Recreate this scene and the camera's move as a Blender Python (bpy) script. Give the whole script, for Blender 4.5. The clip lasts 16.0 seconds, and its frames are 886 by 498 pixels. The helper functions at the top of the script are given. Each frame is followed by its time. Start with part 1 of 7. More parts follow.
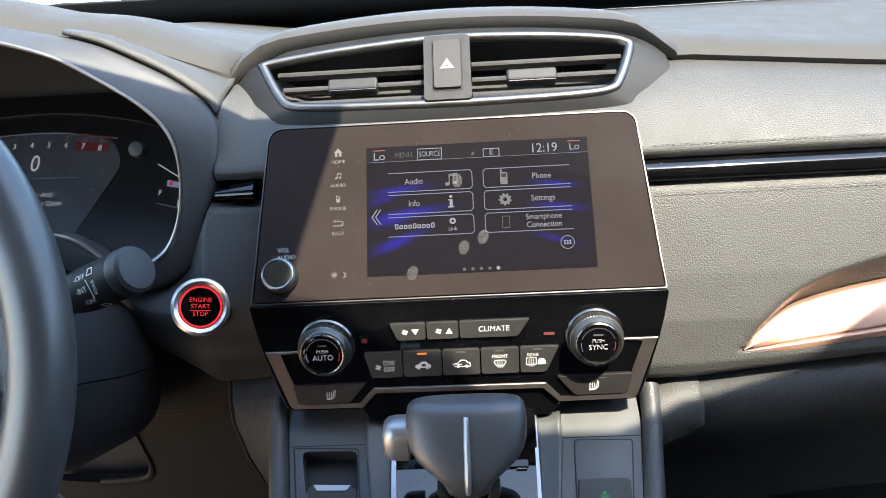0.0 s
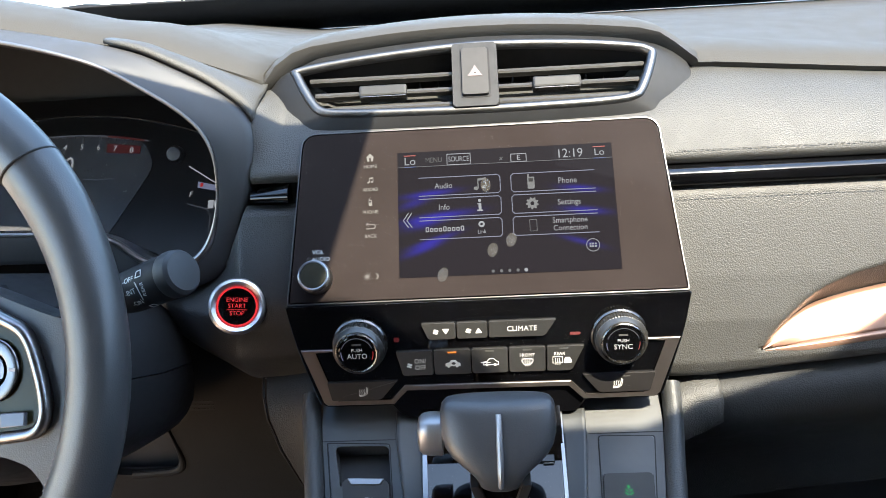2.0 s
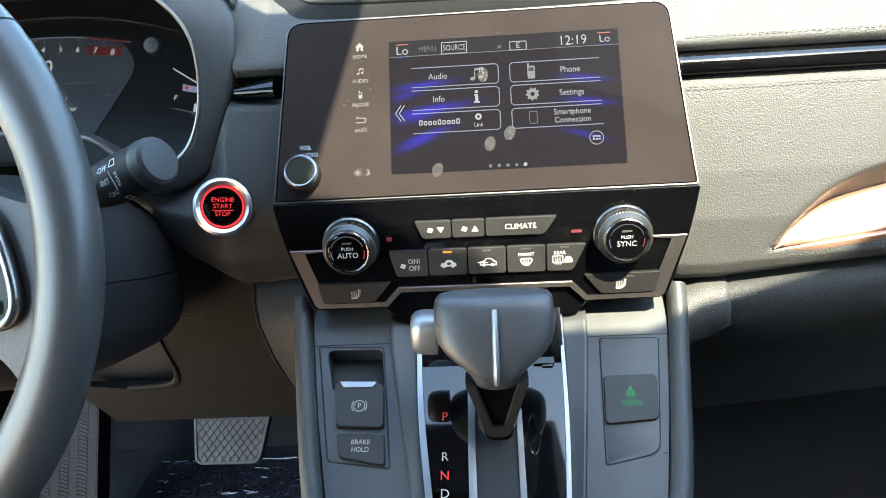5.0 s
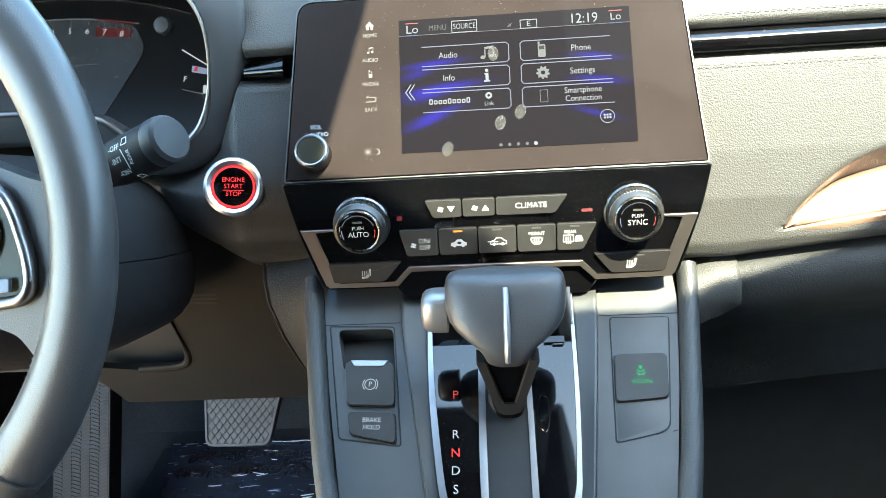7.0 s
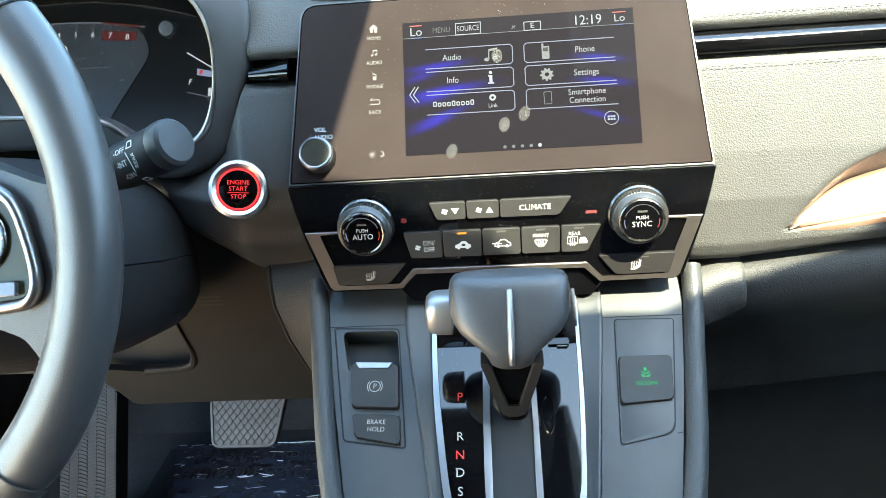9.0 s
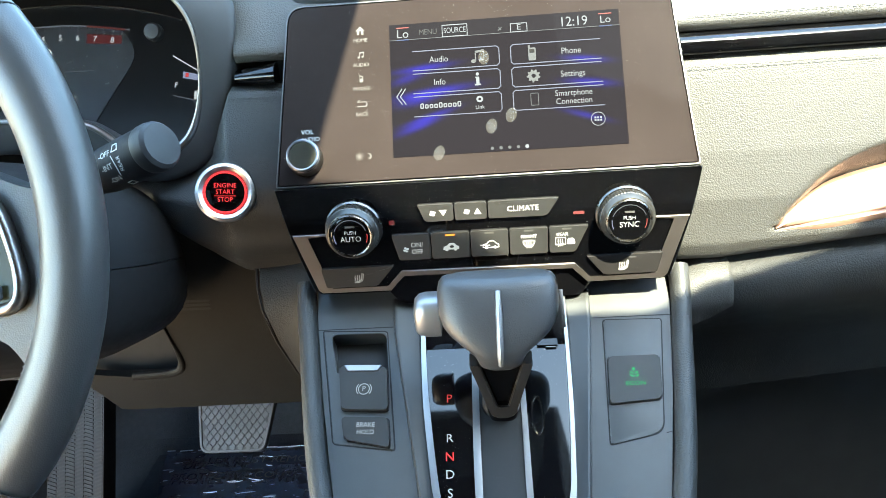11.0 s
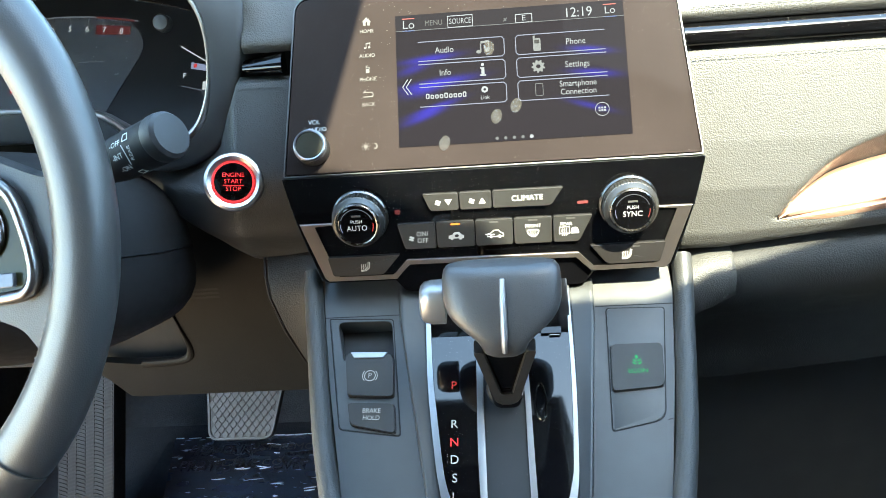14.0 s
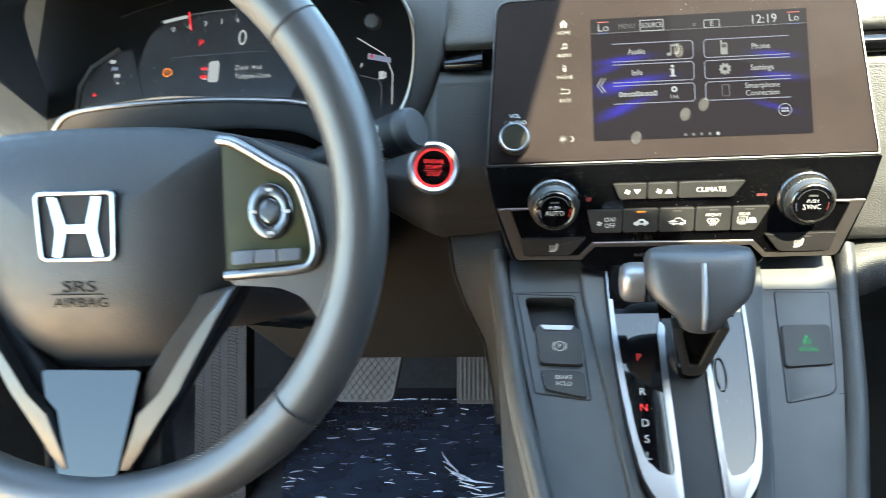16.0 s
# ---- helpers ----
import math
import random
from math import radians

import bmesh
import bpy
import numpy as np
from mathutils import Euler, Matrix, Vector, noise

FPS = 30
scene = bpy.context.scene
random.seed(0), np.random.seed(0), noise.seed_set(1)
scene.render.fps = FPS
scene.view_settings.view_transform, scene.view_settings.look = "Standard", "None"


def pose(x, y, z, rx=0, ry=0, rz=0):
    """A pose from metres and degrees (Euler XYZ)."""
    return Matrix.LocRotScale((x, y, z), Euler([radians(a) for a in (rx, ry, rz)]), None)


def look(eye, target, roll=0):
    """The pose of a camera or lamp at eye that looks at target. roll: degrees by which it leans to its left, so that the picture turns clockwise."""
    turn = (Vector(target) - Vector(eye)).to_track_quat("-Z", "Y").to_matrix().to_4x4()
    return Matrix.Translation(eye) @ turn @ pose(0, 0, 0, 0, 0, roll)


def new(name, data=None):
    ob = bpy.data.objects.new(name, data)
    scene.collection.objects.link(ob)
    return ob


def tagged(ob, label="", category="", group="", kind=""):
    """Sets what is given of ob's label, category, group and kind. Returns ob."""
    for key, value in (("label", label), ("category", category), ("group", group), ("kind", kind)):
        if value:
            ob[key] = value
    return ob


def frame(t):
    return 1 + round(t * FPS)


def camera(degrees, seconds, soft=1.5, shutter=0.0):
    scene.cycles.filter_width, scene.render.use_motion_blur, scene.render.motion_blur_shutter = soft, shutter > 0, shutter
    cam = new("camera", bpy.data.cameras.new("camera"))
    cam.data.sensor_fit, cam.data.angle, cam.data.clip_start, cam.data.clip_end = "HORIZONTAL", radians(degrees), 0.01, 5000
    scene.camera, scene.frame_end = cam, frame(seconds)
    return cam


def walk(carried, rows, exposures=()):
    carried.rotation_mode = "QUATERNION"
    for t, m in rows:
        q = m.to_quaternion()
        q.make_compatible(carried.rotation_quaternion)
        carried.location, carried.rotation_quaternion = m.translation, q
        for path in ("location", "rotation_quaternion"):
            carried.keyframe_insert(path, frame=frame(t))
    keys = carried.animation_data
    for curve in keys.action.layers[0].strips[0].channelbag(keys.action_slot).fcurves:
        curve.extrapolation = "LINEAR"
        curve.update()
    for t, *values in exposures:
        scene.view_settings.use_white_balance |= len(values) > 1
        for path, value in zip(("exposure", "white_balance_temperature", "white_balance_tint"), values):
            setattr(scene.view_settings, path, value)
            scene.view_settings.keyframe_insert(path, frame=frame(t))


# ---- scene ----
cam = camera(61.7, 16.0, soft=0.5, shutter=0.5)
PATH = [
    (0, (0.016, -0.002, 0.849), (-0.078, 1.901, 0.242), -3.5),
    (0.5, (0.012, 0.003, 0.853), (-0.083, 1.891, 0.198), -4.3),
    (0.8, (0.018, -0.001, 0.861), (-0.081, 1.876, 0.178), -4.7),
    (1, (0.017, -0.013, 0.883), (-0.071, 1.862, 0.193), -4.5),
    (1.2, (0.020, -0.016, 0.900), (-0.078, 1.856, 0.202), -4.8),
    (1.5, (0.008, -0.016, 0.87), (-0.083, 1.873, 0.221), -4.3),
    (2, (-0.001, -0.017, 0.861), (-0.104, 1.88, 0.238), -3.5),
    (2.5, (0.002, -0.008, 0.852), (-0.107, 1.885, 0.215), -3.3),
    (3, (0.001, -0.002, 0.845), (-0.107, 1.882, 0.182), -3.3),
    (3.5, (0.003, -0.004, 0.839), (-0.102, 1.871, 0.149), -3.3),
    (4, (0.003, -0.006, 0.838), (-0.101, 1.862, 0.13), -3.3),
    (4.5, (0.003, -0.004, 0.83), (-0.112, 1.852, 0.095), -3.6),
    (4.7, (0.004, -0.003, 0.827), (-0.116, 1.845, 0.07), -3.8),
    (7, (0.001, -0.006, 0.82), (-0.144, 1.821, 0.018), -4.3),
    (7.5, (0.001, -0.005, 0.82), (-0.144, 1.821, 0.018), -4.3),
    (8, (0.001, -0.006, 0.82), (-0.149, 1.821, 0.019), -4.4),
    (8.5, (0.001, -0.006, 0.82), (-0.154, 1.82, 0.02), -4.4),
    (9, (0.002, -0.006, 0.821), (-0.158, 1.82, 0.022), -4.6),
    (11.5, (0.003, -0.006, 0.82), (-0.123, 1.825, 0.027), -4.7),
    (12, (0.005, -0.007, 0.822), (-0.122, 1.825, 0.029), -4.8),
    (12.5, (0.004, -0.009, 0.823), (-0.127, 1.823, 0.029), -4.8),
    (13, (0.004, -0.009, 0.822), (-0.134, 1.822, 0.03), -4.8),
    (13.5, (0.004, -0.009, 0.821), (-0.138, 1.816, 0.017), -4.9),
    (14, (0.004, -0.012, 0.821), (-0.146, 1.808, 0.007), -4.8),
    (14.5, (0.004, -0.015, 0.819), (-0.163, 1.795, -0.014), -5.0),
    (15, (-0.012, -0.028, 0.821), (-0.215, 1.774, -0.023), -4.8),
    (15.5, (-0.053, -0.035, 0.827), (-0.283, 1.758, -0.029), -3.4),
    (16, (-0.106, -0.066, 0.857), (-0.337, 1.719, -0.016), -4.4),
]
EXPOSURES = [(0, 3.6, 6600, 6), (3.0, 3.7, 6600, 5), (4.7, 4.07, 6680, 0), (6.8, 4.55, 6750, -6), (14.5, 4.6, 6750, -6), (16, 4.38, 6900, -4)]
walk(cam, [(t, look(eye, target, roll)) for t, eye, target, roll in PATH], EXPOSURES)

# ---- daylight: a high sun from behind and to the right, falling through the windscreen ----
SUN_WAY = Vector((0.31, -0.51, 0.80)).normalized()
world = bpy.data.worlds.new("world")
scene.world = world
world.use_nodes = True
sky = world.node_tree.nodes.new("ShaderNodeTexSky")
sky.sky_type, sky.sun_disc = "NISHITA", False
sky.sun_elevation = math.asin(SUN_WAY.z)
sky.dust_density = 0.7
sky.sun_rotation = math.atan2(SUN_WAY.x, SUN_WAY.y)
backg = world.node_tree.nodes["Background"]
world.node_tree.links.new(sky.outputs["Color"], backg.inputs["Color"])
backg.inputs["Strength"].default_value = 0.15
sun_data = bpy.data.lights.new("sun", "SUN")
sun_data.energy, sun_data.angle, sun_data.color = 2.15, radians(0.5), (1.0, 0.89, 0.73)
sun = new("sun", sun_data)
sun.matrix_world = look(SUN_WAY * 5, (0, 0, 0))

# added warm area lamp, filling in for yard light through the open driver's door
door_data = bpy.data.lights.new("door_fill", "AREA")
door_data.shape, door_data.size, door_data.size_y = "RECTANGLE", 0.60, 0.34
door_data.energy, door_data.color = 0.40, (1.0, 0.60, 0.32)
door_light = new("door_fill", door_data)
door_light.matrix_world = look((-0.752, -0.04, 0.42), (-0.1, 0.28, 0.62))


# ---- materials ----
def mat_nodes(name):
    m = bpy.data.materials.new(name)
    m.use_nodes = True
    nt = m.node_tree
    return m, nt, nt.nodes["Principled BSDF"]


def mat(name, col, rough=0.5, metal=0.0, grain=0.0, grain_size=0.002, vary=0.12, vary_size=0.03, rough_vary=0.1, spec=0.5,
        dust=0.0, kind="noise", coat=0.0):
    """A surface with fine relief (grain), a coarse change of tone and gloss, and specks of dust."""
    m, nt, b = mat_nodes(name)
    N, L = nt.nodes.new, nt.links.new
    co = N("ShaderNodeTexCoord").outputs["Object"]
    big = N("ShaderNodeTexNoise")
    big.inputs["Scale"].default_value, big.inputs["Detail"].default_value = 1 / vary_size, 4
    L(co, big.inputs["Vector"])
    ramp = N("ShaderNodeMapRange")
    ramp.inputs["From Min"].default_value, ramp.inputs["From Max"].default_value = 0.3, 0.7
    ramp.inputs["To Min"].default_value, ramp.inputs["To Max"].default_value = 1 - vary, 1 + vary
    L(big.outputs["Fac"], ramp.inputs["Value"])
    mul = N("ShaderNodeVectorMath")
    mul.operation = "SCALE"
    mul.inputs[0].default_value = col
    L(ramp.outputs["Result"], mul.inputs["Scale"])
    colour = mul.outputs[0]
    rr = N("ShaderNodeMapRange")
    rr.inputs["From Min"].default_value, rr.inputs["From Max"].default_value = 0.3, 0.7
    rr.inputs["To Min"].default_value, rr.inputs["To Max"].default_value = max(0.02, rough * (1 - rough_vary)), min(1, rough * (1 + rough_vary))
    fine = N("ShaderNodeTexNoise")
    fine.inputs["Scale"].default_value, fine.inputs["Detail"].default_value = 4 / vary_size, 3
    L(co, fine.inputs["Vector"])
    L(fine.outputs["Fac"], rr.inputs["Value"])
    roughness = rr.outputs["Result"]
    if dust:
        v = N("ShaderNodeTexVoronoi")
        v.inputs["Scale"].default_value = 1400
        L(co, v.inputs["Vector"])
        sep = N("ShaderNodeSeparateColor")
        L(v.outputs["Color"], sep.inputs[0])
        size = N("ShaderNodeMath")
        size.operation = "POWER"
        size.inputs[1].default_value = 4
        L(sep.outputs[0], size.inputs[0])
        lim = N("ShaderNodeMath")
        lim.operation = "MULTIPLY"
        lim.inputs[1].default_value = dust
        L(size.outputs[0], lim.inputs[0])
        patch = N("ShaderNodeMath")
        patch.operation = "MULTIPLY"
        L(lim.outputs[0], patch.inputs[0])
        L(big.outputs["Fac"], patch.inputs[1])
        less = N("ShaderNodeMath")
        less.operation = "LESS_THAN"
        L(v.outputs["Distance"], less.inputs[0])
        L(patch.outputs[0], less.inputs[1])
        mix = N("ShaderNodeMix")
        mix.data_type = "RGBA"
        L(less.outputs[0], mix.inputs["Factor"])
        L(colour, mix.inputs[6])
        mix.inputs[7].default_value = (0.30, 0.29, 0.27, 1)
        colour = mix.outputs[2]
        rm = N("ShaderNodeMath")
        rm.operation = "MAXIMUM"
        L(less.outputs[0], rm.inputs[0])
        L(roughness, rm.inputs[1])
        roughness = rm.outputs[0]
    L(colour, b.inputs["Base Color"])
    L(roughness, b.inputs["Roughness"])
    b.inputs["Metallic"].default_value = metal
    b.inputs["Specular IOR Level"].default_value = spec
    b.inputs["Coat Weight"].default_value = coat
    b.inputs["Coat Roughness"].default_value = 0.03
    if grain:
        if kind == "leather":
            t = N("ShaderNodeTexVoronoi")
            t.feature = "SMOOTH_F1"
            t.inputs["Smoothness"].default_value = 0.22
            t.inputs["Scale"].default_value = 1 / grain_size
            t.inputs["Randomness"].default_value = 0.9
            wob = N("ShaderNodeTexNoise")
            wob.inputs["Scale"].default_value = 0.6 / grain_size
            mixv = N("ShaderNodeMix")
            mixv.data_type = "VECTOR"
            mixv.inputs["Factor"].default_value = 0.0006
            L(co, wob.inputs["Vector"])
            L(co, mixv.inputs[4])
            L(wob.outputs["Color"], mixv.inputs[5])
            L(mixv.outputs[1], t.inputs["Vector"])
            inv = N("ShaderNodeMath")
            inv.operation = "SUBTRACT"
            inv.inputs[0].default_value = 1.0
            L(t.outputs["Distance"], inv.inputs[1])
            h = inv.outputs[0]
        elif kind == "brushed":
            mp = N("ShaderNodeMapping")
            mp.inputs["Scale"].default_value = (0.03, 1, 1)
            L(co, mp.inputs["Vector"])
            t = N("ShaderNodeTexNoise")
            t.inputs["Scale"].default_value = 1 / grain_size
            L(mp.outputs[0], t.inputs["Vector"])
            h = t.outputs["Fac"]
        else:
            t = N("ShaderNodeTexNoise")
            t.inputs["Scale"].default_value, t.inputs["Detail"].default_value = 1 / grain_size, 3
            L(co, t.inputs["Vector"])
            h = t.outputs["Fac"]
        bump = N("ShaderNodeBump")
        bump.inputs["Strength"].default_value, bump.inputs["Distance"].default_value = 1.0, grain
        L(h, bump.inputs["Height"])
        L(bump.outputs[0], b.inputs["Normal"])
    return m


def glow(name, col, strength, base=0.02):
    m, nt, b = mat_nodes(name)
    b.inputs["Base Color"].default_value = (base, base, base, 1)
    b.inputs["Roughness"].default_value = 0.9
    b.inputs["Specular IOR Level"].default_value = 0.0
    b.inputs["Emission Color"].default_value = (*col, 1)
    b.inputs["Emission Strength"].default_value = strength * 0.76
    return m


LEATHER = mat("black_grained_leather", (0.040, 0.040, 0.0385), 0.50, spec=0.26, vary=0.06, vary_size=0.08, grain=0.00027, grain_size=0.00108, kind="leather")
SMOOTH_LEATHER = mat("smooth_black_leather", (0.033, 0.0335, 0.035), 0.42, grain=0.00007, grain_size=0.0009, kind="leather")
RIM_LEATHER = mat("rim_leather", (0.033, 0.033, 0.0332), 0.38, spec=0.6, vary=0.05, grain=0.00005, grain_size=0.0009, kind="leather")
GATE_BLACK = mat("gate_gloss_black", (0.0018, 0.0018, 0.0022), 0.04, spec=0.5, dust=0.3)
SOFT_TOP = mat("soft_dash_skin", (0.041, 0.0395, 0.037), 0.64, spec=0.10, vary=0.04, vary_size=0.1, grain=0.00009, grain_size=0.0013, kind="leather")
PLASTIC = mat("matt_black_plastic", (0.027, 0.0275, 0.029), 0.5, spec=0.28, grain=0.00008, grain_size=0.0009)
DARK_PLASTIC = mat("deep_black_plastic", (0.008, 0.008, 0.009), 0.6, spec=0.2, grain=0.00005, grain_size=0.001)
CONSOLE = mat("satin_grey_plastic", (0.0380, 0.0405, 0.0420), 0.44, spec=0.35, grain=0.00004, grain_size=0.0006)
VENT_GREY = mat("satin_vent_plastic", (0.0082, 0.0083, 0.0088), 0.6, spec=0.3, grain=0.00003, grain_size=0.0006)
HOOD = mat("hood_plastic", (0.030, 0.031, 0.033), 0.52, spec=0.42, grain=0.00004, grain_size=0.0007)
EDGE_METAL = mat("edge_metal", (0.17, 0.165, 0.162), 0.34, metal=1.0, vary=0.05)
VENT_METAL = mat("dark_satin_chrome", (0.10, 0.10, 0.101), 0.40, metal=1.0, vary=0.05)
EDGE_LEATHER = mat("edge_leather", (0.034, 0.0355, 0.036), 0.48, spec=0.32, vary=0.06, vary_size=0.08, grain=0.00022, grain_size=0.0012, kind="leather")
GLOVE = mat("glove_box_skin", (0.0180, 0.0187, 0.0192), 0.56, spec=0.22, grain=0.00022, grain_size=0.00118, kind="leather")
# darker copy of LEATHER: the shade round the start button is in its colour
SHADED_LEATHER = mat("shaded_pad_leather", (0.021, 0.0212, 0.0216), 0.50, spec=0.26, vary=0.06, vary_size=0.08, grain=0.00022, grain_size=0.00108, kind="leather")
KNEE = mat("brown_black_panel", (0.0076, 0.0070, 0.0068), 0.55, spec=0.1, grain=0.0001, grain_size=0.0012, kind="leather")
PIANO = mat("piano_black", (0.0014, 0.0014, 0.0017), 0.06, rough_vary=0.3, dust=0.42)
PIANO_CLEAN = mat("clean_piano_black", (0.0018, 0.0018, 0.0022), 0.06, spec=0.35)
BEZEL_GLASS = mat("display_glass", (0.0172, 0.0136, 0.0127), 0.035, rough_vary=0.2, dust=0.28, vary_size=0.06, spec=0.012)
BUTTON = mat("grey_button", (0.016, 0.0157, 0.0153), 0.52, spec=0.3, grain=0.00002, grain_size=0.0006)
CHROME = mat("chrome", (0.75, 0.76, 0.78), 0.12, metal=1.0, vary=0.04)
SATIN = mat("satin_silver", (0.22, 0.22, 0.225), 0.32, metal=1.0, vary=0.05)
GREY_TRIM = mat("warm_grey_satin_metal", (0.17, 0.15, 0.14), 0.36, metal=0.9, vary=0.06, dust=0.3)
BRONZE = mat("brushed_bronze_trim", (0.36, 0.215, 0.155), 0.38, metal=0.7, grain=0.00004, grain_size=0.0009, kind="brushed", vary=0.1)
RUBBER = mat("pedal_rubber", (0.022, 0.0215, 0.021), 0.7, grain=0.0001, grain_size=0.001)
PEDAL_GREY = mat("grey_pedal_plastic", (0.052, 0.050, 0.049), 0.55, vary=0.2)
CARPET = mat("black_carpet", (0.0075, 0.0105, 0.014), 0.95, grain=0.0006, grain_size=0.002)
HEADLINER = mat("grey_headliner", (0.10, 0.094, 0.088), 0.9, grain=0.0003, grain_size=0.003)
WALL_DARK = mat("dark_cabin_lining", (0.022, 0.021, 0.020), 0.8)
PAINT = mat("silver_white_paint", (0.30, 0.33, 0.36), 0.25, coat=0.6)
WHITE_PRINT = mat("white_print", (0.45, 0.45, 0.43), 0.5, vary=0.04)
KEY_PRINT = mat("key_print", (0.038, 0.0355, 0.034), 0.5, vary=0.04)
BELT = mat("shift_belt", (0.009, 0.009, 0.0095), 0.5, spec=0.3, dust=0.15)
GREY_PRINT = mat("grey_print", (0.30, 0.30, 0.31), 0.5)
BLACK_PRINT = mat("black_print", (0.003, 0.003, 0.0035), 0.7, spec=0.1)
STITCH = mat("dark_stitching", (0.013, 0.0125, 0.012), 0.8)
LEG_SILVER = mat("spoke_silver", (0.056, 0.056, 0.057), 0.36, metal=0.9, vary=0.05)
SILVER_PAINT = mat("silver_paint", (0.24, 0.24, 0.245), 0.38, metal=0.75, vary=0.05)
KNOB_GRIP = mat("knob_grip_metal", (0.070, 0.068, 0.064), 0.36, metal=0.8, vary=0.05)
COLLAR = mat("satin_collar", (0.44, 0.43, 0.43), 0.34, metal=1.0, vary=0.05)
KNOB_RING = mat("knob_ring_metal", (0.12, 0.115, 0.11), 0.28, metal=1.0, vary=0.05)
FAINT_PRINT = mat("faint_print", (0.04, 0.039, 0.038), 0.5)
DIAL_FACE = mat("dial_face", (0.0050, 0.0052, 0.0060), 0.4, spec=0.25, vary=0.06)
TUNNEL = mat("hood_lining", (0.034, 0.036, 0.041), 0.48, grain=0.00005, grain_size=0.001)
SEAT_KEY = mat("black_key", (0.011, 0.010, 0.010), 0.5, spec=0.3)
TRIANGLE = mat("faded_triangle", (0.20, 0.15, 0.13), 0.6)
RED_GLOW = glow("red_glow", (1.0, 0.03, 0.04), 0.0868)
FAINT_RED = glow("faint_red", (1.0, 0.05, 0.05), 0.008)
DIM_RED = glow("dim_red", (1.0, 0.05, 0.05), 0.0372)
GREEN_GLOW = glow("green_glow", (0.05, 0.8, 0.25), 0.058)
ORANGE_GLOW = glow("orange_glow", (1.0, 0.25, 0.02), 0.14)
SCREEN_WHITE = glow("screen_white", (0.75, 0.78, 0.9), 0.042)
SCREEN_GREY = glow("screen_grey", (0.5, 0.55, 0.7), 0.0124)
SCREEN_LINE = glow("screen_line", (0.50, 0.55, 0.90), 0.029)
SCREEN_ICON = glow("screen_icon", (0.66, 0.68, 0.76), 0.021)
SCREEN_RED = glow("screen_red", (0.9, 0.12, 0.1), 0.055)
SCREEN_FAINT = glow("screen_faint", (0.5, 0.55, 0.7), 0.006)
SCREEN_BLUE = glow("screen_blue", (0.15, 0.3, 1.0), 0.0372)
BACKLIT = glow("backlit_white", (0.85, 0.86, 0.9), 0.020, base=0.2)


def screen_mat():
    """The lit display: near black, a paler bar along the top, and blue light streaks behind the menu."""
    m, nt, b = mat_nodes("display_picture")
    N, L = nt.nodes.new, nt.links.new
    co = N("ShaderNodeTexCoord").outputs["Object"]
    sep = N("ShaderNodeSeparateXYZ")
    L(co, sep.inputs[0])

    def math_(op, a, c, d=None):
        n = N("ShaderNodeMath")
        n.operation = op
        for k, v in enumerate((a, c) if d is None else (a, c, d)):
            if isinstance(v, (int, float)):
                n.inputs[k].default_value = v
            else:
                L(v, n.inputs[k])
        return n.outputs[0]
    total = None
    for cx, cy, wx, wy, tilt, gain in ((-0.036, 0.075, 0.016, 0.0022, 0.10, 1.0), (-0.030, 0.058, 0.020, 0.0026, 0.12, 1.2),
                                       (-0.040, 0.054, 0.012, 0.0035, 0.2, 0.8), (-0.040, 0.036, 0.012, 0.0026, 0.35, 1.0),
                                       (-0.034, 0.041, 0.014, 0.002, 0.3, 0.9), (0.070, 0.074, 0.012, 0.0022, -0.12, 0.9),
                                       (0.072, 0.058, 0.013, 0.0024, -0.12, 0.9), (0.068, 0.036, 0.012, 0.002, -0.3, 0.6),
                                       (-0.046, 0.069, 0.010, 0.003, 0.3, 0.6)):
        dx = math_("DIVIDE", math_("SUBTRACT", sep.outputs[0], cx), wx)
        slope = math_("MULTIPLY", math_("SUBTRACT", sep.outputs[0], cx), tilt)
        dy = math_("DIVIDE", math_("SUBTRACT", math_("SUBTRACT", sep.outputs[1], cy), slope), wy)
        r = math_("ADD", math_("MULTIPLY", dx, dx), math_("MULTIPLY", dy, dy))
        g = math_("MULTIPLY", math_("EXPONENT", math_("MULTIPLY", r, -1.0), 0), gain)
        total = g if total is None else math_("ADD", total, g)
    bar = math_("MULTIPLY", math_("GREATER_THAN", sep.outputs[1], 0.0955), 0.10)
    blue = N("ShaderNodeVectorMath")
    blue.operation = "SCALE"
    blue.inputs[0].default_value = (0.10, 0.07, 3.0)
    L(total, blue.inputs["Scale"])
    add = N("ShaderNodeVectorMath")
    add.operation = "ADD"
    L(blue.outputs[0], add.inputs[0])
    comb = N("ShaderNodeCombineXYZ")
    for k, v in enumerate((0.09, 0.09, 0.14)):
        L(math_("ADD", bar, v), comb.inputs[k])
    L(comb.outputs[0], add.inputs[1])
    L(add.outputs[0], b.inputs["Emission Color"])
    b.inputs["Emission Strength"].default_value = 0.0084
    b.inputs["Base Color"].default_value = (0.0042, 0.0036, 0.0040, 1)
    b.inputs["Roughness"].default_value = 0.035
    b.inputs["Specular IOR Level"].default_value = 0.012
    return m


SCREEN = screen_mat()


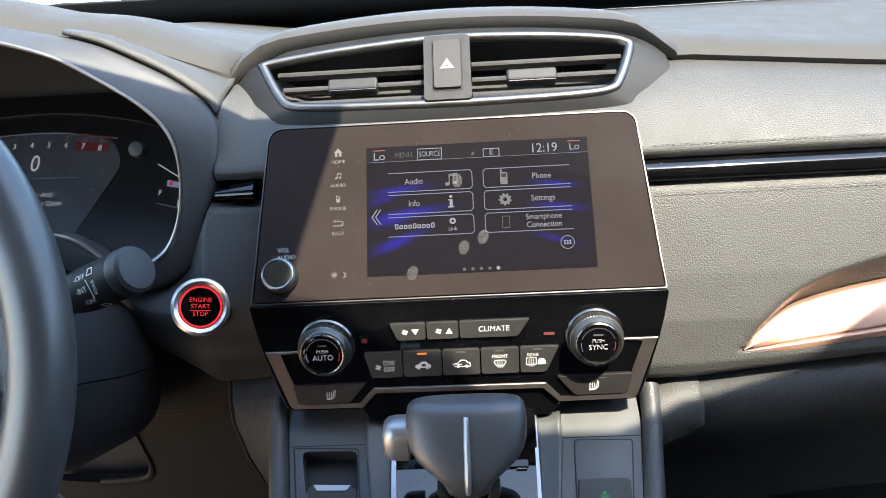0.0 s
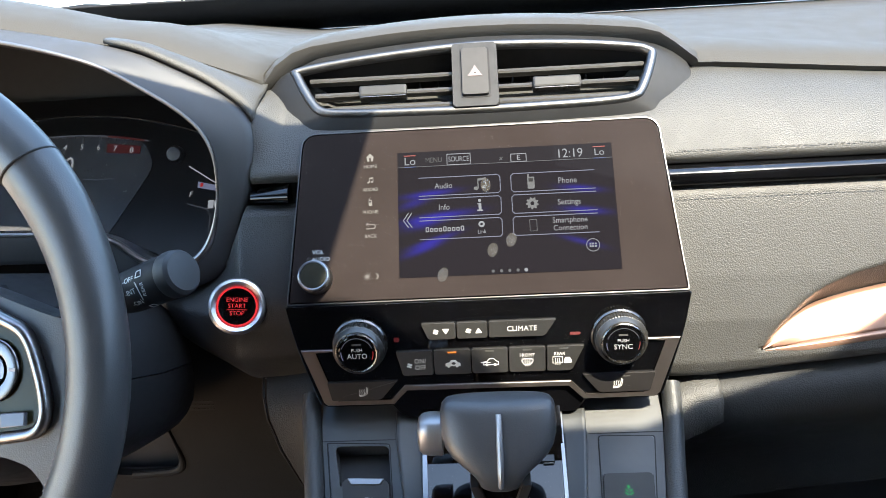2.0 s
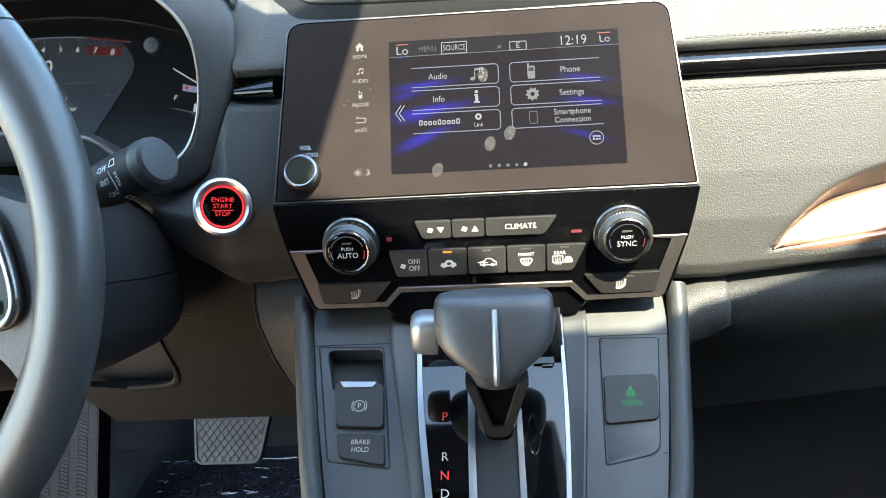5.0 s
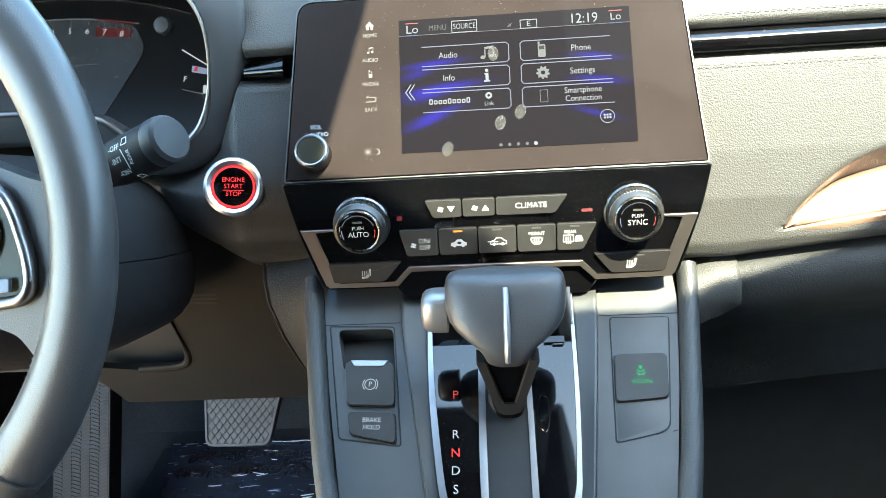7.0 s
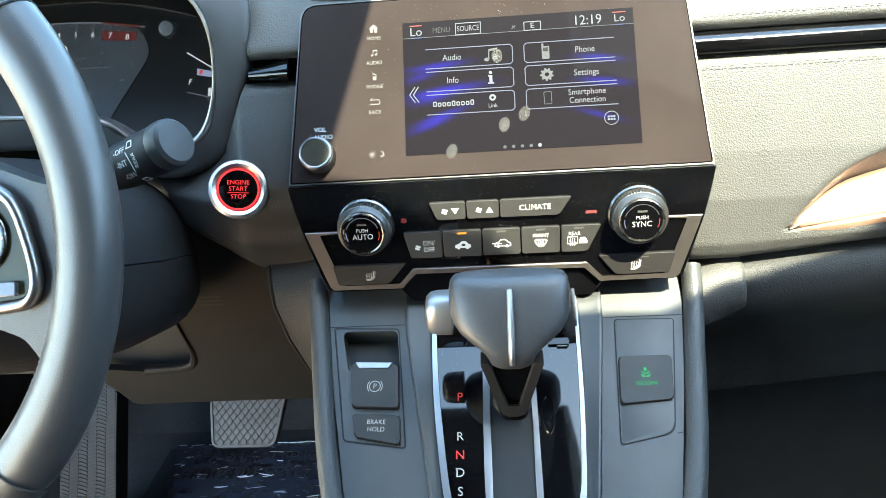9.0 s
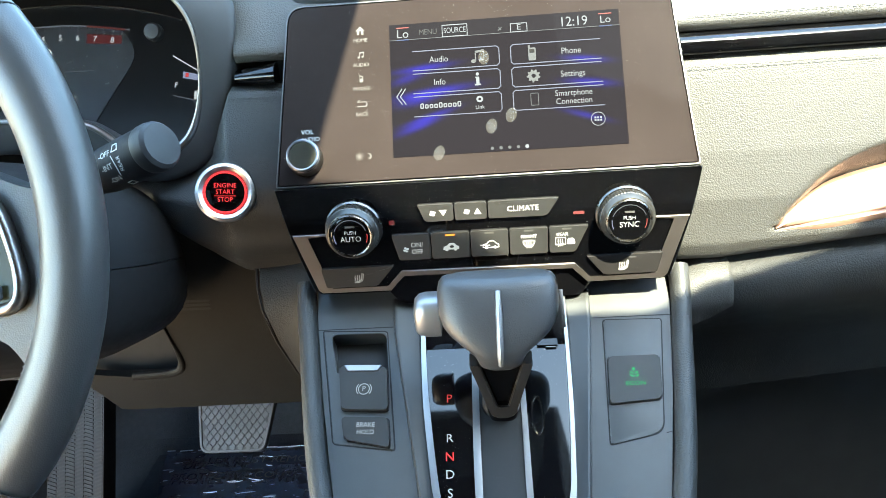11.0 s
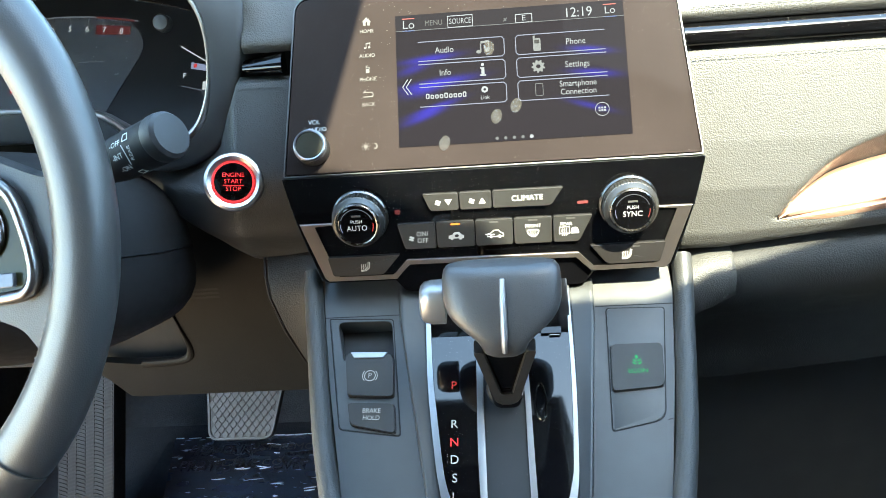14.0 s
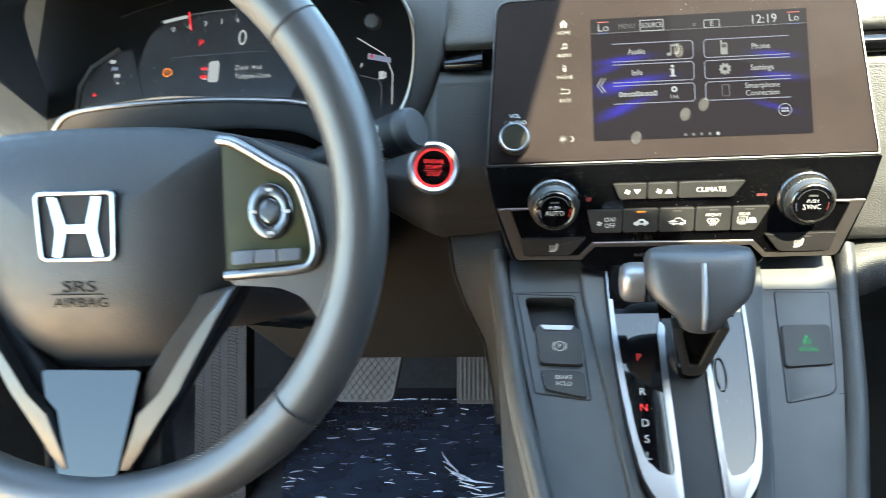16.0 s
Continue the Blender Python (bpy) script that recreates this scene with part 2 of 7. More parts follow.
def glass_mat(name, tint=(0.93, 0.97, 0.95), gloss=0.04):
    m = bpy.data.materials.new(name)
    m.use_nodes = True
    nt = m.node_tree
    nt.nodes.clear()
    out, mix = nt.nodes.new("ShaderNodeOutputMaterial"), nt.nodes.new("ShaderNodeMixShader")
    tr, gl = nt.nodes.new("ShaderNodeBsdfTransparent"), nt.nodes.new("ShaderNodeBsdfGlossy")
    tr.inputs["Color"].default_value = (*tint, 1)
    gl.inputs["Roughness"].default_value = 0.02
    mix.inputs[0].default_value = gloss
    nt.links.new(tr.outputs[0], mix.inputs[1])
    nt.links.new(gl.outputs[0], mix.inputs[2])
    nt.links.new(mix.outputs[0], out.inputs[0])
    return m


GLASS = glass_mat("windscreen_glass")


def smudge_mat():
    m = bpy.data.materials.new("finger_smudge")
    m.use_nodes = True
    nt = m.node_tree
    nt.nodes.clear()
    out, mix = nt.nodes.new("ShaderNodeOutputMaterial"), nt.nodes.new("ShaderNodeMixShader")
    tr, df = nt.nodes.new("ShaderNodeBsdfTransparent"), nt.nodes.new("ShaderNodeBsdfDiffuse")
    df.inputs["Color"].default_value = (0.075, 0.075, 0.075, 1)
    co, nz, mr = nt.nodes.new("ShaderNodeTexCoord"), nt.nodes.new("ShaderNodeTexNoise"), nt.nodes.new("ShaderNodeMapRange")
    nz.inputs["Scale"].default_value, nz.inputs["Detail"].default_value = 700, 3
    mr.inputs["From Min"].default_value, mr.inputs["From Max"].default_value = 0.35, 0.65
    mr.inputs["To Min"].default_value, mr.inputs["To Max"].default_value = 0.12, 0.24
    nt.links.new(co.outputs["Object"], nz.inputs["Vector"])
    nt.links.new(nz.outputs["Fac"], mr.inputs["Value"])
    nt.links.new(mr.outputs["Result"], mix.inputs[0])
    nt.links.new(tr.outputs[0], mix.inputs[1])
    nt.links.new(df.outputs[0], mix.inputs[2])
    nt.links.new(mix.outputs[0], out.inputs[0])
    return m


def film_mat():
    """Clear film over a dark mat: smooth, with glints on short creases painted white, running mostly one way."""
    m, nt, b = mat_nodes("creased_plastic_film")
    N, L = nt.nodes.new, nt.links.new
    co = N("ShaderNodeTexCoord").outputs["Object"]
    b.inputs["Roughness"].default_value = 0.16
    b.inputs["Specular IOR Level"].default_value = 0.7
    masks = []
    for sx, sy, turn, low, high in ((30, 135, 0.06, 0.685, 0.74), (50, 165, -0.22, 0.69, 0.745), (16, 80, 0.3, 0.715, 0.75)):
        mp = N("ShaderNodeMapping")
        mp.inputs["Rotation"].default_value = (0, 0, turn)
        mp.inputs["Scale"].default_value = (sx, sy, 10)
        L(co, mp.inputs["Vector"])
        t = N("ShaderNodeTexNoise")
        t.inputs["Scale"].default_value, t.inputs["Detail"].default_value, t.inputs["Distortion"].default_value = 1.0, 2, 0.6
        L(mp.outputs[0], t.inputs["Vector"])
        r = N("ShaderNodeMapRange")
        r.inputs["From Min"].default_value, r.inputs["From Max"].default_value = low, high
        L(t.outputs["Fac"], r.inputs["Value"])
        masks.append(r.outputs["Result"])
    mx = masks[0]
    for o in masks[1:]:
        k = N("ShaderNodeMath")
        k.operation = "MAXIMUM"
        L(mx, k.inputs[0])
        L(o, k.inputs[1])
        mx = k.outputs[0]
    cloud = N("ShaderNodeTexNoise")
    cloud.inputs["Scale"].default_value, cloud.inputs["Detail"].default_value = 22, 5
    L(co, cloud.inputs["Vector"])
    tone = N("ShaderNodeMix")
    tone.data_type = "RGBA"
    L(cloud.outputs["Fac"], tone.inputs["Factor"])
    tone.inputs[6].default_value = (0.006, 0.010, 0.018, 1)
    tone.inputs[7].default_value = (0.030, 0.040, 0.060, 1)
    mix = N("ShaderNodeMix")
    mix.data_type = "RGBA"
    L(mx, mix.inputs["Factor"])
    L(tone.outputs[2], mix.inputs[6])
    # pale base colour in place of sky glints along the creases
    mix.inputs[7].default_value = (0.42, 0.45, 0.50, 1)
    L(mix.outputs[2], b.inputs["Base Color"])
    return m


FILM = film_mat()
GLINT_WHITE = mat("film_glint_white", (0.46, 0.49, 0.54), 0.25, vary=0.3, vary_size=0.01)
FILM_PRINT = mat("film_print", (0.003, 0.003, 0.004), 0.4)


# ---- shapes ----
I4 = Matrix.Identity(4)


def plane_frame(origin, up, right=(1, 0, 0)):
    """A frame whose x runs right, y up along the surface and z out of it."""
    r, u = Vector(right).normalized(), Vector(up).normalized()
    n = r.cross(u).normalized()
    u = n.cross(r)
    return Matrix(((r.x, u.x, n.x, origin[0]), (r.y, u.y, n.y, origin[1]), (r.z, u.z, n.z, origin[2]), (0, 0, 0, 1)))


def thing(name, at, label, category, group="", kind=""):
    ob = new(name)
    ob.empty_display_size = 0.02
    ob.location = at
    return tagged(ob, label, category, group, kind)


def world_of(ob):
    m = ob.matrix_basis.copy()
    return m if ob.parent is None else world_of(ob.parent) @ ob.matrix_parent_inverse @ m


def part(name, bm, material, parent=None, label="", frame_=I4, sharp=18):
    if isinstance(bm, list):
        return [part(name, b, material, parent, label, frame_, sharp) for b in bm][0]
    me = bpy.data.meshes.new(name)
    if isinstance(bm, bmesh.types.BMesh):
        bm.to_mesh(me)
        bm.free()
    else:
        me = bm
    me.materials.clear()
    me.materials.append(material)
    if len(me.polygons):
        me.polygons.foreach_set("use_smooth", [p.loop_total <= 4 for p in me.polygons])
        me.set_sharp_from_angle(angle=radians(sharp))
    ob = new(name, me)
    if parent is not None:
        ob.parent = parent
        ob.matrix_parent_inverse = world_of(parent).inverted()
    ob.matrix_basis = frame_
    if label:
        ob["label"] = label
    return ob


def thick(ob, t, offset=-1):
    s = ob.modifiers.new("thickness", "SOLIDIFY")
    s.thickness, s.offset = t, offset
    return ob


def rounded(pts, r, n=5):
    """The outline with its corners rounded; r is one radius or one for each corner."""
    out, k = [], len(pts)
    for i in range(k):
        p, a, c = Vector(pts[i]), Vector(pts[i - 1]), Vector(pts[(i + 1) % k])
        rr = r[i] if isinstance(r, (list, tuple)) else r
        da, dc = (a - p), (c - p)
        d = min(rr, da.length * 0.49, dc.length * 0.49)
        if d < 1e-6:
            out.append(p)
            continue
        s, e = p + da.normalized() * d, p + dc.normalized() * d
        for j in range(n + 1):
            t = j / n
            out.append(s * (1 - t) ** 2 + p * 2 * t * (1 - t) + e * t * t)
    return [(v.x, v.y) for v in out]


def rect(x0, y0, x1, y1):
    return [(x0, y0), (x1, y0), (x1, y1), (x0, y1)]


def ellipse(cx, cy, rx, ry=None, n=32, a0=0.0):
    ry = rx if ry is None else ry
    return [(cx + rx * math.cos(a0 + 2 * math.pi * i / n), cy + ry * math.sin(a0 + 2 * math.pi * i / n)) for i in range(n)]


def area(poly):
    return sum(a[0] * b[1] - b[0] * a[1] for a, b in zip(poly, poly[1:] + poly[:1])) / 2


def prism(poly, h0, h1, bev=0.0, segs=2, into=None):
    """A plate with this outline from height h0 to h1, its upper edge bevelled."""
    bm = bmesh.new() if into is None else into
    poly = list(poly) if area(list(poly)) > 0 else list(poly)[::-1]
    lo = [bm.verts.new((x, y, h0)) for x, y in poly]
    hi = [bm.verts.new((x, y, h1)) for x, y in poly]
    n = len(poly)
    bm.faces.new(lo[::-1])
    top = bm.faces.new(hi)
    for i in range(n):
        bm.faces.new((lo[i], lo[(i + 1) % n], hi[(i + 1) % n], hi[i]))
    if bev > 0:
        bmesh.ops.bevel(bm, geom=list(top.edges), offset=bev, segments=segs, affect="EDGES", profile=0.5)
    return bm


def ring(outer, inner, h0, h1, bev=0.0, segs=2):
    """A flat ring between two outlines of as many points each."""
    bm = bmesh.new()
    outer = list(outer) if area(list(outer)) > 0 else list(outer)[::-1]
    inner = list(inner) if area(list(inner)) > 0 else list(inner)[::-1]
    n = len(outer)
    loops = [[bm.verts.new((x, y, h)) for x, y in poly] for poly, h in ((outer, h0), (outer, h1), (inner, h1), (inner, h0))]
    for a, b in ((0, 1), (1, 2), (2, 3), (3, 0)):
        for i in range(n):
            bm.faces.new((loops[a][i], loops[a][(i + 1) % n], loops[b][(i + 1) % n], loops[b][i]))
    bmesh.ops.recalc_face_normals(bm, faces=bm.faces)
    if bev > 0:
        es = [e for e in bm.edges if abs(e.verts[0].co.z - h1) < 1e-7 and abs(e.verts[1].co.z - h1) < 1e-7 and len(e.link_faces) == 2
              and any(abs(f.normal.z) < 0.5 for f in e.link_faces)]
        bmesh.ops.bevel(bm, geom=es, offset=bev, segments=segs, affect="EDGES", profile=0.5)
    return bm


def inset(poly, d):
    """The outline moved inwards by d."""
    poly = list(poly) if area(list(poly)) > 0 else list(poly)[::-1]
    n, out = len(poly), []
    for i in range(n):
        a, p, c = Vector(poly[i - 1]), Vector(poly[i]), Vector(poly[(i + 1) % n])
        e1, e2 = (p - a), (c - p)
        if e1.length < 1e-9 or e2.length < 1e-9:
            e1 = e2 = (c - a)
        n1, n2 = Vector((-e1.y, e1.x)).normalized(), Vector((-e2.y, e2.x)).normalized()
        m = n1 + n2
        m = m / max(m.length_squared / 2, 0.6)
        q = p + m * d
        out.append((q.x, q.y))
    return out


def lathe(profile, n=48, into=None):
    """A turned shape round z; profile: radius and height pairs."""
    bm = bmesh.new() if into is None else into
    loops = [[bm.verts.new((r * math.cos(2 * math.pi * i / n), r * math.sin(2 * math.pi * i / n), h)) for i in range(n)] for r, h in profile]
    for a, b in zip(loops, loops[1:]):
        for i in range(n):
            bm.faces.new((a[i], a[(i + 1) % n], b[(i + 1) % n], b[i]))
    bm.faces.new(loops[0][::-1])
    bm.faces.new(loops[-1])
    return bm


def sheet(rows, closed=False):
    bm = bmesh.new()
    vs = [[bm.verts.new(p) for p in row] for row in rows]
    for a, b in zip(vs, vs[1:]):
        k = len(a)
        for i in range(k if closed else k - 1):
            bm.faces.new((a[i], a[(i + 1) % k], b[(i + 1) % k], b[i]))
    return bm


def loft(rows):
    """A closed body through closed rows, capped at both ends."""
    bm = sheet(rows, True)
    bm.verts.ensure_lookup_table()
    k = len(rows[0])
    vs = list(bm.verts)
    bm.faces.new(vs[:k][::-1])
    bm.faces.new(vs[-k:])
    bmesh.ops.recalc_face_normals(bm, faces=bm.faces)
    return bm


def spline(pts, n, closed=False):
    """Points along a smooth line through pts."""
    P = [Vector(p) for p in pts]
    k = len(P)
    out = []
    spans = k if closed else k - 1
    for i in range(spans):
        p1, p2 = P[i], P[(i + 1) % k]
        p0 = P[i - 1] if closed or i > 0 else p1 * 2 - p2
        p3 = P[(i + 2) % k] if closed or i + 2 < k else p2 * 2 - p1
        for j in range(n):
            t = j / n
            out.append(0.5 * (p1 * 2 + (p2 - p0) * t + (p0 * 2 - p1 * 5 + p2 * 4 - p3) * t * t + (p1 * 3 - p0 - p2 * 3 + p3) * t ** 3))
    if not closed:
        out.append(P[-1])
    return out


def sweep(path, rx, ry=None, closed=False, seg=8, up=(0, 0, 1)):
    """A tube of elliptic section along path; rx across, ry along up (numbers, or one for each point)."""
    P = [Vector(p) for p in path]
    k = len(P)
    up = Vector(up).normalized()
    rows = []
    for i, p in enumerate(P):
        a = P[i - 1] if closed or i > 0 else p
        c = P[(i + 1) % k] if closed or i + 1 < k else p
        t = (c - a).normalized()
        s = t.cross(up)
        s = s.normalized() if s.length > 1e-5 else Vector((1, 0, 0))
        u = s.cross(t)
        x = rx[i] if isinstance(rx, (list, tuple)) else rx
        y = x if ry is None else (ry[i] if isinstance(ry, (list, tuple)) else ry)
        rows.append([p + s * x * math.cos(2 * math.pi * j / seg) + u * y * math.sin(2 * math.pi * j / seg) for j in range(seg)])
    if closed:
        rows.append(rows[0])
        bm = sheet(rows, True)
        bmesh.ops.remove_doubles(bm, verts=bm.verts, dist=1e-7)
        bmesh.ops.recalc_face_normals(bm, faces=bm.faces)
        return bm
    return loft(rows)


def pillow(poly, height, rings=8, edge=0.0, power=3.0, centre=None):
    """A domed cushion over an outline."""
    poly = list(poly) if area(list(poly)) > 0 else list(poly)[::-1]
    cx = sum(p[0] for p in poly) / len(poly) if centre is None else centre[0]
    cy = sum(p[1] for p in poly) / len(poly) if centre is None else centre[1]
    rows = [[(x, y, edge - 0.02) for x, y in poly]]
    for i in range(rings):
        f = 1 - i / rings
        g = f if i else 1
        rows.append([(cx + (x - cx) * g, cy + (y - cy) * g, edge + height * (1 - f ** power)) for x, y in poly])
    bm = sheet(rows, True)
    vs = list(bm.verts)
    bm.faces.new(vs[-len(poly):])
    bmesh.ops.recalc_face_normals(bm, faces=bm.faces)
    return bm


def box(x0, y0, z0, x1, y1, z1, bev=0.0, segs=2):
    bm = prism(rect(min(x0, x1), min(y0, y1), max(x0, x1), max(y0, y1)), min(z0, z1), max(z0, z1))
    if bev:
        bmesh.ops.bevel(bm, geom=list(bm.edges), offset=bev, segments=segs, affect="EDGES", profile=0.5)
    return bm


def wall_of(x0, y0, z0, x1, y1, z1):
    return box(x0, y0, z0, x1, y1, z1)


def text(words, x, y, height, frame_, material, parent, lift=0.0, name="lettering", align="CENTER", wide=1.0, turn=0.0, label=""):
    """Writing on a surface: height is that of a capital letter."""
    cu = bpy.data.curves.new("writing", "FONT")
    cu.body, cu.align_x, cu.align_y, cu.size = words, align, "CENTER", height / 0.70
    cu.resolution_u = 3
    cu.extrude = 0.00004
    tmp = bpy.data.objects.new("writing", cu)
    me = bpy.data.meshes.new_from_object(tmp)
    bpy.data.objects.remove(tmp)
    me.name = name
    return part(name, me, material, parent, label, frame_ @ pose(x, y, lift + 0.0002, 0, 0, turn) @ Matrix.Diagonal((wide, 1, 1, 1)))


def decal(poly, frame_, material, parent, lift=0.0, name="icon", label=""):
    return part(name, prism(poly, lift, lift + 0.00025), material, parent, label, frame_)


def line(pts, w, frame_, material, parent, lift=0.0, name="line", closed=False):
    """A printed line of width w along pts."""
    bm = bmesh.new()
    n = len(pts)
    for i in range(n if closed else n - 1):
        a, b = Vector(pts[i]), Vector(pts[(i + 1) % n])
        d = (b - a).normalized()
        s = Vector((-d.y, d.x)) * w / 2
        e = d * w * 0.35
        prism([tuple(a - e - s), tuple(b + e - s), tuple(b + e + s), tuple(a - e + s)], lift, lift + 0.00022, into=bm)
    return part(name, bm, material, parent, "", frame_)


def join_polys(polys, lift=0.0, h=0.00025):
    return [prism(p, lift, lift + h) for p in polys]


def arc(cx, cy, r, a0, a1, n=16, ry=None):
    ry = r if ry is None else ry
    return [(cx + r * math.cos(radians(a0 + (a1 - a0) * i / n)), cy + ry * math.sin(radians(a0 + (a1 - a0) * i / n))) for i in range(n + 1)]


# frames of the main surfaces: display, climate panel, console flats, shift gate, vents, steering wheel, dials
FA = plane_frame((0, 0.450, 0.672), (0, 0.528, 0.849))
FB = plane_frame((0, 0.4445, 0.600), (0, 0.0363, 0.9993))
FC = plane_frame((0, 0.366, 0.521), (0, 0.8268, 0.5625))
FD = plane_frame((0, 0.347, 0.519), (0, 0.8455, 0.534))
FV = plane_frame((0, 0.527, 0.785), (0, 0.6585, 0.7526))
FW = plane_frame((-0.38, 0.3244, 0.6927), (0, 0.3677, 0.930))
FK = plane_frame((-0.382, 0.608, 0.700), (0, 0.64, 0.768))


# ---- the cabin shell ----
def lerp_table(tab, v):
    if v <= tab[0][0]:
        return tab[0][1]
    for (a, p), (b, q) in zip(tab, tab[1:]):
        if v <= b:
            return p + (q - p) * (v - a) / (b - a)
    return tab[-1][1]


def smooth_table(tab, v):
    """Like lerp_table, with eased steps between the entries."""
    if v <= tab[0][0]:
        return tab[0][1]
    for (a, p), (b, q) in zip(tab, tab[1:]):
        if v <= b:
            t = (v - a) / (b - a)
            t = t * t * (3 - 2 * t)
            return p + (q - p) * t
    return tab[-1][1]


def steps(a, b, n):
    return [a + (b - a) * i / n for i in range(n + 1)]


floor = part("floor", sheet([[(x, y, z) for x in steps(-0.78, 0.78, 4)] for y, z in ((-1.3, 0.1), (0.93, 0.1), (1.0, 0.16), (1.12, 0.5), (1.12, 0.8))]), CARPET)
thick(tagged(floor, "black carpeted car floor and sloping toe board", "floor", kind="structure"), 0.02, 1)


# front edge of the unseen roof, notched to steer where sun reaches the dash
def header_y(x):
    return smooth_table(((-0.62, 0.13), (-0.45, 0.08), (-0.04, 0.075), (0.08, 0.054), (0.14, 0.032), (0.25, 0.0), (0.335, -0.044), (0.40, -0.044), (0.45, -0.018), (0.476, -0.008), (0.504, -0.001), (0.527, 0.008), (0.546, 0.032), (0.56, 0.052), (0.68, 0.11)), x)


roof_rows = []
for j in range(9):
    roof_rows.append([(x, header_y(x) + (-1.3 - header_y(x)) * j / 8, 1.30 + 0.05 * math.sin(math.pi * min(1, j / 5) / 2) - 0.25 * max(0, abs(x) - 0.45) ** 2) for x in steps(-0.76, 0.76, 76)])
ceiling = part("ceiling", sheet(roof_rows), HEADLINER)
thick(tagged(ceiling, "plain grey fabric headliner, unseen, its front edge shaped to place sun and shade", "ceiling", kind="structure"), 0.03, -1)


def side_wall(s, sill, label, name):
    bm = bmesh.new()
    x0, x1 = s * 0.76, s * 0.80
    lo, hi = min(x0, x1), max(x0, x1)
    for y0, z0, y1, z1 in ((-1.3, 0.0, 1.12, sill), (-1.3, sill, -0.30, 1.30), (-1.3, 1.24, 0.45, 1.32)) if s > 0 else ((-1.3, 0.0, -0.80, 1.30), (0.75, 0.0, 1.12, 0.82), (-1.3, 1.24, 0.45, 1.32), (-0.80, 0.0, 0.3, 0.17), (0.3, 0.0, 0.75, sill)):
        prism(rect(lo, y0, hi, y1), z0, z1, into=bm)
    return tagged(part(name, bm, WALL_DARK), label, "wall", kind="structure")


side_wall(1, 0.94, "dark plain lining of the passenger side", "wall_right")
side_wall(-1, 0.38, "dark plain lining beside the open driver's door", "wall_left")
tagged(part("wall_rear", wall_of(-0.8, -1.34, 0, 0.8, -1.3, 1.38), WALL_DARK), "dark plain lining that closes the cabin", "wall", kind="structure")
for s, nm in ((1, "trim_pillar_right"), (-1, "trim_pillar_left")):
    tagged(part(nm, sweep([(s * 0.76, 1.05, 0.84), (s * 0.73, 0.75, 0.99), (s * 0.70, 0.40, 1.18), (s * 0.70, 0.2, 1.31)], 0.035, 0.03, seg=10), HEADLINER),
           "plain pillar trim beside the windscreen", "pillar", kind="structure")


def ws_point(x, f):
    y, z = 1.04 + (header_y(x) + 0.02 - 1.04) * f, 0.845 + (1.32 - 0.845) * f
    return (x, y - 0.10 * (x / 0.76) ** 2 * (1 - f), z + 0.03 * math.sin(math.pi * f))


ws = part("window_1", sheet([[ws_point(x, f) for x in steps(-0.76, 0.76, 24)] for f in steps(0, 1, 12)]), GLASS)
ws.visible_shadow = False
tagged(ws, "clear raked windscreen above the dashboard", "windscreen", kind="structure")
band = part("trim_windscreen", sheet([[Vector(ws_point(x, f)) + Vector((0, -0.004, -0.004)) for x in steps(-0.76, 0.76, 24)] for f in (0.0, 0.035, 0.075)]), DARK_PLASTIC)
thick(tagged(band, "black border along the foot of the windscreen", "trim", kind="structure"), 0.003)

# outside: the unseen ground, then what shows through the foot of the windscreen
# ground colour chosen pale and warm to throw light into the cabin
BOUNCE_GROUND = mat("warm_bounce_ground", (0.50, 0.40, 0.30), 0.9, grain=0.01, grain_size=0.02, vary=0.2, vary_size=0.6)
ground = part("ground", sheet([[(x, y, -0.45) for x in (-300, 300)] for y in (-300, 300)]), BOUNCE_GROUND)
tagged(ground, "unseen ground around the car, pale and warm to bounce light in", "ground", kind="structure")
bonnet = thing("bonnet", (0, 1.5, 0.7), "pale silver car bonnet beyond the windscreen", "bonnet")
thick(part("panel", sheet([[(x, y, z - 0.06 * (x / 0.8) ** 2) for x in steps(-0.82, 0.82, 16)] for y, z in ((1.16, 0.875), (1.4, 0.872), (1.7, 0.845), (2.0, 0.79), (2.15, 0.70), (2.2, 0.3))]), PAINT, bonnet), 0.01)
part("cowl", box(-0.78, 1.06, 0.80, 0.78, 1.17, 0.835, 0.008), DARK_PLASTIC, bonnet, "black plastic cowl")
wiper = thing("wiper", (-0.4, 1.1, 0.86), "black wiper arm lying at the foot of the windscreen", "wiper")
part("arm", sweep([(-0.74, 1.10, 0.875), (-0.55, 1.08, 0.888), (-0.36, 1.10, 0.872)], 0.006, 0.005), DARK_PLASTIC, wiper)
part("blade", sweep([(-0.76, 1.075, 0.882), (-0.5, 1.065, 0.884), (-0.2, 1.07, 0.868)], 0.003, 0.006), RUBBER, wiper)

# ---- dashboard ----
dash = thing("dashboard", (0, 0.6, 0.6), "black grained soft-touch dashboard with stitched seams, partly sunlit", "dashboard")


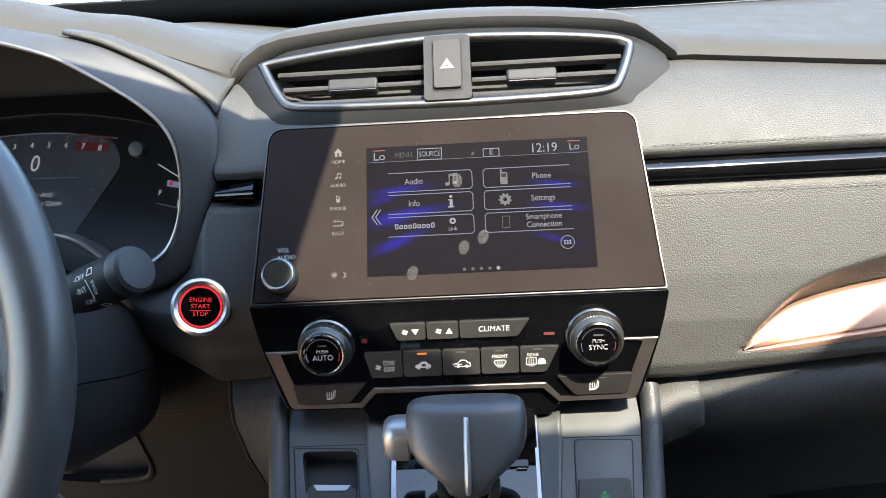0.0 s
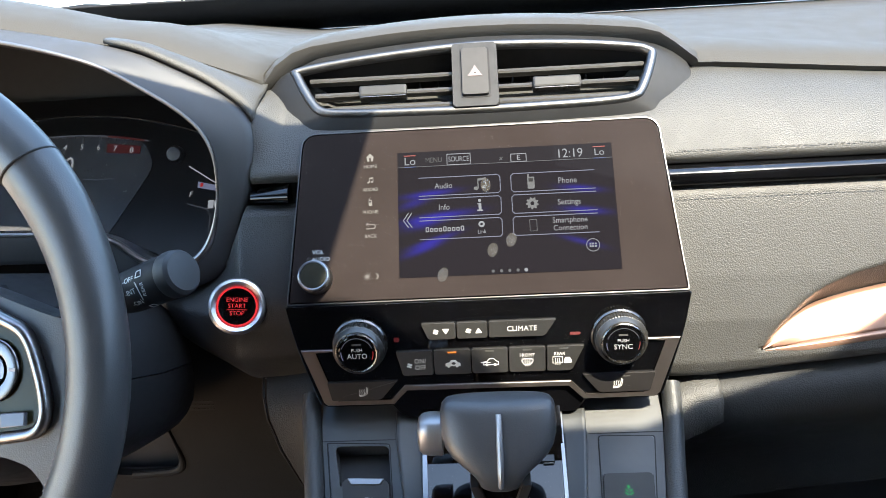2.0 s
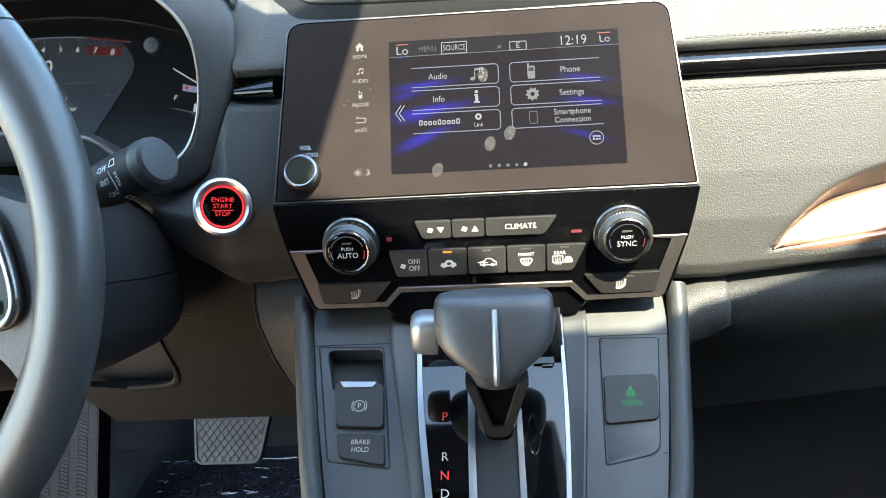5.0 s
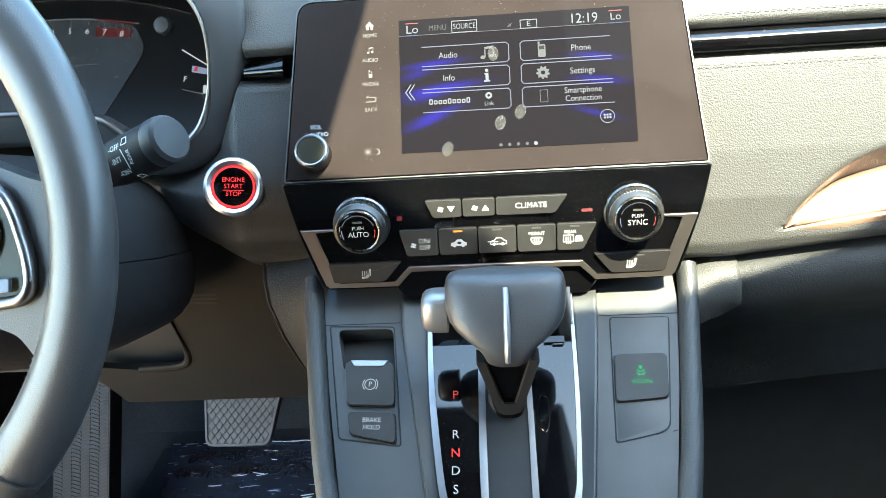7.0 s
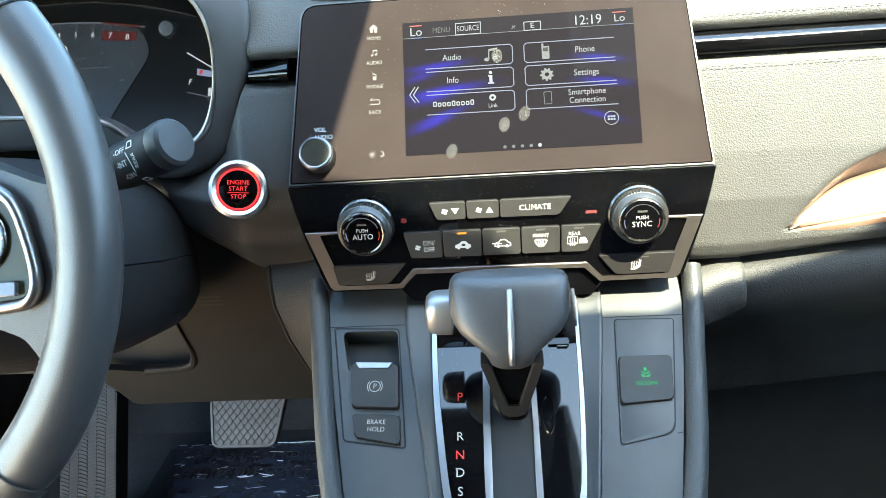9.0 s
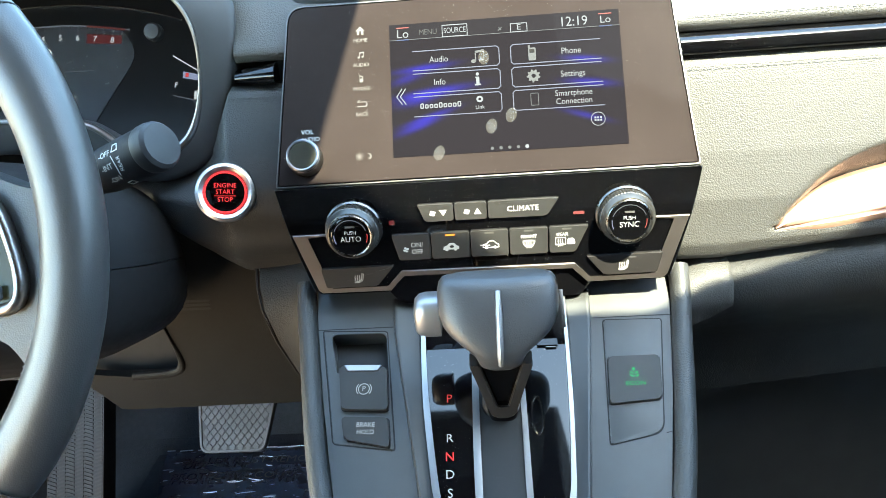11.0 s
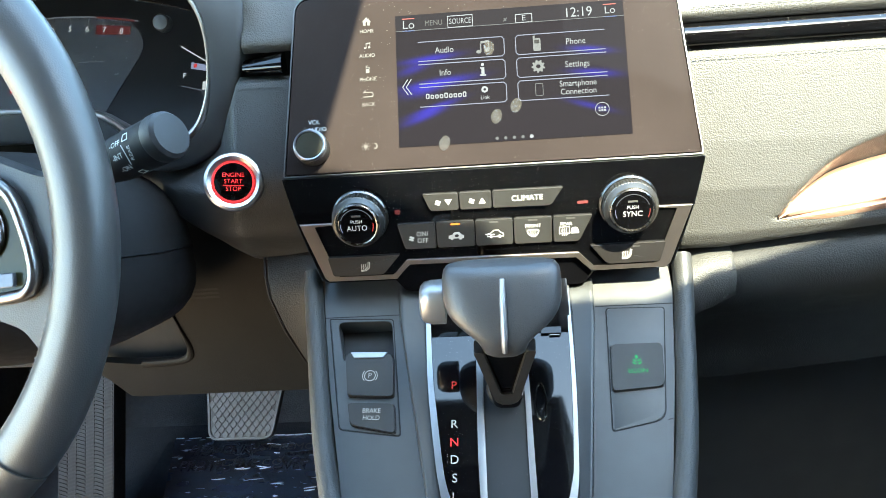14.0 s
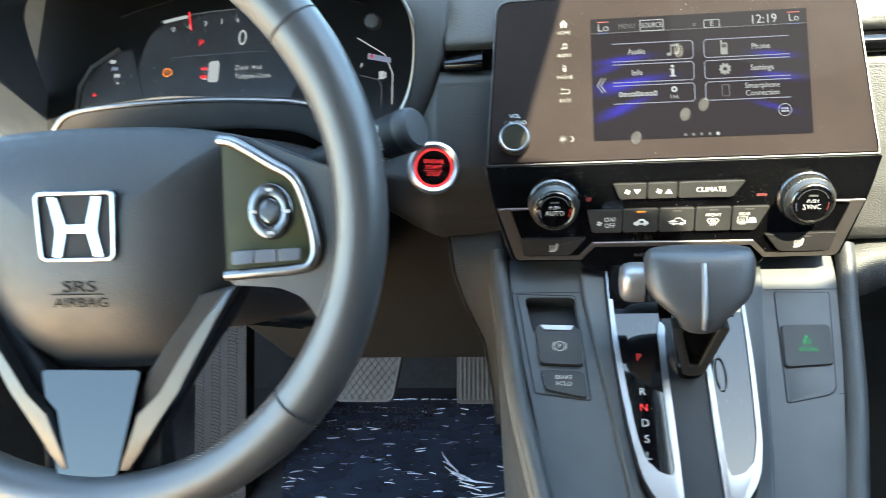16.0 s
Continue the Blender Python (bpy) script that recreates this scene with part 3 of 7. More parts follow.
def lip(x):
    """The front edge of the upper pad: over the vents, along the passenger side, and up over the dials."""
    if x > 0.165:
        return 0.565, 0.811 - 0.085 * (x - 0.16) + 0.05 * max(0, x - 0.25) ** 2
    if x >= -0.165:
        u = abs(x) / 0.165
        return 0.577 - 0.014 * u ** 2, 0.843 - 0.014 * u ** 2 - 0.017 * max(0, (u - 0.8) / 0.2) ** 1.3
    d = x if x > -0.38 else -0.76 - x
    tab = ((-0.38, 0.520, 0.872), (-0.348, 0.521, 0.8655), (-0.32, 0.524, 0.859), (-0.285, 0.530, 0.8490), (-0.268, 0.533, 0.8475), (-0.24, 0.537, 0.8435), (-0.216, 0.543, 0.8355), (-0.19, 0.552, 0.8240), (-0.165, 0.562, 0.813))
    for a, b in zip(tab, tab[1:]):
        if d <= b[0]:
            t = max(0, (d - a[0]) / (b[0] - a[0]))
            return a[1] + (b[1] - a[1]) * t, a[2] + (b[2] - a[2]) * t
    return tab[-1][1:]


xs = sorted(set([round(x, 4) for x in steps(-0.76, 0.76, 110)] + [-0.165, 0.165, 0.15, -0.15]))
rows = []
for k, (dy, dz) in enumerate(((0.012, -0.010), (0.002, -0.006), (0.0, 0.0), (0.005, 0.004), (0.018, 0.008), (0.04, 0.011), (0.07, 0.012))):
    rows.append([(x, lip(x)[0] + dy, lip(x)[1] + dz * (0.4 if dz > 0 and abs(x) <= 0.165 else 1.0) * (1.0 - 0.72 * max(0.0, min(1.0, (x - 0.115) / 0.045)) if dz < 0 else 1.0)) for x in xs])
for y, f, zt in ((0.70, 0.55, 0.849), (0.78, 0.9, 0.850), (0.9, 1.0, 0.851), (1.05, 1.0, 0.852)):
    rows.append([(x, y, (lip(x)[1] + (0.005 if abs(x) <= 0.165 else 0.012)) * (1 - f) + (zt - 0.016 * max(0.0, min(1.0, (x + 0.32) / 0.12))) * f) for x in xs])
thick(part("upper_pad", sheet(rows), SOFT_TOP, dash, "upper dash skin under the windscreen", sharp=60), 0.004, 1)

# middle pad with the stitched lower edge
mid_rows = []
mx = steps(-0.1662, -0.135, 12) + steps(-0.128, 0.76, 96)
for k in range(13):
    row = []
    for x in mx:
        ly, lz = lip(x)
        top = min(0.808, lz - 0.0016)
        d = top - 0.755
        prof = ((0.585, top + 0.001), (0.5655, top - 0.0012), (0.550, top - 0.21 * d), (0.535, top - 0.415 * d), (0.522, top - 0.66 * d), (0.512, top - 0.89 * d), (0.5065, 0.755), (0.5045, 0.7515),
                (0.5045, 0.749), (0.506, 0.7475), (0.5065, 0.746), (0.509, 0.7445), (0.52, 0.7445))
        y, z = prof[k]
        w = max(0.0, min(1.0, (-0.142 - x) / 0.021))
        if 2 <= k <= 10:
            y += min(0.0, (0.527 if k == 2 else 0.5075 + 0.013 * max(0.0, min(1.0, (z - 0.745) / 0.05))) - y) * w * w * (3 - 2 * w)
        if k <= 2:
            y += 0.06 * max(0.0, min(1.0, (0.124 - abs(x)) / 0.012))
        row.append((x, y, z))
    mid_rows.append(row)
thick(part("middle_pad", sheet(mid_rows), LEATHER, dash, "grained pad with a stitched lower edge", sharp=60), 0.004, 1)


def stitches(path, parent, gap=0.0042, length=0.0028, w=0.0003):
    bm = bmesh.new()
    P = [Vector(p) for p in path]
    carry = 0.0
    for a, b in zip(P, P[1:]):
        d = b - a
        L = d.length
        if L < 1e-6:
            continue
        d.normalize()
        t = carry
        while t < L:
            m = Matrix.Translation(a + d * t) @ d.to_track_quat("X", "Z").to_matrix().to_4x4()
            g = bmesh.ops.create_cube(bm, size=1.0)
            bmesh.ops.transform(bm, matrix=m @ Matrix.Diagonal((length, w * 1.3, w, 1)), verts=g["verts"])
            t += gap
        carry = t - L
    ob = part("stitching", bm, STITCH, parent, "dark thread stitching")
    ob["kind"] = "stuff"
    return ob


stitches([(0.14, 0.5049, 0.7545), (0.76, 0.5049, 0.7545)], dash)


def strip(x0, x1):
    prof = ((0.512, 0.7440), (0.5040, 0.7437), (0.4990, 0.7425), (0.4962, 0.7405), (0.4953, 0.7378), (0.4950, 0.7340), (0.4958, 0.7318), (0.4985, 0.7306), (0.512, 0.7300))
    return loft([[(x, y, z) for y, z in prof] for x in steps(x0, x1, 24)])


part("trim_strip", strip(0.1325, 0.76), PIANO, dash, "gloss black trim strip", sharp=70)
def wedge_strip(x0, x1):
    prof = ((0.512, 0.7440), (0.5035, 0.7432), (0.4985, 0.7405), (0.4965, 0.7365), (0.4965, 0.7325), (0.500, 0.7305), (0.512, 0.7300))
    rows_ = []
    for f in steps(0, 1, 8):
        k = 0.62 + 0.38 * f
        rows_.append([(x0 + (x1 - x0) * f, 0.512 + (y - 0.512) * k, 0.7355 + (z - 0.7370) * k + 0.0020 * f) for y, z in prof])
    return loft(rows_)


part("trim_strip", wedge_strip(-0.1675, -0.1385), PIANO_CLEAN, dash, "gloss black trim strip", sharp=70)

# lower pad on the passenger side, with the bronze inlay in its cove
PAD_Y = ((0.590, 0.485), (0.594, 0.474), (0.599, 0.4668), (0.609, 0.4640), (0.640, 0.468), (0.670, 0.4765), (0.700, 0.487), (0.718, 0.4935), (0.725, 0.4965), (0.7275, 0.4985), (0.7295, 0.503), (0.7295, 0.513))


def inlay(x):
    """Lower edge, upper edge of the inlay and top of the cove at x."""
    d = max(0.0, x - 0.192)
    lo = 0.6165 + 0.125 * d
    hi = lo + 0.027 * (1 - math.exp(-d / 0.030))
    return lo, hi, hi + 0.024 * (1 - math.exp(-d / 0.035))


lp_rows = []
zz = [0.590, 0.592, 0.596, 0.599, 0.603] + steps(0.607, 0.700, 62) + [0.706, 0.712, 0.718, 0.722, 0.725, 0.7275, 0.7295, 0.7296]
px_ = steps(0.128, 0.76, 150)
for k, z in enumerate(zz):
    row = []
    for x in px_:
        drop = -0.0 if x < 0.16 else 0.125 * min(x - 0.16, 0.2)
        zq = z + drop * max(0, (0.63 - z) / 0.04) if z < 0.63 else z
        y = lerp_table(PAD_Y, z)
        lo, hi, cove = inlay(x)
        if x > 0.192 and lo < zq < cove:
            if zq < hi:
                y += 0.003 + 0.017 * min(1, (x - 0.192) / 0.04) * (zq - lo) / max(1e-4, hi - lo)
            else:
                f = (zq - hi) / max(1e-4, cove - hi)
                y += 0.019 * min(1, (x - 0.192) / 0.04) * (1 - f)
        if k == len(zz) - 1:
            y = 0.515
        row.append((x, y, zq))
    lp_rows.append(row)
thick(part("lower_pad", sheet(lp_rows), LEATHER, dash, "grained lower pad with a hollow cove", sharp=50), 0.003, -1)
stitches([(0.14, 0.4935, 0.7235), (0.76, 0.4935, 0.7235)], dash)
inl = []
for f in steps(0, 1, 10):
    row = []
    for x in steps(0.194, 0.76, 80):
        lo, hi, cove = inlay(x)
        z = lo + 0.0005 + (hi - lo - 0.0002) * f
        zb = z
        y = lerp_table(PAD_Y, zb) + 0.0012 + 0.0165 * min(1, (x - 0.192) / 0.04) * f - 0.0022 * math.sin(math.pi * f)
        row.append((x, y, z))
    inl.append(row)
thick(part("bronze_inlay", sheet(inl), BRONZE, dash, "brushed bronze inlay catching the sun"), 0.0012, -1)

ridge = []
for dy, dz in ((0.0012, 0.0012), (-0.0014, 0.0008), (-0.0020, 0.0), (-0.0004, -0.0046), (0.002, -0.0050)):
    row = []
    for x in steps(0.196, 0.76, 70):
        lo, g = inlay(x)[0], min(1.0, (x - 0.194) / 0.03)
        row.append((x, lerp_table(PAD_Y, lo + dz * g) + dy * g, lo + dz * g))
    ridge.append(row)
part("inlay_edge", sheet(ridge), BRONZE, dash, "bronze lower border of the inlay", sharp=60)

# lower pad on the driver's side, carrying the start button
lrows = []
for f in steps(0, 1, 34):
    row = []
    for g in steps(0, 1, 40):
        z0 = 0.7295 + (0.584 - 0.7295) * f
        left = lerp_table(((0.640, -0.30), (0.655, -0.225), (0.668, -0.203), (0.69, -0.189), (0.716, -0.1765), (0.7295, -0.1715)), z0)
        x = left + (-0.120 - left) * g
        bot = 0.584 + 0.40 * max(0, -x - 0.165)
        z = 0.7295 + (bot - 0.7295) * f
        y = smooth_table(((0.580, 0.500), (0.600, 0.4865), (0.625, 0.4765), (0.648, 0.4725)), z) if z < 0.648 else lerp_table(((0.648, 0.4725), (0.664, 0.4735), (0.70, 0.487), (0.722, 0.497), (0.7275, 0.4995), (0.7295, 0.506)), z)
        y += 0.010 * max(0.0, 1 - (z - bot) / 0.010) + 0.55 * max(0, -x - 0.182) + 1.0 * max(0, -x - 0.176) * min(1, max(0, (z - 0.652) / 0.03)) + 3.0 * max(0, -x - 0.20) ** 2
        row.append((x, y, z))
    lrows.append(row)
thick(part("driver_pad", sheet(lrows), SHADED_LEATHER, dash, "grained pad round the start button", sharp=60), 0.003, 1)
stitches([(-0.170, 0.4965, 0.7225), (-0.138, 0.4965, 0.7225)], dash)

# knee panel under the column
knee = thing("knee_panel", (-0.35, 0.5, 0.46), "dark brown-black knee panel under the steering column", "panel")
FN = plane_frame((0, 0.573, 0.52), (0, -0.058, 1))
mouth = [(p.x, p.y) for p in spline([(-0.299, 0.110), (-0.298, 0.067), (-0.3005, 0.045), (-0.302, 0.013), (-0.2995, -0.008), (-0.2945, -0.032), (-0.2915, -0.050), (-0.2935, -0.060), (-0.300, -0.0645), (-0.312, -0.0665), (-0.342, -0.068)], 5)]
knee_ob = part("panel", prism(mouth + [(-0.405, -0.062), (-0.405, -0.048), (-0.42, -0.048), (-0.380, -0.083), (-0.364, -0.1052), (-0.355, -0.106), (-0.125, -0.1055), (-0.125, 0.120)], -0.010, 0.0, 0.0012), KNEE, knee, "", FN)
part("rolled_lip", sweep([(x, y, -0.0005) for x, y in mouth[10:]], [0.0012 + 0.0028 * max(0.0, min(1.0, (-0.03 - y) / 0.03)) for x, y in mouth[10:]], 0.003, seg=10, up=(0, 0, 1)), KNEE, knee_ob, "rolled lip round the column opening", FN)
# the cavity's shade is given by a black sheet set behind the mouth
part("opening_shade", prism(rect(-0.42, -0.075, -0.285, 0.12), -0.03, -0.022), DARK_PLASTIC, knee, "black sheet standing for the shaded space behind the opening", FN)
for i in range(3):
    part("grille_slot", prism(rounded(rect(-0.2858, 0.0105 - i * 0.0041, -0.2505, 0.0125 - i * 0.0041), 0.0008, 2), -0.0006, 0.0003), DARK_PLASTIC, knee_ob, "small dark slot", FN)
tagged(part("panel_left", wall_of(-0.76, 0.60, 0.44, -0.42, 0.615, 0.66), DARK_PLASTIC), "dark lower dash beside the column", "panel", kind="structure")

# glove box and the dark space under it
glove = thing("glove_box", (0.45, 0.5, 0.46), "dark grained glove box lid under the passenger pad", "glove box")
grows = []
for y, z in ((0.505, 0.5905), (0.478, 0.5895), (0.469, 0.5855), (0.4650, 0.577), (0.4656, 0.566), (0.4705, 0.555), (0.482, 0.541), (0.496, 0.520), (0.503, 0.495), (0.507, 0.4675), (0.53, 0.466)):
    grows.append([(x, y, z + 0.105 * min(x - 0.176, 0.2)) for x in [0.128, 0.145, 0.160, 0.1775] + steps(0.1785, 0.74, 30)])
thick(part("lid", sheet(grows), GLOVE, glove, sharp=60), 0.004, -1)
part("housing", box(0.1790, 0.510, 0.480, 0.74, 0.545, 0.595), DARK_PLASTIC, glove, "dark housing behind the lid")
shelf = []
for y, z in ((0.56, 0.60), (0.494, 0.5925), (0.472, 0.5885), (0.4630, 0.580), (0.4618, 0.568), (0.4640, 0.557), (0.4720, 0.546)):
    shelf.append([(x, y - 0.0035 - 0.25 * max(0, 0.150 - x), max(z - 0.35 * max(0, 0.150 - x), 0.546 + 0.60 * (x - 0.133))) for x in steps(0.128, 0.1668, 10)])
thick(part("corner_pad", sheet(shelf), LEATHER, dash, "grained corner between console and glove box", sharp=60), 0.003, -1)
tagged(part("panel_footwell", wall_of(0.128, 0.56, 0.10, 0.76, 0.575, 0.60), PLASTIC), "dark back of the passenger footwell", "panel", kind="structure")
tagged(part("panel_behind_dash", wall_of(-0.14, 0.70, 0.50, 0.76, 0.715, 0.79), DARK_PLASTIC), "dark inner wall behind the dashboard", "panel", kind="structure")

tagged(part("panel_behind_dials", prism([(-0.76, 0.50), (-0.142, 0.50), (-0.142, 0.826), (-0.20, 0.830), (-0.24, 0.838), (-0.30, 0.850), (-0.38, 0.858), (-0.46, 0.850), (-0.52, 0.838), (-0.76, 0.826)], -0.015, 0.0), DARK_PLASTIC, None, "", plane_frame((0, 0.70, 0), (0, 0, 1))), "dark inner wall behind the dials", "panel", kind="structure")
# added fillers that block sun from leaking through the gaps at the trim strip
for x0, x1, nm in ((-0.160, -0.125, "panel_light_stop_left"), (0.125, 0.76, "panel_light_stop_right")):
    tagged(part(nm, wall_of(x0, 0.530, 0.60, x1, 0.540, 0.770), DARK_PLASTIC), "dark filler added behind the dash pads to stop leaking sun", "panel", kind="structure")

# ---- hood round the dials ----
hood = thing("instrument_hood", (-0.38, 0.55, 0.68), "black hooded surround with a bright inner edge over the dials", "instrument hood")
half_in = [(-0.38, 0.8625), (-0.325, 0.8545), (-0.268, 0.8380), (-0.236, 0.8205), (-0.206, 0.7985), (-0.1915, 0.7780), (-0.1888, 0.752), (-0.1955, 0.7180), (-0.209, 0.6955), (-0.232, 0.685), (-0.256, 0.693), (-0.278, 0.710), (-0.32, 0.7155), (-0.38, 0.7175)]
half_out = [(-0.38, 0.872), (-0.325, 0.8615), (-0.2528, 0.8451), (-0.2175, 0.830), (-0.185, 0.8105), (-0.1640, 0.787), (-0.1660, 0.752), (-0.178, 0.716), (-0.195, 0.680), (-0.232, 0.664), (-0.262, 0.668), (-0.29, 0.684), (-0.33, 0.690), (-0.38, 0.691)]


def full_loop(half):
    pts = [Vector((x, z)) for x, z in half] + [Vector((-0.76 - x, z)) for x, z in half[-2:0:-1]]
    return spline(pts, 6, True)


IN, OUT = full_loop(half_in), full_loop(half_out)
def out_y(p):
    """The surround leans back towards its upper outer edge."""
    return 0.507 + 0.013 * max(0.0, min(1.0, (p.y - 0.745) / 0.05))


inner = [[(p.x, 0.61, p.y * 0.93 + 0.055 - 0.065 * max(0.0, min(1.0, (0.765 - p.y) / 0.045))) for p in IN], [(p.x, 0.512, p.y) for p in IN], [(p.x, 0.5035, p.y) for p in IN]]
part("lining", sheet(inner, True), TUNNEL, hood, "dark lining inside the surround", sharp=50)
hrows = [[(p.x, 0.5035, p.y) for p in IN]]
for f, y in ((0.06, -0.0030), (0.2, -0.0034), (0.5, -0.0022), (0.8, -0.0012), (0.94, -0.0006), (1.0, 0.0015)):
    hrows.append([(a.x + (b.x - a.x) * f, 0.5025 + (out_y(b) - 0.5025) * f + y, a.y + (b.y - a.y) * f) for a, b in zip(IN, OUT)])
hrows.append([(b.x, out_y(b) + 0.012, b.y - 0.003) for b in OUT])
hrows.append([(-0.38 + (b.x + 0.38) * 1.02, 0.60, b.y - 0.012) for b in OUT])
part("surround", sheet(hrows, True), HOOD, hood, "smooth black surround", sharp=50)
part("bright_edge", sweep([(p.x, 0.5005, p.y) for p in IN], [0.0014 + 0.0013 * max(0.0, min(1.0, (0.735 - p.y) / 0.03)) for p in IN], None, closed=True, seg=10, up=(0, 1, 0)), EDGE_METAL, hood, "thin bright inner edge")
seam = [p for p in OUT if -0.268 <= p.x <= -0.160 and p.y > 0.782]
seam.sort(key=lambda p: p.x)
brow = []
for f in steps(0, 1, 6):
    row = []
    for p in seam:
        ly, lz = lip(min(p.x, -0.166) + 0.004 * f)
        bulge = 0.0035 * math.sin(math.pi * min(1, f * 1.4)) * min(1.0, (p.x + 0.2685) / 0.03) if f < 0.72 else 0.0
        row.append((p.x + 0.004 * f, out_y(p) + 0.001 + (ly + 0.007 - out_y(p) - 0.001) * f, p.y + 0.0015 + max(0.0, lz - 0.0022 - p.y - 0.0015) * f + bulge))
    brow.append(row)
thick(part("brow_panel", sheet(brow), LEATHER, hood, "grained panel between surround and dash top", sharp=60), 0.003, 1)

# ---- dials ----
cluster = thing("instrument_cluster", (-0.38, 0.62, 0.68), "unlit black instrument panel with a digital speed display and warning lights", "instrument panel")
part("face", prism(rounded(rect(-0.205, -0.075, 0.205, 0.125), 0.02), -0.004, 0.0), DIAL_FACE, cluster, "", FK)
DIAL_GLASS = mat("dial_display", (0.048, 0.050, 0.056), 0.25)
dial = part("display", prism(rounded([(-0.078, -0.035), (0.045, -0.035), (0.088, 0.05), (0.072, 0.078), (0, 0.086), (-0.085, 0.070), (-0.098, 0.03)], 0.012), 0.0, 0.0006, 0.0003), DIAL_GLASS, cluster, "dark glass speed display", FK)


RED_ZONE = glow("dark_red_band", (1.0, 0.05, 0.05), 0.0042)


def tach(x):
    return 0.0845 - 1.55 * x * x


line([(x, tach(x)) for x in steps(-0.078, 0.078, 24)], 0.0012, FK, SCREEN_GREY, dial, 0.0007, "scale_line")
line([(x, tach(x) + 0.021) for x in steps(-0.12, 0.125, 28)], 0.0011, FK, CHROME, dial, 0.0007, "bright_arc")
for i, ch in enumerate("012345678"):
    x = -0.0642 + 0.016 * i
    text(ch, x, tach(x) - 0.0125, 0.0055, FK, SCREEN_WHITE, dial, 0.0007, "numeral")
    line([(x, tach(x) - 0.001), (x, tach(x) - 0.0042)], 0.0007, FK, SCREEN_GREY, dial, 0.0007, "tick")
decal([(0.0400, tach(0.0400) - 0.0078), (0.0400, tach(0.0400) - 0.0172), (0.0560, tach(0.0560) - 0.0165), (0.0720, tach(0.0720) - 0.0145), (0.0720, tach(0.0720) - 0.0065), (0.0560, tach(0.0560) - 0.0075)], FK, RED_ZONE, dial, 0.0006, "red_zone")
for k in range(17):
    x = -0.0642 + 0.008 * k
    if k % 2:
        line([(x, tach(x) - 0.001), (x, tach(x) - 0.0030)], 0.0006, FK, SCREEN_GREY, dial, 0.0007, "tick")
line([(x, tach(x) - 0.0005) for x in steps(0.040, 0.074, 8)], 0.0018, FK, RED_ZONE, dial, 0.0009, "red_scale")
line([(x, tach(x) - 0.0012) for x in steps(-0.074, -0.052, 6)], 0.0034, FK, SCREEN_WHITE, dial, 0.0009, "scale_bar")
line([(-0.0500, tach(-0.05) + 0.003), (-0.0460, tach(-0.046) - 0.0165)], 0.0016, FK, RED_GLOW, dial, 0.0011, "needle")
text("0", 0.0065, 0.0525, 0.0165, FK, SCREEN_WHITE, dial, 0.0007, "numeral", wide=0.8)
text("mph", 0.026, 0.047, 0.0035, FK, SCREEN_GREY, dial, 0.0007)
text("P", -0.0346, 0.0495, 0.0075, FK, RED_GLOW, dial, 0.0007)
text("Door And", 0.0015, 0.0215, 0.0052, FK, SCREEN_WHITE, dial, 0.0007, align="LEFT", wide=0.85)
text("Tailgate Open", 0.0015, 0.0125, 0.0052, FK, SCREEN_WHITE, dial, 0.0007, align="LEFT", wide=0.85)
line([(-0.065, 0.036), (0.01, 0.038), (0.05, 0.0375)], 0.0006, FK, SCREEN_GREY, dial, 0.0007)
part("car_icon", join_polys([rounded(rect(-0.025, 0.008, -0.0145, 0.030), 0.003), rect(-0.031, 0.011, -0.026, 0.013), rect(-0.031, 0.021, -0.026, 0.023)], 0.0007), SCREEN_WHITE, dial, "small white car picture", FK)
part("door_icon", join_polys([rect(-0.032, 0.012, -0.0262, 0.0155), rect(-0.032, 0.021, -0.0262, 0.0235)], 0.0012), RED_GLOW, dial, "red open-door marks", FK)
text("!", -0.0665, 0.0205, 0.004, FK, ORANGE_GLOW, dial, 0.0007)
line(ellipse(-0.0665, 0.0205, 0.0042, n=14), 0.0007, FK, ORANGE_GLOW, dial, 0.0007, closed=True)
line([(0.120, 0.046), (0.146, 0.028), (0.154, 0.008), (0.154, -0.022)], 0.0011, FK, SCREEN_WHITE, cluster, 0.0005, "gauge_line")
line([(0.123, 0.008), (0.140, 0.003), (0.144, -0.004), (0.144, -0.022)], 0.0008, FK, SCREEN_GREY, cluster, 0.0005, "gauge_line")
part("gauge_frame", prism([(-0.119, 0.050), (-0.146, 0.031), (-0.1565, 0.010), (-0.1565, -0.026), (-0.1525, -0.026), (-0.1525, 0.009), (-0.143, 0.0285), (-0.117, 0.046)], 0.0004, 0.0022, 0.0006, 1), COLLAR, cluster, "silver gauge frame", FK)
part("gauge_panel", prism([(-0.105, 0.048), (-0.118, 0.045), (-0.142, 0.027), (-0.151, 0.008), (-0.151, -0.026), (-0.082, -0.026)], 0.0, 0.0005), DIAL_GLASS, cluster, "dark grey gauge panel", FK)
for k, m_ in enumerate((SCREEN_WHITE, SCREEN_LINE, SCREEN_WHITE)):
    part("gauge_mark", prism(rounded(rect(-0.1265 + 0.003 * k, 0.033 - 0.0075 * k, -0.1205 + 0.003 * k, 0.0365 - 0.0075 * k), 0.0008, 2), 0.0006, 0.0010), m_, cluster, "small bright mark", FK)
part("gauge_mark", prism(rect(-0.1400, -0.0010, -0.1370, 0.0020), 0.0006, 0.0010), RED_GLOW, cluster, "small red mark", FK)
text("F", 0.1245, 0.0175, 0.005, FK, SCREEN_WHITE, cluster, 0.0005)
text("H", -0.1165, 0.0115, 0.0042, FK, SCREEN_WHITE, cluster, 0.0005)
text("C", -0.144, -0.0135, 0.005, FK, SCREEN_WHITE, cluster, 0.0005)
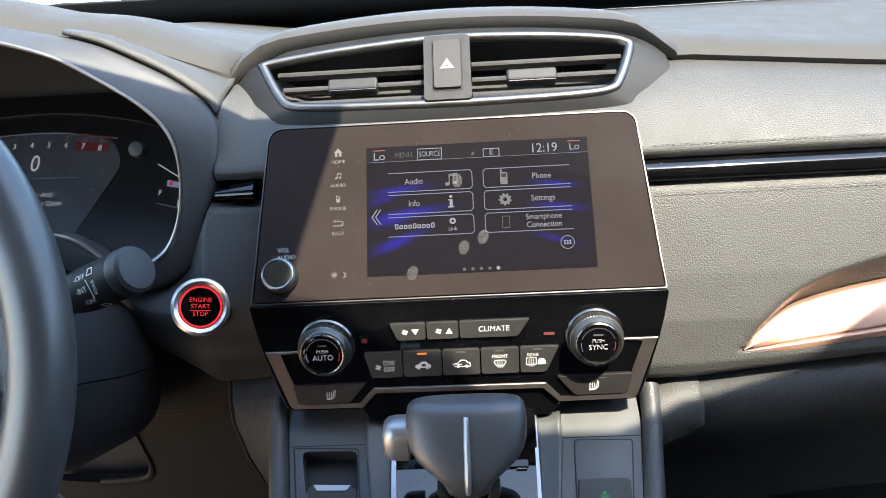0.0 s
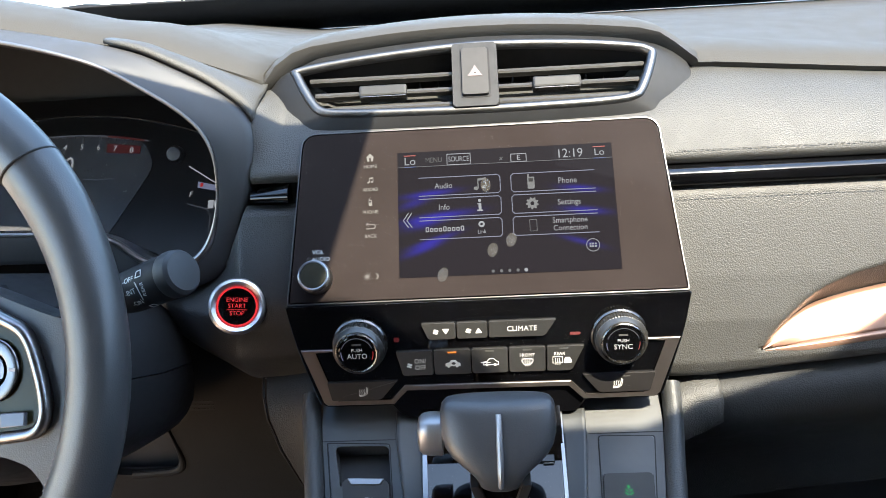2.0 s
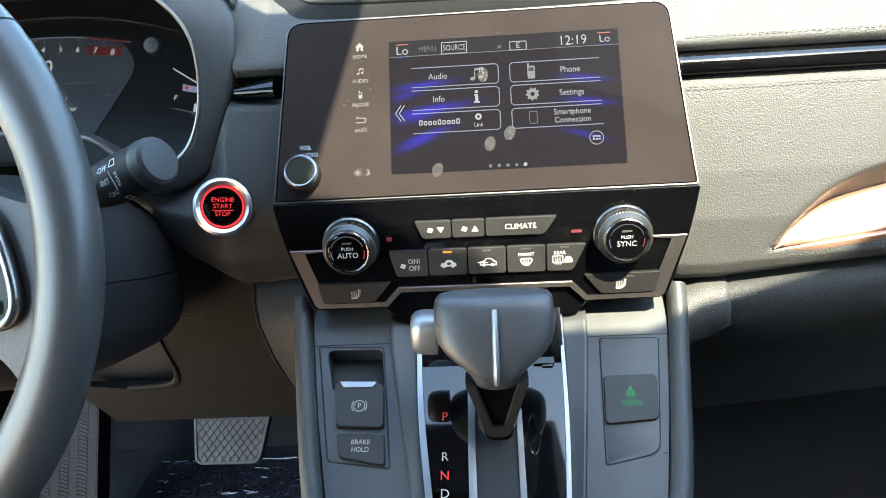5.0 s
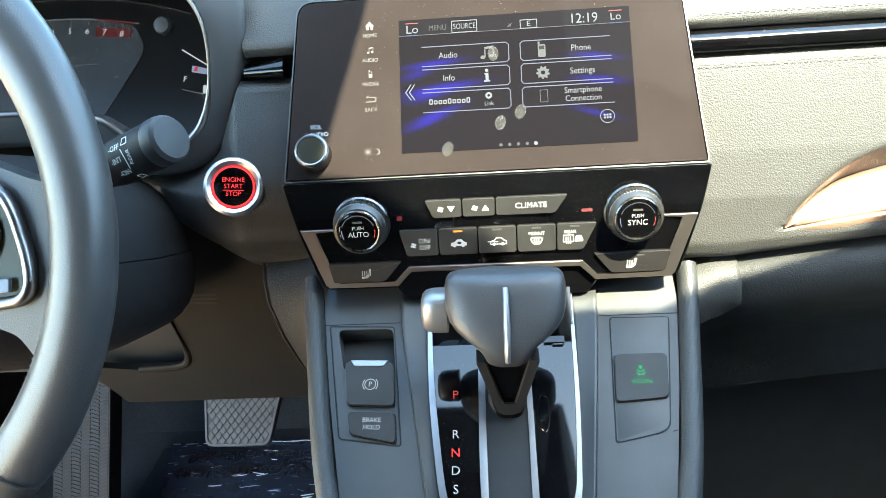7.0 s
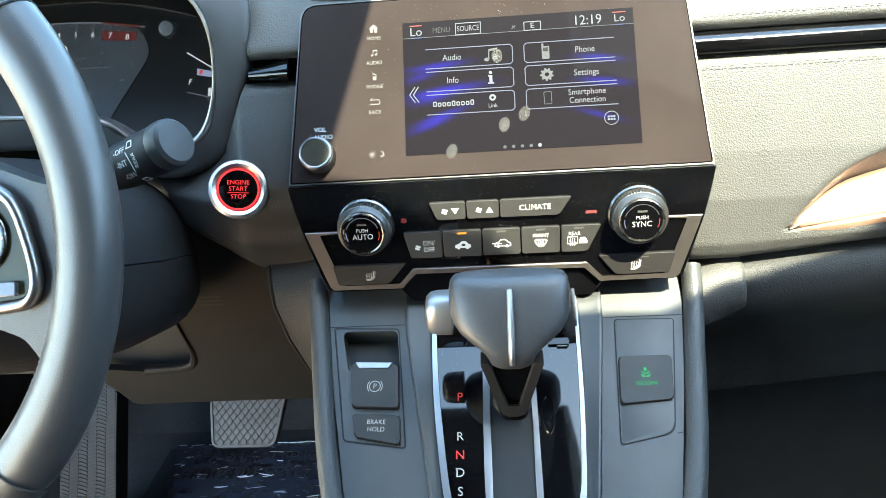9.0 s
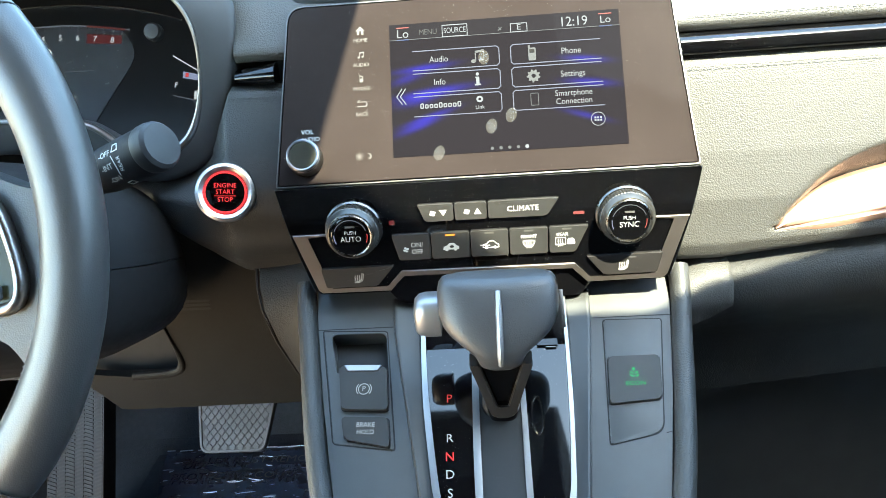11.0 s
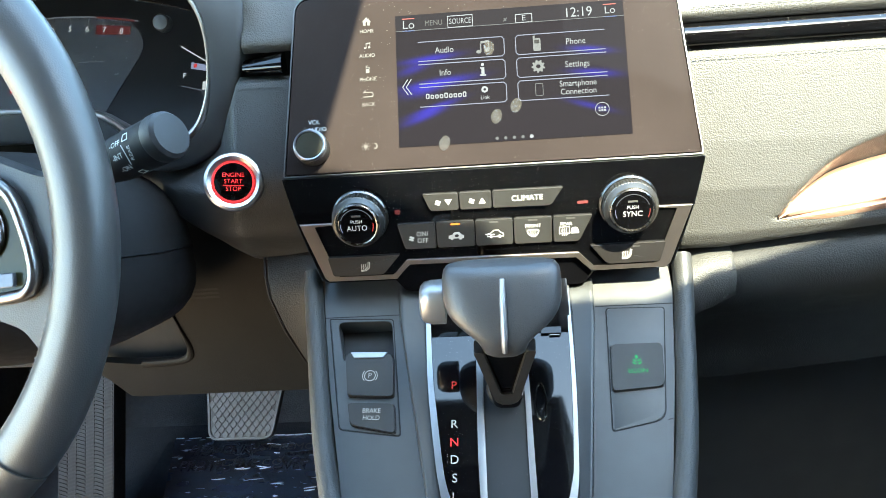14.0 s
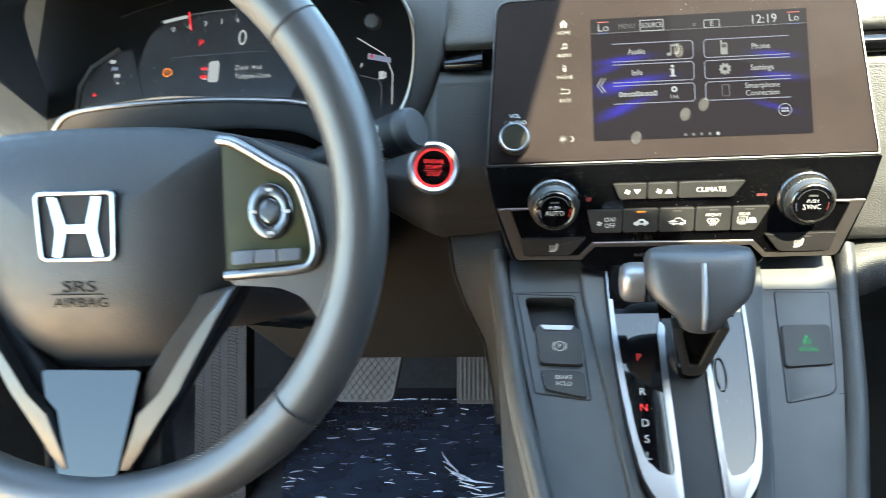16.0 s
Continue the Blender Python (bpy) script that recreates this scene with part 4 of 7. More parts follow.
part("gauge_bar", prism(rect(0.1325, 0.0245, 0.1350, 0.0280), 0.0012, 0.0016), DIM_RED, cluster, "small red bar", FK)
part("gauge_bar", prism([(0.130, 0.030), (0.152, 0.024), (0.152, 0.019), (0.130, 0.024)], 0.0005, 0.0012), SCREEN_LINE, cluster, "small white bar", FK)
part("pump_icon", join_polys([rect(0.141, 0.003, 0.146, 0.011), rect(0.1465, 0.004, 0.148, 0.010)], 0.0005), SCREEN_WHITE, cluster, "fuel pump mark", FK)
part("sensor", lathe([(0.0062, -0.004), (0.0062, 0.001), (0.005, 0.0028), (0.002, 0.0032)], 20), SEAT_KEY, cluster, "small round grey sensor", plane_frame((-0.222, 0.514, 0.769), (0, 0.3, 0.95)))

# ---- centre display ----
disp = thing("centre_display", (0, 0.46, 0.672), "brown-black glossy touchscreen unit, dusty, showing its menu", "touchscreen")
outline = rounded([(-0.1355, 0.0), (0.1365, 0.0), (0.1275, 0.1245), (-0.1265, 0.1245)], [0.0015, 0.0015, 0.011, 0.011], 6)
part("housing", prism(outline, -0.028, -0.0012), PIANO_CLEAN, disp, "black housing", FA)
glass_ob = part("glass", prism(inset(outline, 0.0012), -0.001, 0.0, 0.0004), BEZEL_GLASS, disp, "dusty glass front", FA)
part("bright_edge", sweep([(x, y, -0.0006) for x, y in outline], 0.0006, closed=True, seg=6), VENT_METAL, disp, "thin bright edge", FA)
screen_ob = part("screen", prism(rect(-0.0578, 0.0155, 0.0935, 0.1066), 0.0, 0.0003), SCREEN, disp, "lit menu screen", FA)
T = 0.00035


def menu_icon_note(x, y, s, m, parent, lift):
    bm = join_polys([ellipse(x - 0.32 * s, y - 0.36 * s, 0.2 * s, 0.15 * s, 12), ellipse(x + 0.32 * s, y - 0.26 * s, 0.2 * s, 0.15 * s, 12),
                     rect(x - 0.2 * s, y - 0.36 * s, x - 0.11 * s, y + 0.4 * s), rect(x + 0.43 * s, y - 0.26 * s, x + 0.52 * s, y + 0.5 * s),
                     [(x - 0.2 * s, y + 0.28 * s), (x + 0.52 * s, y + 0.38 * s), (x + 0.52 * s, y + 0.56 * s), (x - 0.2 * s, y + 0.46 * s)]], lift)
    return part("icon", bm, m, parent, "music note", FA)


def menu_icon_phone(x, y, s, m, parent, lift):
    bm = bmesh.new()
    o = rounded(rect(x - 0.26 * s, y - 0.5 * s, x + 0.26 * s, y + 0.42 * s), 0.1 * s, 3)
    prism(o, lift, lift + 0.0002, into=bm)
    prism(rect(x - 0.26 * s, y + 0.40 * s, x - 0.12 * s, y + 0.62 * s), lift, lift + 0.0002, into=bm)
    ob = part("icon", bm, m, parent, "mobile phone", FA)
    decal(rect(x - 0.17 * s, y + 0.05 * s, x + 0.17 * s, y + 0.3 * s), FA, BLACK_PRINT, parent, lift + 0.0002, "icon_window")
    return ob


def menu_icon_gear(x, y, s, m, parent, lift):
    pts = []
    for i in range(36):
        r = s * (0.52 if (i // 2) % 2 else 0.40)
        a = 2 * math.pi * i / 36
        pts.append((x + r * math.cos(a), y + r * math.sin(a)))
    ob = part("icon", ring(pts, ellipse(x, y, 0.16 * s, n=36), lift, lift + 0.0002), m, parent, "gear wheel", FA)
    return ob


# keys at the left of the screen
for word, s, x in (("HOME", 0.0975, -0.0775), ("AUDIO", 0.0803, -0.0775), ("PHONE", 0.0637, -0.0775), ("BACK", 0.0462, -0.0775)):
    text(word, x, s, 0.0025, FA, KEY_PRINT, glass_ob, 0.0, wide=0.95)
    yy = s + 0.0068
    if word == "HOME":
        part("icon", join_polys([[(x - 0.0031, yy - 0.0002), (x + 0.0031, yy - 0.0002), (x, yy + 0.003)], rect(x - 0.0022, yy - 0.0028, x - 0.0006, yy), rect(x + 0.0006, yy - 0.0028, x + 0.0022, yy)], 0.0002), KEY_PRINT, glass_ob, "house mark", FA)
    elif word == "AUDIO":
        menu_icon_note(x, yy, 0.0042, KEY_PRINT, glass_ob, 0.0002)
    elif word == "PHONE":
        menu_icon_phone(x, yy, 0.0045, KEY_PRINT, glass_ob, 0.0002)
    else:
        line([(x + 0.0015, yy + 0.0016), (x - 0.003, yy + 0.0016), (x - 0.0018, yy + 0.0028)], 0.0006, FA, KEY_PRINT, glass_ob, 0.0002, "icon")
        line([(x - 0.003, yy + 0.0016), (x + 0.0026, yy + 0.0016), (x + 0.0034, yy), (x + 0.0026, yy - 0.0014), (x - 0.003, yy - 0.0014)], 0.0006, FA, KEY_PRINT, glass_ob, 0.0002, "icon")
part("icon", join_polys([ellipse(-0.0802, 0.0176, 0.0013, n=14)] + [[(-0.0802 + 0.0019 * math.cos(a) - 0.0002 * math.sin(a), 0.0176 + 0.0019 * math.sin(a) + 0.0002 * math.cos(a)),
     (-0.0802 + 0.0019 * math.cos(a) + 0.0002 * math.sin(a), 0.0176 + 0.0019 * math.sin(a) - 0.0002 * math.cos(a)),
     (-0.0802 + 0.0029 * math.cos(a) + 0.0002 * math.sin(a), 0.0176 + 0.0029 * math.sin(a) - 0.0002 * math.cos(a)),
     (-0.0802 + 0.0029 * math.cos(a) - 0.0002 * math.sin(a), 0.0176 + 0.0029 * math.sin(a) + 0.0002 * math.cos(a))] for a in [math.pi * k / 4 for k in range(8)]], 0.0002), KEY_PRINT, glass_ob, "sun mark", FA)
moon = [(-0.0742 + 0.0021 * math.cos(a), 0.0176 + 0.0021 * math.sin(a)) for a in [radians(-110 + 220 * k / 12) for k in range(13)]] + \
       [(-0.0752 + 0.0022 * math.cos(a), 0.0176 + 0.0019 * math.sin(a)) for a in [radians(80 - 160 * k / 8) for k in range(9)]]
part("icon", prism(moon, 0.0002, 0.0004), KEY_PRINT, glass_ob, "moon mark", FA)
text("VOL", -0.1145, 0.0362, 0.0030, FA, WHITE_PRINT, glass_ob)
text("AUDIO", -0.1125, 0.0312, 0.0028, FA, WHITE_PRINT, glass_ob)
line(arc(-0.1208, 0.0312, 0.0014, 130, 410, 12), 0.0004, FA, KEY_PRINT, glass_ob, 0.0002, "icon")
line([(-0.1208, 0.0314), (-0.1208, 0.0332)], 0.0004, FA, KEY_PRINT, glass_ob, 0.0002, "icon")

# volume knob
def knurl(r, h0, h1, n=72, depth=0.0003):
    bm = bmesh.new()
    prof = [(r - 0.0006, h0), (r, h0 + 0.0006), (r, h1 - 0.0006), (r - 0.0006, h1)]
    loops = [[bm.verts.new(((q - (depth if i % 2 else 0)) * math.cos(2 * math.pi * i / n), (q - (depth if i % 2 else 0)) * math.sin(2 * math.pi * i / n), h)) for i in range(n)] for q, h in prof]
    for a, b in zip(loops, loops[1:]):
        for i in range(n):
            bm.faces.new((a[i], a[(i + 1) % n], b[(i + 1) % n], b[i]))
    bm.faces.new(loops[0][::-1])
    bm.faces.new(loops[-1])
    return bm


FVOL = FA @ pose(-0.1150, 0.0175, 0)
vol = thing("volume_knob", FVOL.translation, "small black knurled volume knob with a bright ring", "knob")
part("collar", knurl(0.0113, 0.0002, 0.0105, 90, 0.00035), KNOB_GRIP, vol, "knurled grip", FVOL, 20)
part("ring", lathe([(0.0106, 0.0104), (0.0106, 0.0122), (0.0098, 0.0128), (0.0090, 0.0126), (0.0088, 0.0115)], 48), SATIN, vol, "bright ring", FVOL)
part("cap", lathe([(0.0090, 0.0105), (0.0090, 0.0122), (0.0086, 0.0125), (0.002, 0.0125)], 40), mat("olive_black_cap", (0.017, 0.017, 0.012), 0.25), vol, "olive-black cap", FVOL)

# menu on the screen
def menu_box(x0, x1, s, left):
    y0, y1 = s - 0.0068, s + 0.0066
    o = rounded(rect(x0, y0, x1, y1), 0.0016, 3)
    n = len(o)
    pts = [(x0 if left else x1, y1), (x1 - 0.0016, y1), (x1, y1 - 0.0016), (x1, y0 + 0.0016), (x1 - 0.0016, y0), (x0, y0)] if left else \
          [(x1, y1), (x0 + 0.0016, y1), (x0, y1 - 0.0016), (x0, y0 + 0.0016), (x0 + 0.0016, y0), (x1, y0)]
    line(pts[0 if not left else 0:], 0.0006, FA, SCREEN_LINE, screen_ob, T, "menu_frame")


for s in (0.0803, 0.0646, 0.0488):
    menu_box(-0.0430, 0.0142, s, True)
    menu_box(0.0218, 0.0800, s, False)
line([(-0.0576, 0.0955), (0.0933, 0.0955)], 0.0004, FA, SCREEN_GREY, screen_ob, T, "bar_edge")
text("Audio", -0.0256, 0.0803, 0.0042, FA, SCREEN_WHITE, screen_ob, T, wide=0.86)
text("Info", -0.0256, 0.0646, 0.0042, FA, SCREEN_WHITE, screen_ob, T, wide=0.86)
for k in range(9):
    wx = -0.0390 + 0.00305 * k
    part("wordmark", ring(rounded(rect(wx, 0.0472, wx + 0.0024, 0.0500 if k % 4 else 0.0508), 0.0007, 2), inset(rounded(rect(wx, 0.0472, wx + 0.0024, 0.0500 if k % 4 else 0.0508), 0.0007, 2), 0.0007), T, T + 0.0002), SCREEN_WHITE, screen_ob, "pale wordmark shape", FA)
text("Link", 0.0, 0.0458, 0.0028, FA, SCREEN_WHITE, screen_ob, T, wide=0.9)
part("icon", ring(ellipse(0.0, 0.0513, 0.0022, n=20), ellipse(0.0, 0.0513, 0.0009, n=20), T, T + 0.0002), SCREEN_WHITE, screen_ob, "pin mark", FA)
menu_icon_note(0.0, 0.0805, 0.0085, SCREEN_ICON, screen_ob, T)
part("icon", join_polys([ellipse(-0.0007, 0.0684, 0.0011, n=14), rect(-0.0016, 0.0615, 0.0004, 0.0665), rect(-0.0026, 0.0607, 0.0014, 0.0617), rect(-0.0023, 0.0657, 0.0004, 0.0666)], T), SCREEN_WHITE, screen_ob, "letter i mark", FA)
menu_icon_phone(0.0357, 0.0800, 0.0095, SCREEN_ICON, screen_ob, T)
menu_icon_gear(0.0358, 0.0646, 0.0086, SCREEN_ICON, screen_ob, T)
part("icon", ring(rounded(rect(0.0330, 0.0445, 0.0382, 0.0530), 0.0006, 2), inset(rounded(rect(0.0330, 0.0445, 0.0382, 0.0530), 0.0006, 2), 0.0004), T, T + 0.0002), SCREEN_GREY, screen_ob, "handset outline", FA)
text("Phone", 0.0610, 0.0801, 0.0042, FA, SCREEN_WHITE, screen_ob, T, wide=0.86)
text("Settings", 0.0612, 0.0645, 0.0042, FA, SCREEN_WHITE, screen_ob, T, wide=0.86)
text("Smartphone", 0.0608, 0.0515, 0.0040, FA, SCREEN_WHITE, screen_ob, T, wide=0.86)
text("Connection", 0.0608, 0.0460, 0.0040, FA, SCREEN_WHITE, screen_ob, T, wide=0.86)
text("Lo", -0.0490, 0.0995, 0.0058, FA, SCREEN_WHITE, screen_ob, T)
text("Lo", 0.0845, 0.0998, 0.0050, FA, SCREEN_WHITE, screen_ob, T)
for x in (-0.049, 0.0845):
    line([(x - 0.004, 0.1040), (x + 0.004, 0.1040)], 0.0006, FA, SCREEN_RED, screen_ob, T, "red_line")
    line([(x - 0.004, 0.0955), (x + 0.004, 0.0955)], 0.0006, FA, SCREEN_BLUE, screen_ob, T, "blue_line")
text("MENU", -0.0320, 0.0998, 0.0038, FA, SCREEN_FAINT, screen_ob, T, wide=0.8)
text("SOURCE", -0.0142, 0.0998, 0.0038, FA, SCREEN_WHITE, screen_ob, T, wide=0.72)
o = rect(-0.0225, 0.0958, -0.0060, 0.1038)
line(o, 0.0005, FA, SCREEN_WHITE, screen_ob, T, "key_frame", True)
text("E", 0.0280, 0.0986, 0.0038, FA, SCREEN_WHITE, screen_ob, T, wide=1.1)
line(rect(0.0226, 0.0957, 0.0334, 0.1015), 0.0005, FA, SCREEN_WHITE, screen_ob, T, "key_frame", True)
line([(0.0145, 0.0975), (0.0168, 0.0995)], 0.0006, FA, SCREEN_GREY, screen_ob, T, "signal_mark")
line([(0.0150, 0.0995), (0.0162, 0.0978)], 0.0006, FA, SCREEN_GREY, screen_ob, T, "signal_mark")
text("12:19", 0.0638, 0.0999, 0.0066, FA, SCREEN_WHITE, screen_ob, T, wide=0.9)
for dx in (0.0, 0.0024):
    line([(-0.0508 + dx, 0.0615), (-0.0543 + dx, 0.0563), (-0.0508 + dx, 0.0511)], 0.0006, FA, SCREEN_WHITE, screen_ob, T, "arrow")
part("icon", ring(ellipse(0.0752, 0.0330, 0.0046, n=28), ellipse(0.0752, 0.0330, 0.0042, n=28), T, T + 0.0002), SCREEN_WHITE, screen_ob, "round key outline", FA)
part("icon", join_polys([rect(0.0752 + i * 0.0018 - 0.0006, 0.0330 + j * 0.0018 - 0.0006, 0.0752 + i * 0.0018 + 0.0006, 0.0330 + j * 0.0018 + 0.0006) for i in (-1, 0, 1) for j in (-0.5, 0.5)], T), SCREEN_WHITE, screen_ob, "six dots", FA)
for i in range(5):
    decal(ellipse(0.0065 + 0.0056 * i, 0.0177, 0.0011 if i < 4 else 0.0013, n=14), FA, SCREEN_WHITE if i == 4 else SCREEN_GREY, screen_ob, T, "page_dot")
SMUDGE = smudge_mat()
for x, y, tilt in ((0.0068, 0.0325, -15), (0.0199, 0.0391, -20), (-0.0279, 0.0166, -20), (0.0040, 0.0795, 0)):
    part("smudge", prism(ellipse(0, 0, 0.0035, 0.0050, 24), 0, 0.00005), SMUDGE, disp, "pale fingertip smudge", FA @ pose(x, y, 0.0007, 0, 0, tilt))

# ---- climate panel ----
clim = thing("climate_panel", (0, 0.4445, 0.597), "gloss black climate control panel with grey buttons, dusty", "control panel")
cl_out = rounded([(-0.1362, 0.0712), (-0.131, 0.040), (-0.1185, -0.0045), (-0.067, -0.0048), (-0.0570, 0.0062), (0.0555, 0.0058), (0.0675, -0.0050), (0.1190, -0.0045), (0.1318, 0.040), (0.1370, 0.0712)][::-1],
                 [0.001, 0.02, 0.005, 0.003, 0.003, 0.003, 0.003, 0.005, 0.02, 0.001], 5)
part("fascia", prism(cl_out, -0.03, 0.0, 0.0008), PIANO, clim, "dusty gloss black fascia", FB)
part("side_line", sweep([(-0.1362, 0.0712, -0.001), (-0.1335, 0.053, -0.001), (-0.131, 0.040, -0.001), (-0.125, 0.017, -0.001), (-0.119, -0.003, -0.001)], 0.0007, seg=6), CHROME, clim, "thin bright edge", FB)
part("side_line", sweep([(0.1370, 0.0712, -0.001), (0.1343, 0.053, -0.001), (0.1318, 0.040, -0.001), (0.1255, 0.017, -0.001), (0.1195, -0.003, -0.001)], 0.0007, seg=6), CHROME, clim, "thin bright edge", FB)
trim_poly = [(-0.1290, 0.0395), (-0.1040, 0.0395), (-0.1040, 0.0382), (-0.1195, 0.0378), (-0.1090, 0.0035), (-0.1065, -0.0004), (-0.0685, -0.0004), (-0.0585, 0.0105), (0.0570, 0.0100), (0.0672, -0.0010), (0.1070, -0.0006),
             (0.1100, 0.0035), (0.1212, 0.0380), (0.1050, 0.0384), (0.1050, 0.0397), (0.1305, 0.0397), (0.1178, -0.0010), (0.1150, -0.0036), (0.0655, -0.0040), (0.0556, 0.0068), (-0.0572, 0.0073), (-0.0668, -0.0035), (-0.1140, -0.0032), (-0.1165, -0.0008)]
part("metal_trim", prism(trim_poly, 0.0, 0.0014, 0.0004, 1), GREY_TRIM, clim, "warm grey metal trim", FB)


def button(poly, name, h=0.0022, r=0.0022, lab="", m=BUTTON):
    o = rounded(poly, r, 3)
    part("gap", prism(o, 0.0, 0.0004), DARK_PLASTIC, clim, "dark gap round a button", FB)
    return part(name, prism(inset(o, 0.0004), 0.0, h, 0.00035), m, clim, lab, FB)


def slant(x0, x1, y0, y1, cut0=0.0, cut1=0.0):
    return [(x0 + cut0, y0), (x1 - cut1, y0), (x1, y1), (x0, y1)]


upper_keys, lower_keys, seat_keys = [], [], []
for x0, x1, c0, c1 in ((-0.0450, -0.0207, 0.005, 0), (-0.0205, 0.0010, 0, 0), (0.0012, 0.0481, 0, 0.0085)):
    upper_keys.append(button(slant(x0, x1, 0.0442, 0.0568, c0, c1), "button"))
for x0, x1, c0, c1 in ((-0.0634, -0.0374, 0.0042, 0), (-0.0372, -0.0113, 0, 0), (-0.0111, 0.0142, 0, 0), (0.0144, 0.0400, 0, 0), (0.0402, 0.0669, 0, 0.0092)):
    lower_keys.append(button(slant(x0, x1, 0.0180, 0.0370, c0, c1), "button"))
seat_keys.append(button([(-0.1135, 0.0154), (-0.1108, 0.0004), (-0.0755, 0.0004), (-0.0625, 0.0152)], "seat_heater_button", m=SEAT_KEY))
seat_keys.append(button([(0.1150, 0.0154), (0.1112, 0.0004), (0.0760, 0.0004), (0.0640, 0.0150)], "seat_heater_button", m=SEAT_KEY))
HB = 0.0022
text("CLIMATE", 0.0240, 0.0505, 0.0036, FB, WHITE_PRINT, upper_keys[2], HB, wide=1.0)


def fan_icon(x, y, s, key):
    polys = []
    for k in range(4):
        a = math.pi / 2 * k + 0.4
        polys.append(ellipse(x + s * 0.55 * math.cos(a), y + s * 0.55 * math.sin(a), s * 0.42, s * 0.30, 10, a))
    return part("icon", join_polys(polys + [ellipse(x, y, s * 0.22, n=8)], HB), WHITE_PRINT, key, "fan mark", FB)


fan_icon(-0.0345, 0.0503, 0.0022, upper_keys[0])
decal([(-0.0300, 0.0522), (-0.0252, 0.0522), (-0.0276, 0.0484)], FB, WHITE_PRINT, upper_keys[0], HB)
fan_icon(-0.0122, 0.0503, 0.0022, upper_keys[1])
decal([(-0.0076, 0.0484), (-0.0030, 0.0484), (-0.0053, 0.0522)], FB, WHITE_PRINT, upper_keys[1], HB)
fan_icon(-0.0540, 0.0260, 0.0022, lower_keys[0])
text("ON/", -0.0465, 0.0290, 0.0034, FB, WHITE_PRINT, lower_keys[0], HB, wide=0.9)
text("OFF", -0.0465, 0.0242, 0.0034, FB, WHITE_PRINT, lower_keys[0], HB, wide=0.9)


def car_icon(x, y, s, hollow, key):
    body = [(x - s, y - 0.35 * s), (x - 0.95 * s, y + 0.05 * s), (x - 0.5 * s, y + 0.15 * s), (x - 0.2 * s, y + 0.5 * s), (x + 0.4 * s, y + 0.5 * s), (x + 0.7 * s, y + 0.15 * s), (x + s, y + 0.05 * s), (x + s, y - 0.35 * s)]
    if hollow:
        line(body, 0.0005, FB, WHITE_PRINT, key, HB, "icon", True)
        line([(x - 1.3 * s, y), (x - 0.1 * s, y - 0.05 * s)], 0.0005, FB, WHITE_PRINT, key, HB, "icon")
    else:
        part("icon", join_polys([body], HB), WHITE_PRINT, key, "car mark", FB)
        decal(ellipse(x + 0.1 * s, y + 0.05 * s, 0.28 * s, 0.18 * s, 12), FB, BUTTON, key, HB + 0.0003)
    part("icon", join_polys([ellipse(x - 0.55 * s, y - 0.35 * s, 0.2 * s, n=10), ellipse(x + 0.55 * s, y - 0.35 * s, 0.2 * s, n=10)], HB), WHITE_PRINT, key, "wheel marks", FB)


car_icon(-0.0240, 0.0265, 0.0052, False, lower_keys[1])
car_icon(0.0022, 0.0265, 0.0052, True, lower_keys[2])
text("FRONT", 0.0272, 0.0308, 0.0024, FB, WHITE_PRINT, lower_keys[3], HB, wide=0.95)
text("REAR", 0.0490, 0.0310, 0.0024, FB, WHITE_PRINT, lower_keys[4], HB, wide=0.95)
fan = [(0.0272 - 0.0040, 0.0268), (0.0272 - 0.0025, 0.0281), (0.0272 + 0.0025, 0.0281), (0.0272 + 0.0040, 0.0268), (0.0272 + 0.0022, 0.0240), (0.0272 - 0.0022, 0.0240)]
line(fan, 0.0004, FB, WHITE_PRINT, lower_keys[3], HB, "icon", True)
line(rect(0.0445, 0.0242, 0.0510, 0.0288), 0.0004, FB, WHITE_PRINT, lower_keys[4], HB, "icon", True)
for cx in (0.0272, 0.0478):
    for k in (-1, 0, 1):
        line([(cx + k * 0.0014, 0.0228), (cx + k * 0.0014 + 0.0003, 0.0245), (cx + k * 0.0014 - 0.0003, 0.0260), (cx + k * 0.0014, 0.0275)], 0.0004, FB, WHITE_PRINT, lower_keys[3 if cx < 0.04 else 4], HB, "icon")
part("icon", join_polys([[(0.0520, 0.0262), (0.0530, 0.0282), (0.0560, 0.0282), (0.0572, 0.0262), (0.0572, 0.0242), (0.0520, 0.0242)]], HB), WHITE_PRINT, lower_keys[4], "mirror mark", FB)
for n_, (x, m) in enumerate(((-0.0242, ORANGE_GLOW), (0.0015, FAINT_PRINT), (0.0272, FAINT_PRINT), (0.0520, FAINT_PRINT))):
    decal(rect(x - 0.0030, 0.0343, x + 0.0030, 0.0354), FB, m, lower_keys[n_ + 1], HB, "indicator")
decal(rect(0.0925, 0.0122, 0.0970, 0.0130), FB, FAINT_PRINT, seat_keys[1], HB, "indicator")
decal(rect(-0.0905, 0.0125, -0.0860, 0.0132), FB, SEAT_KEY, seat_keys[0], HB, "indicator")
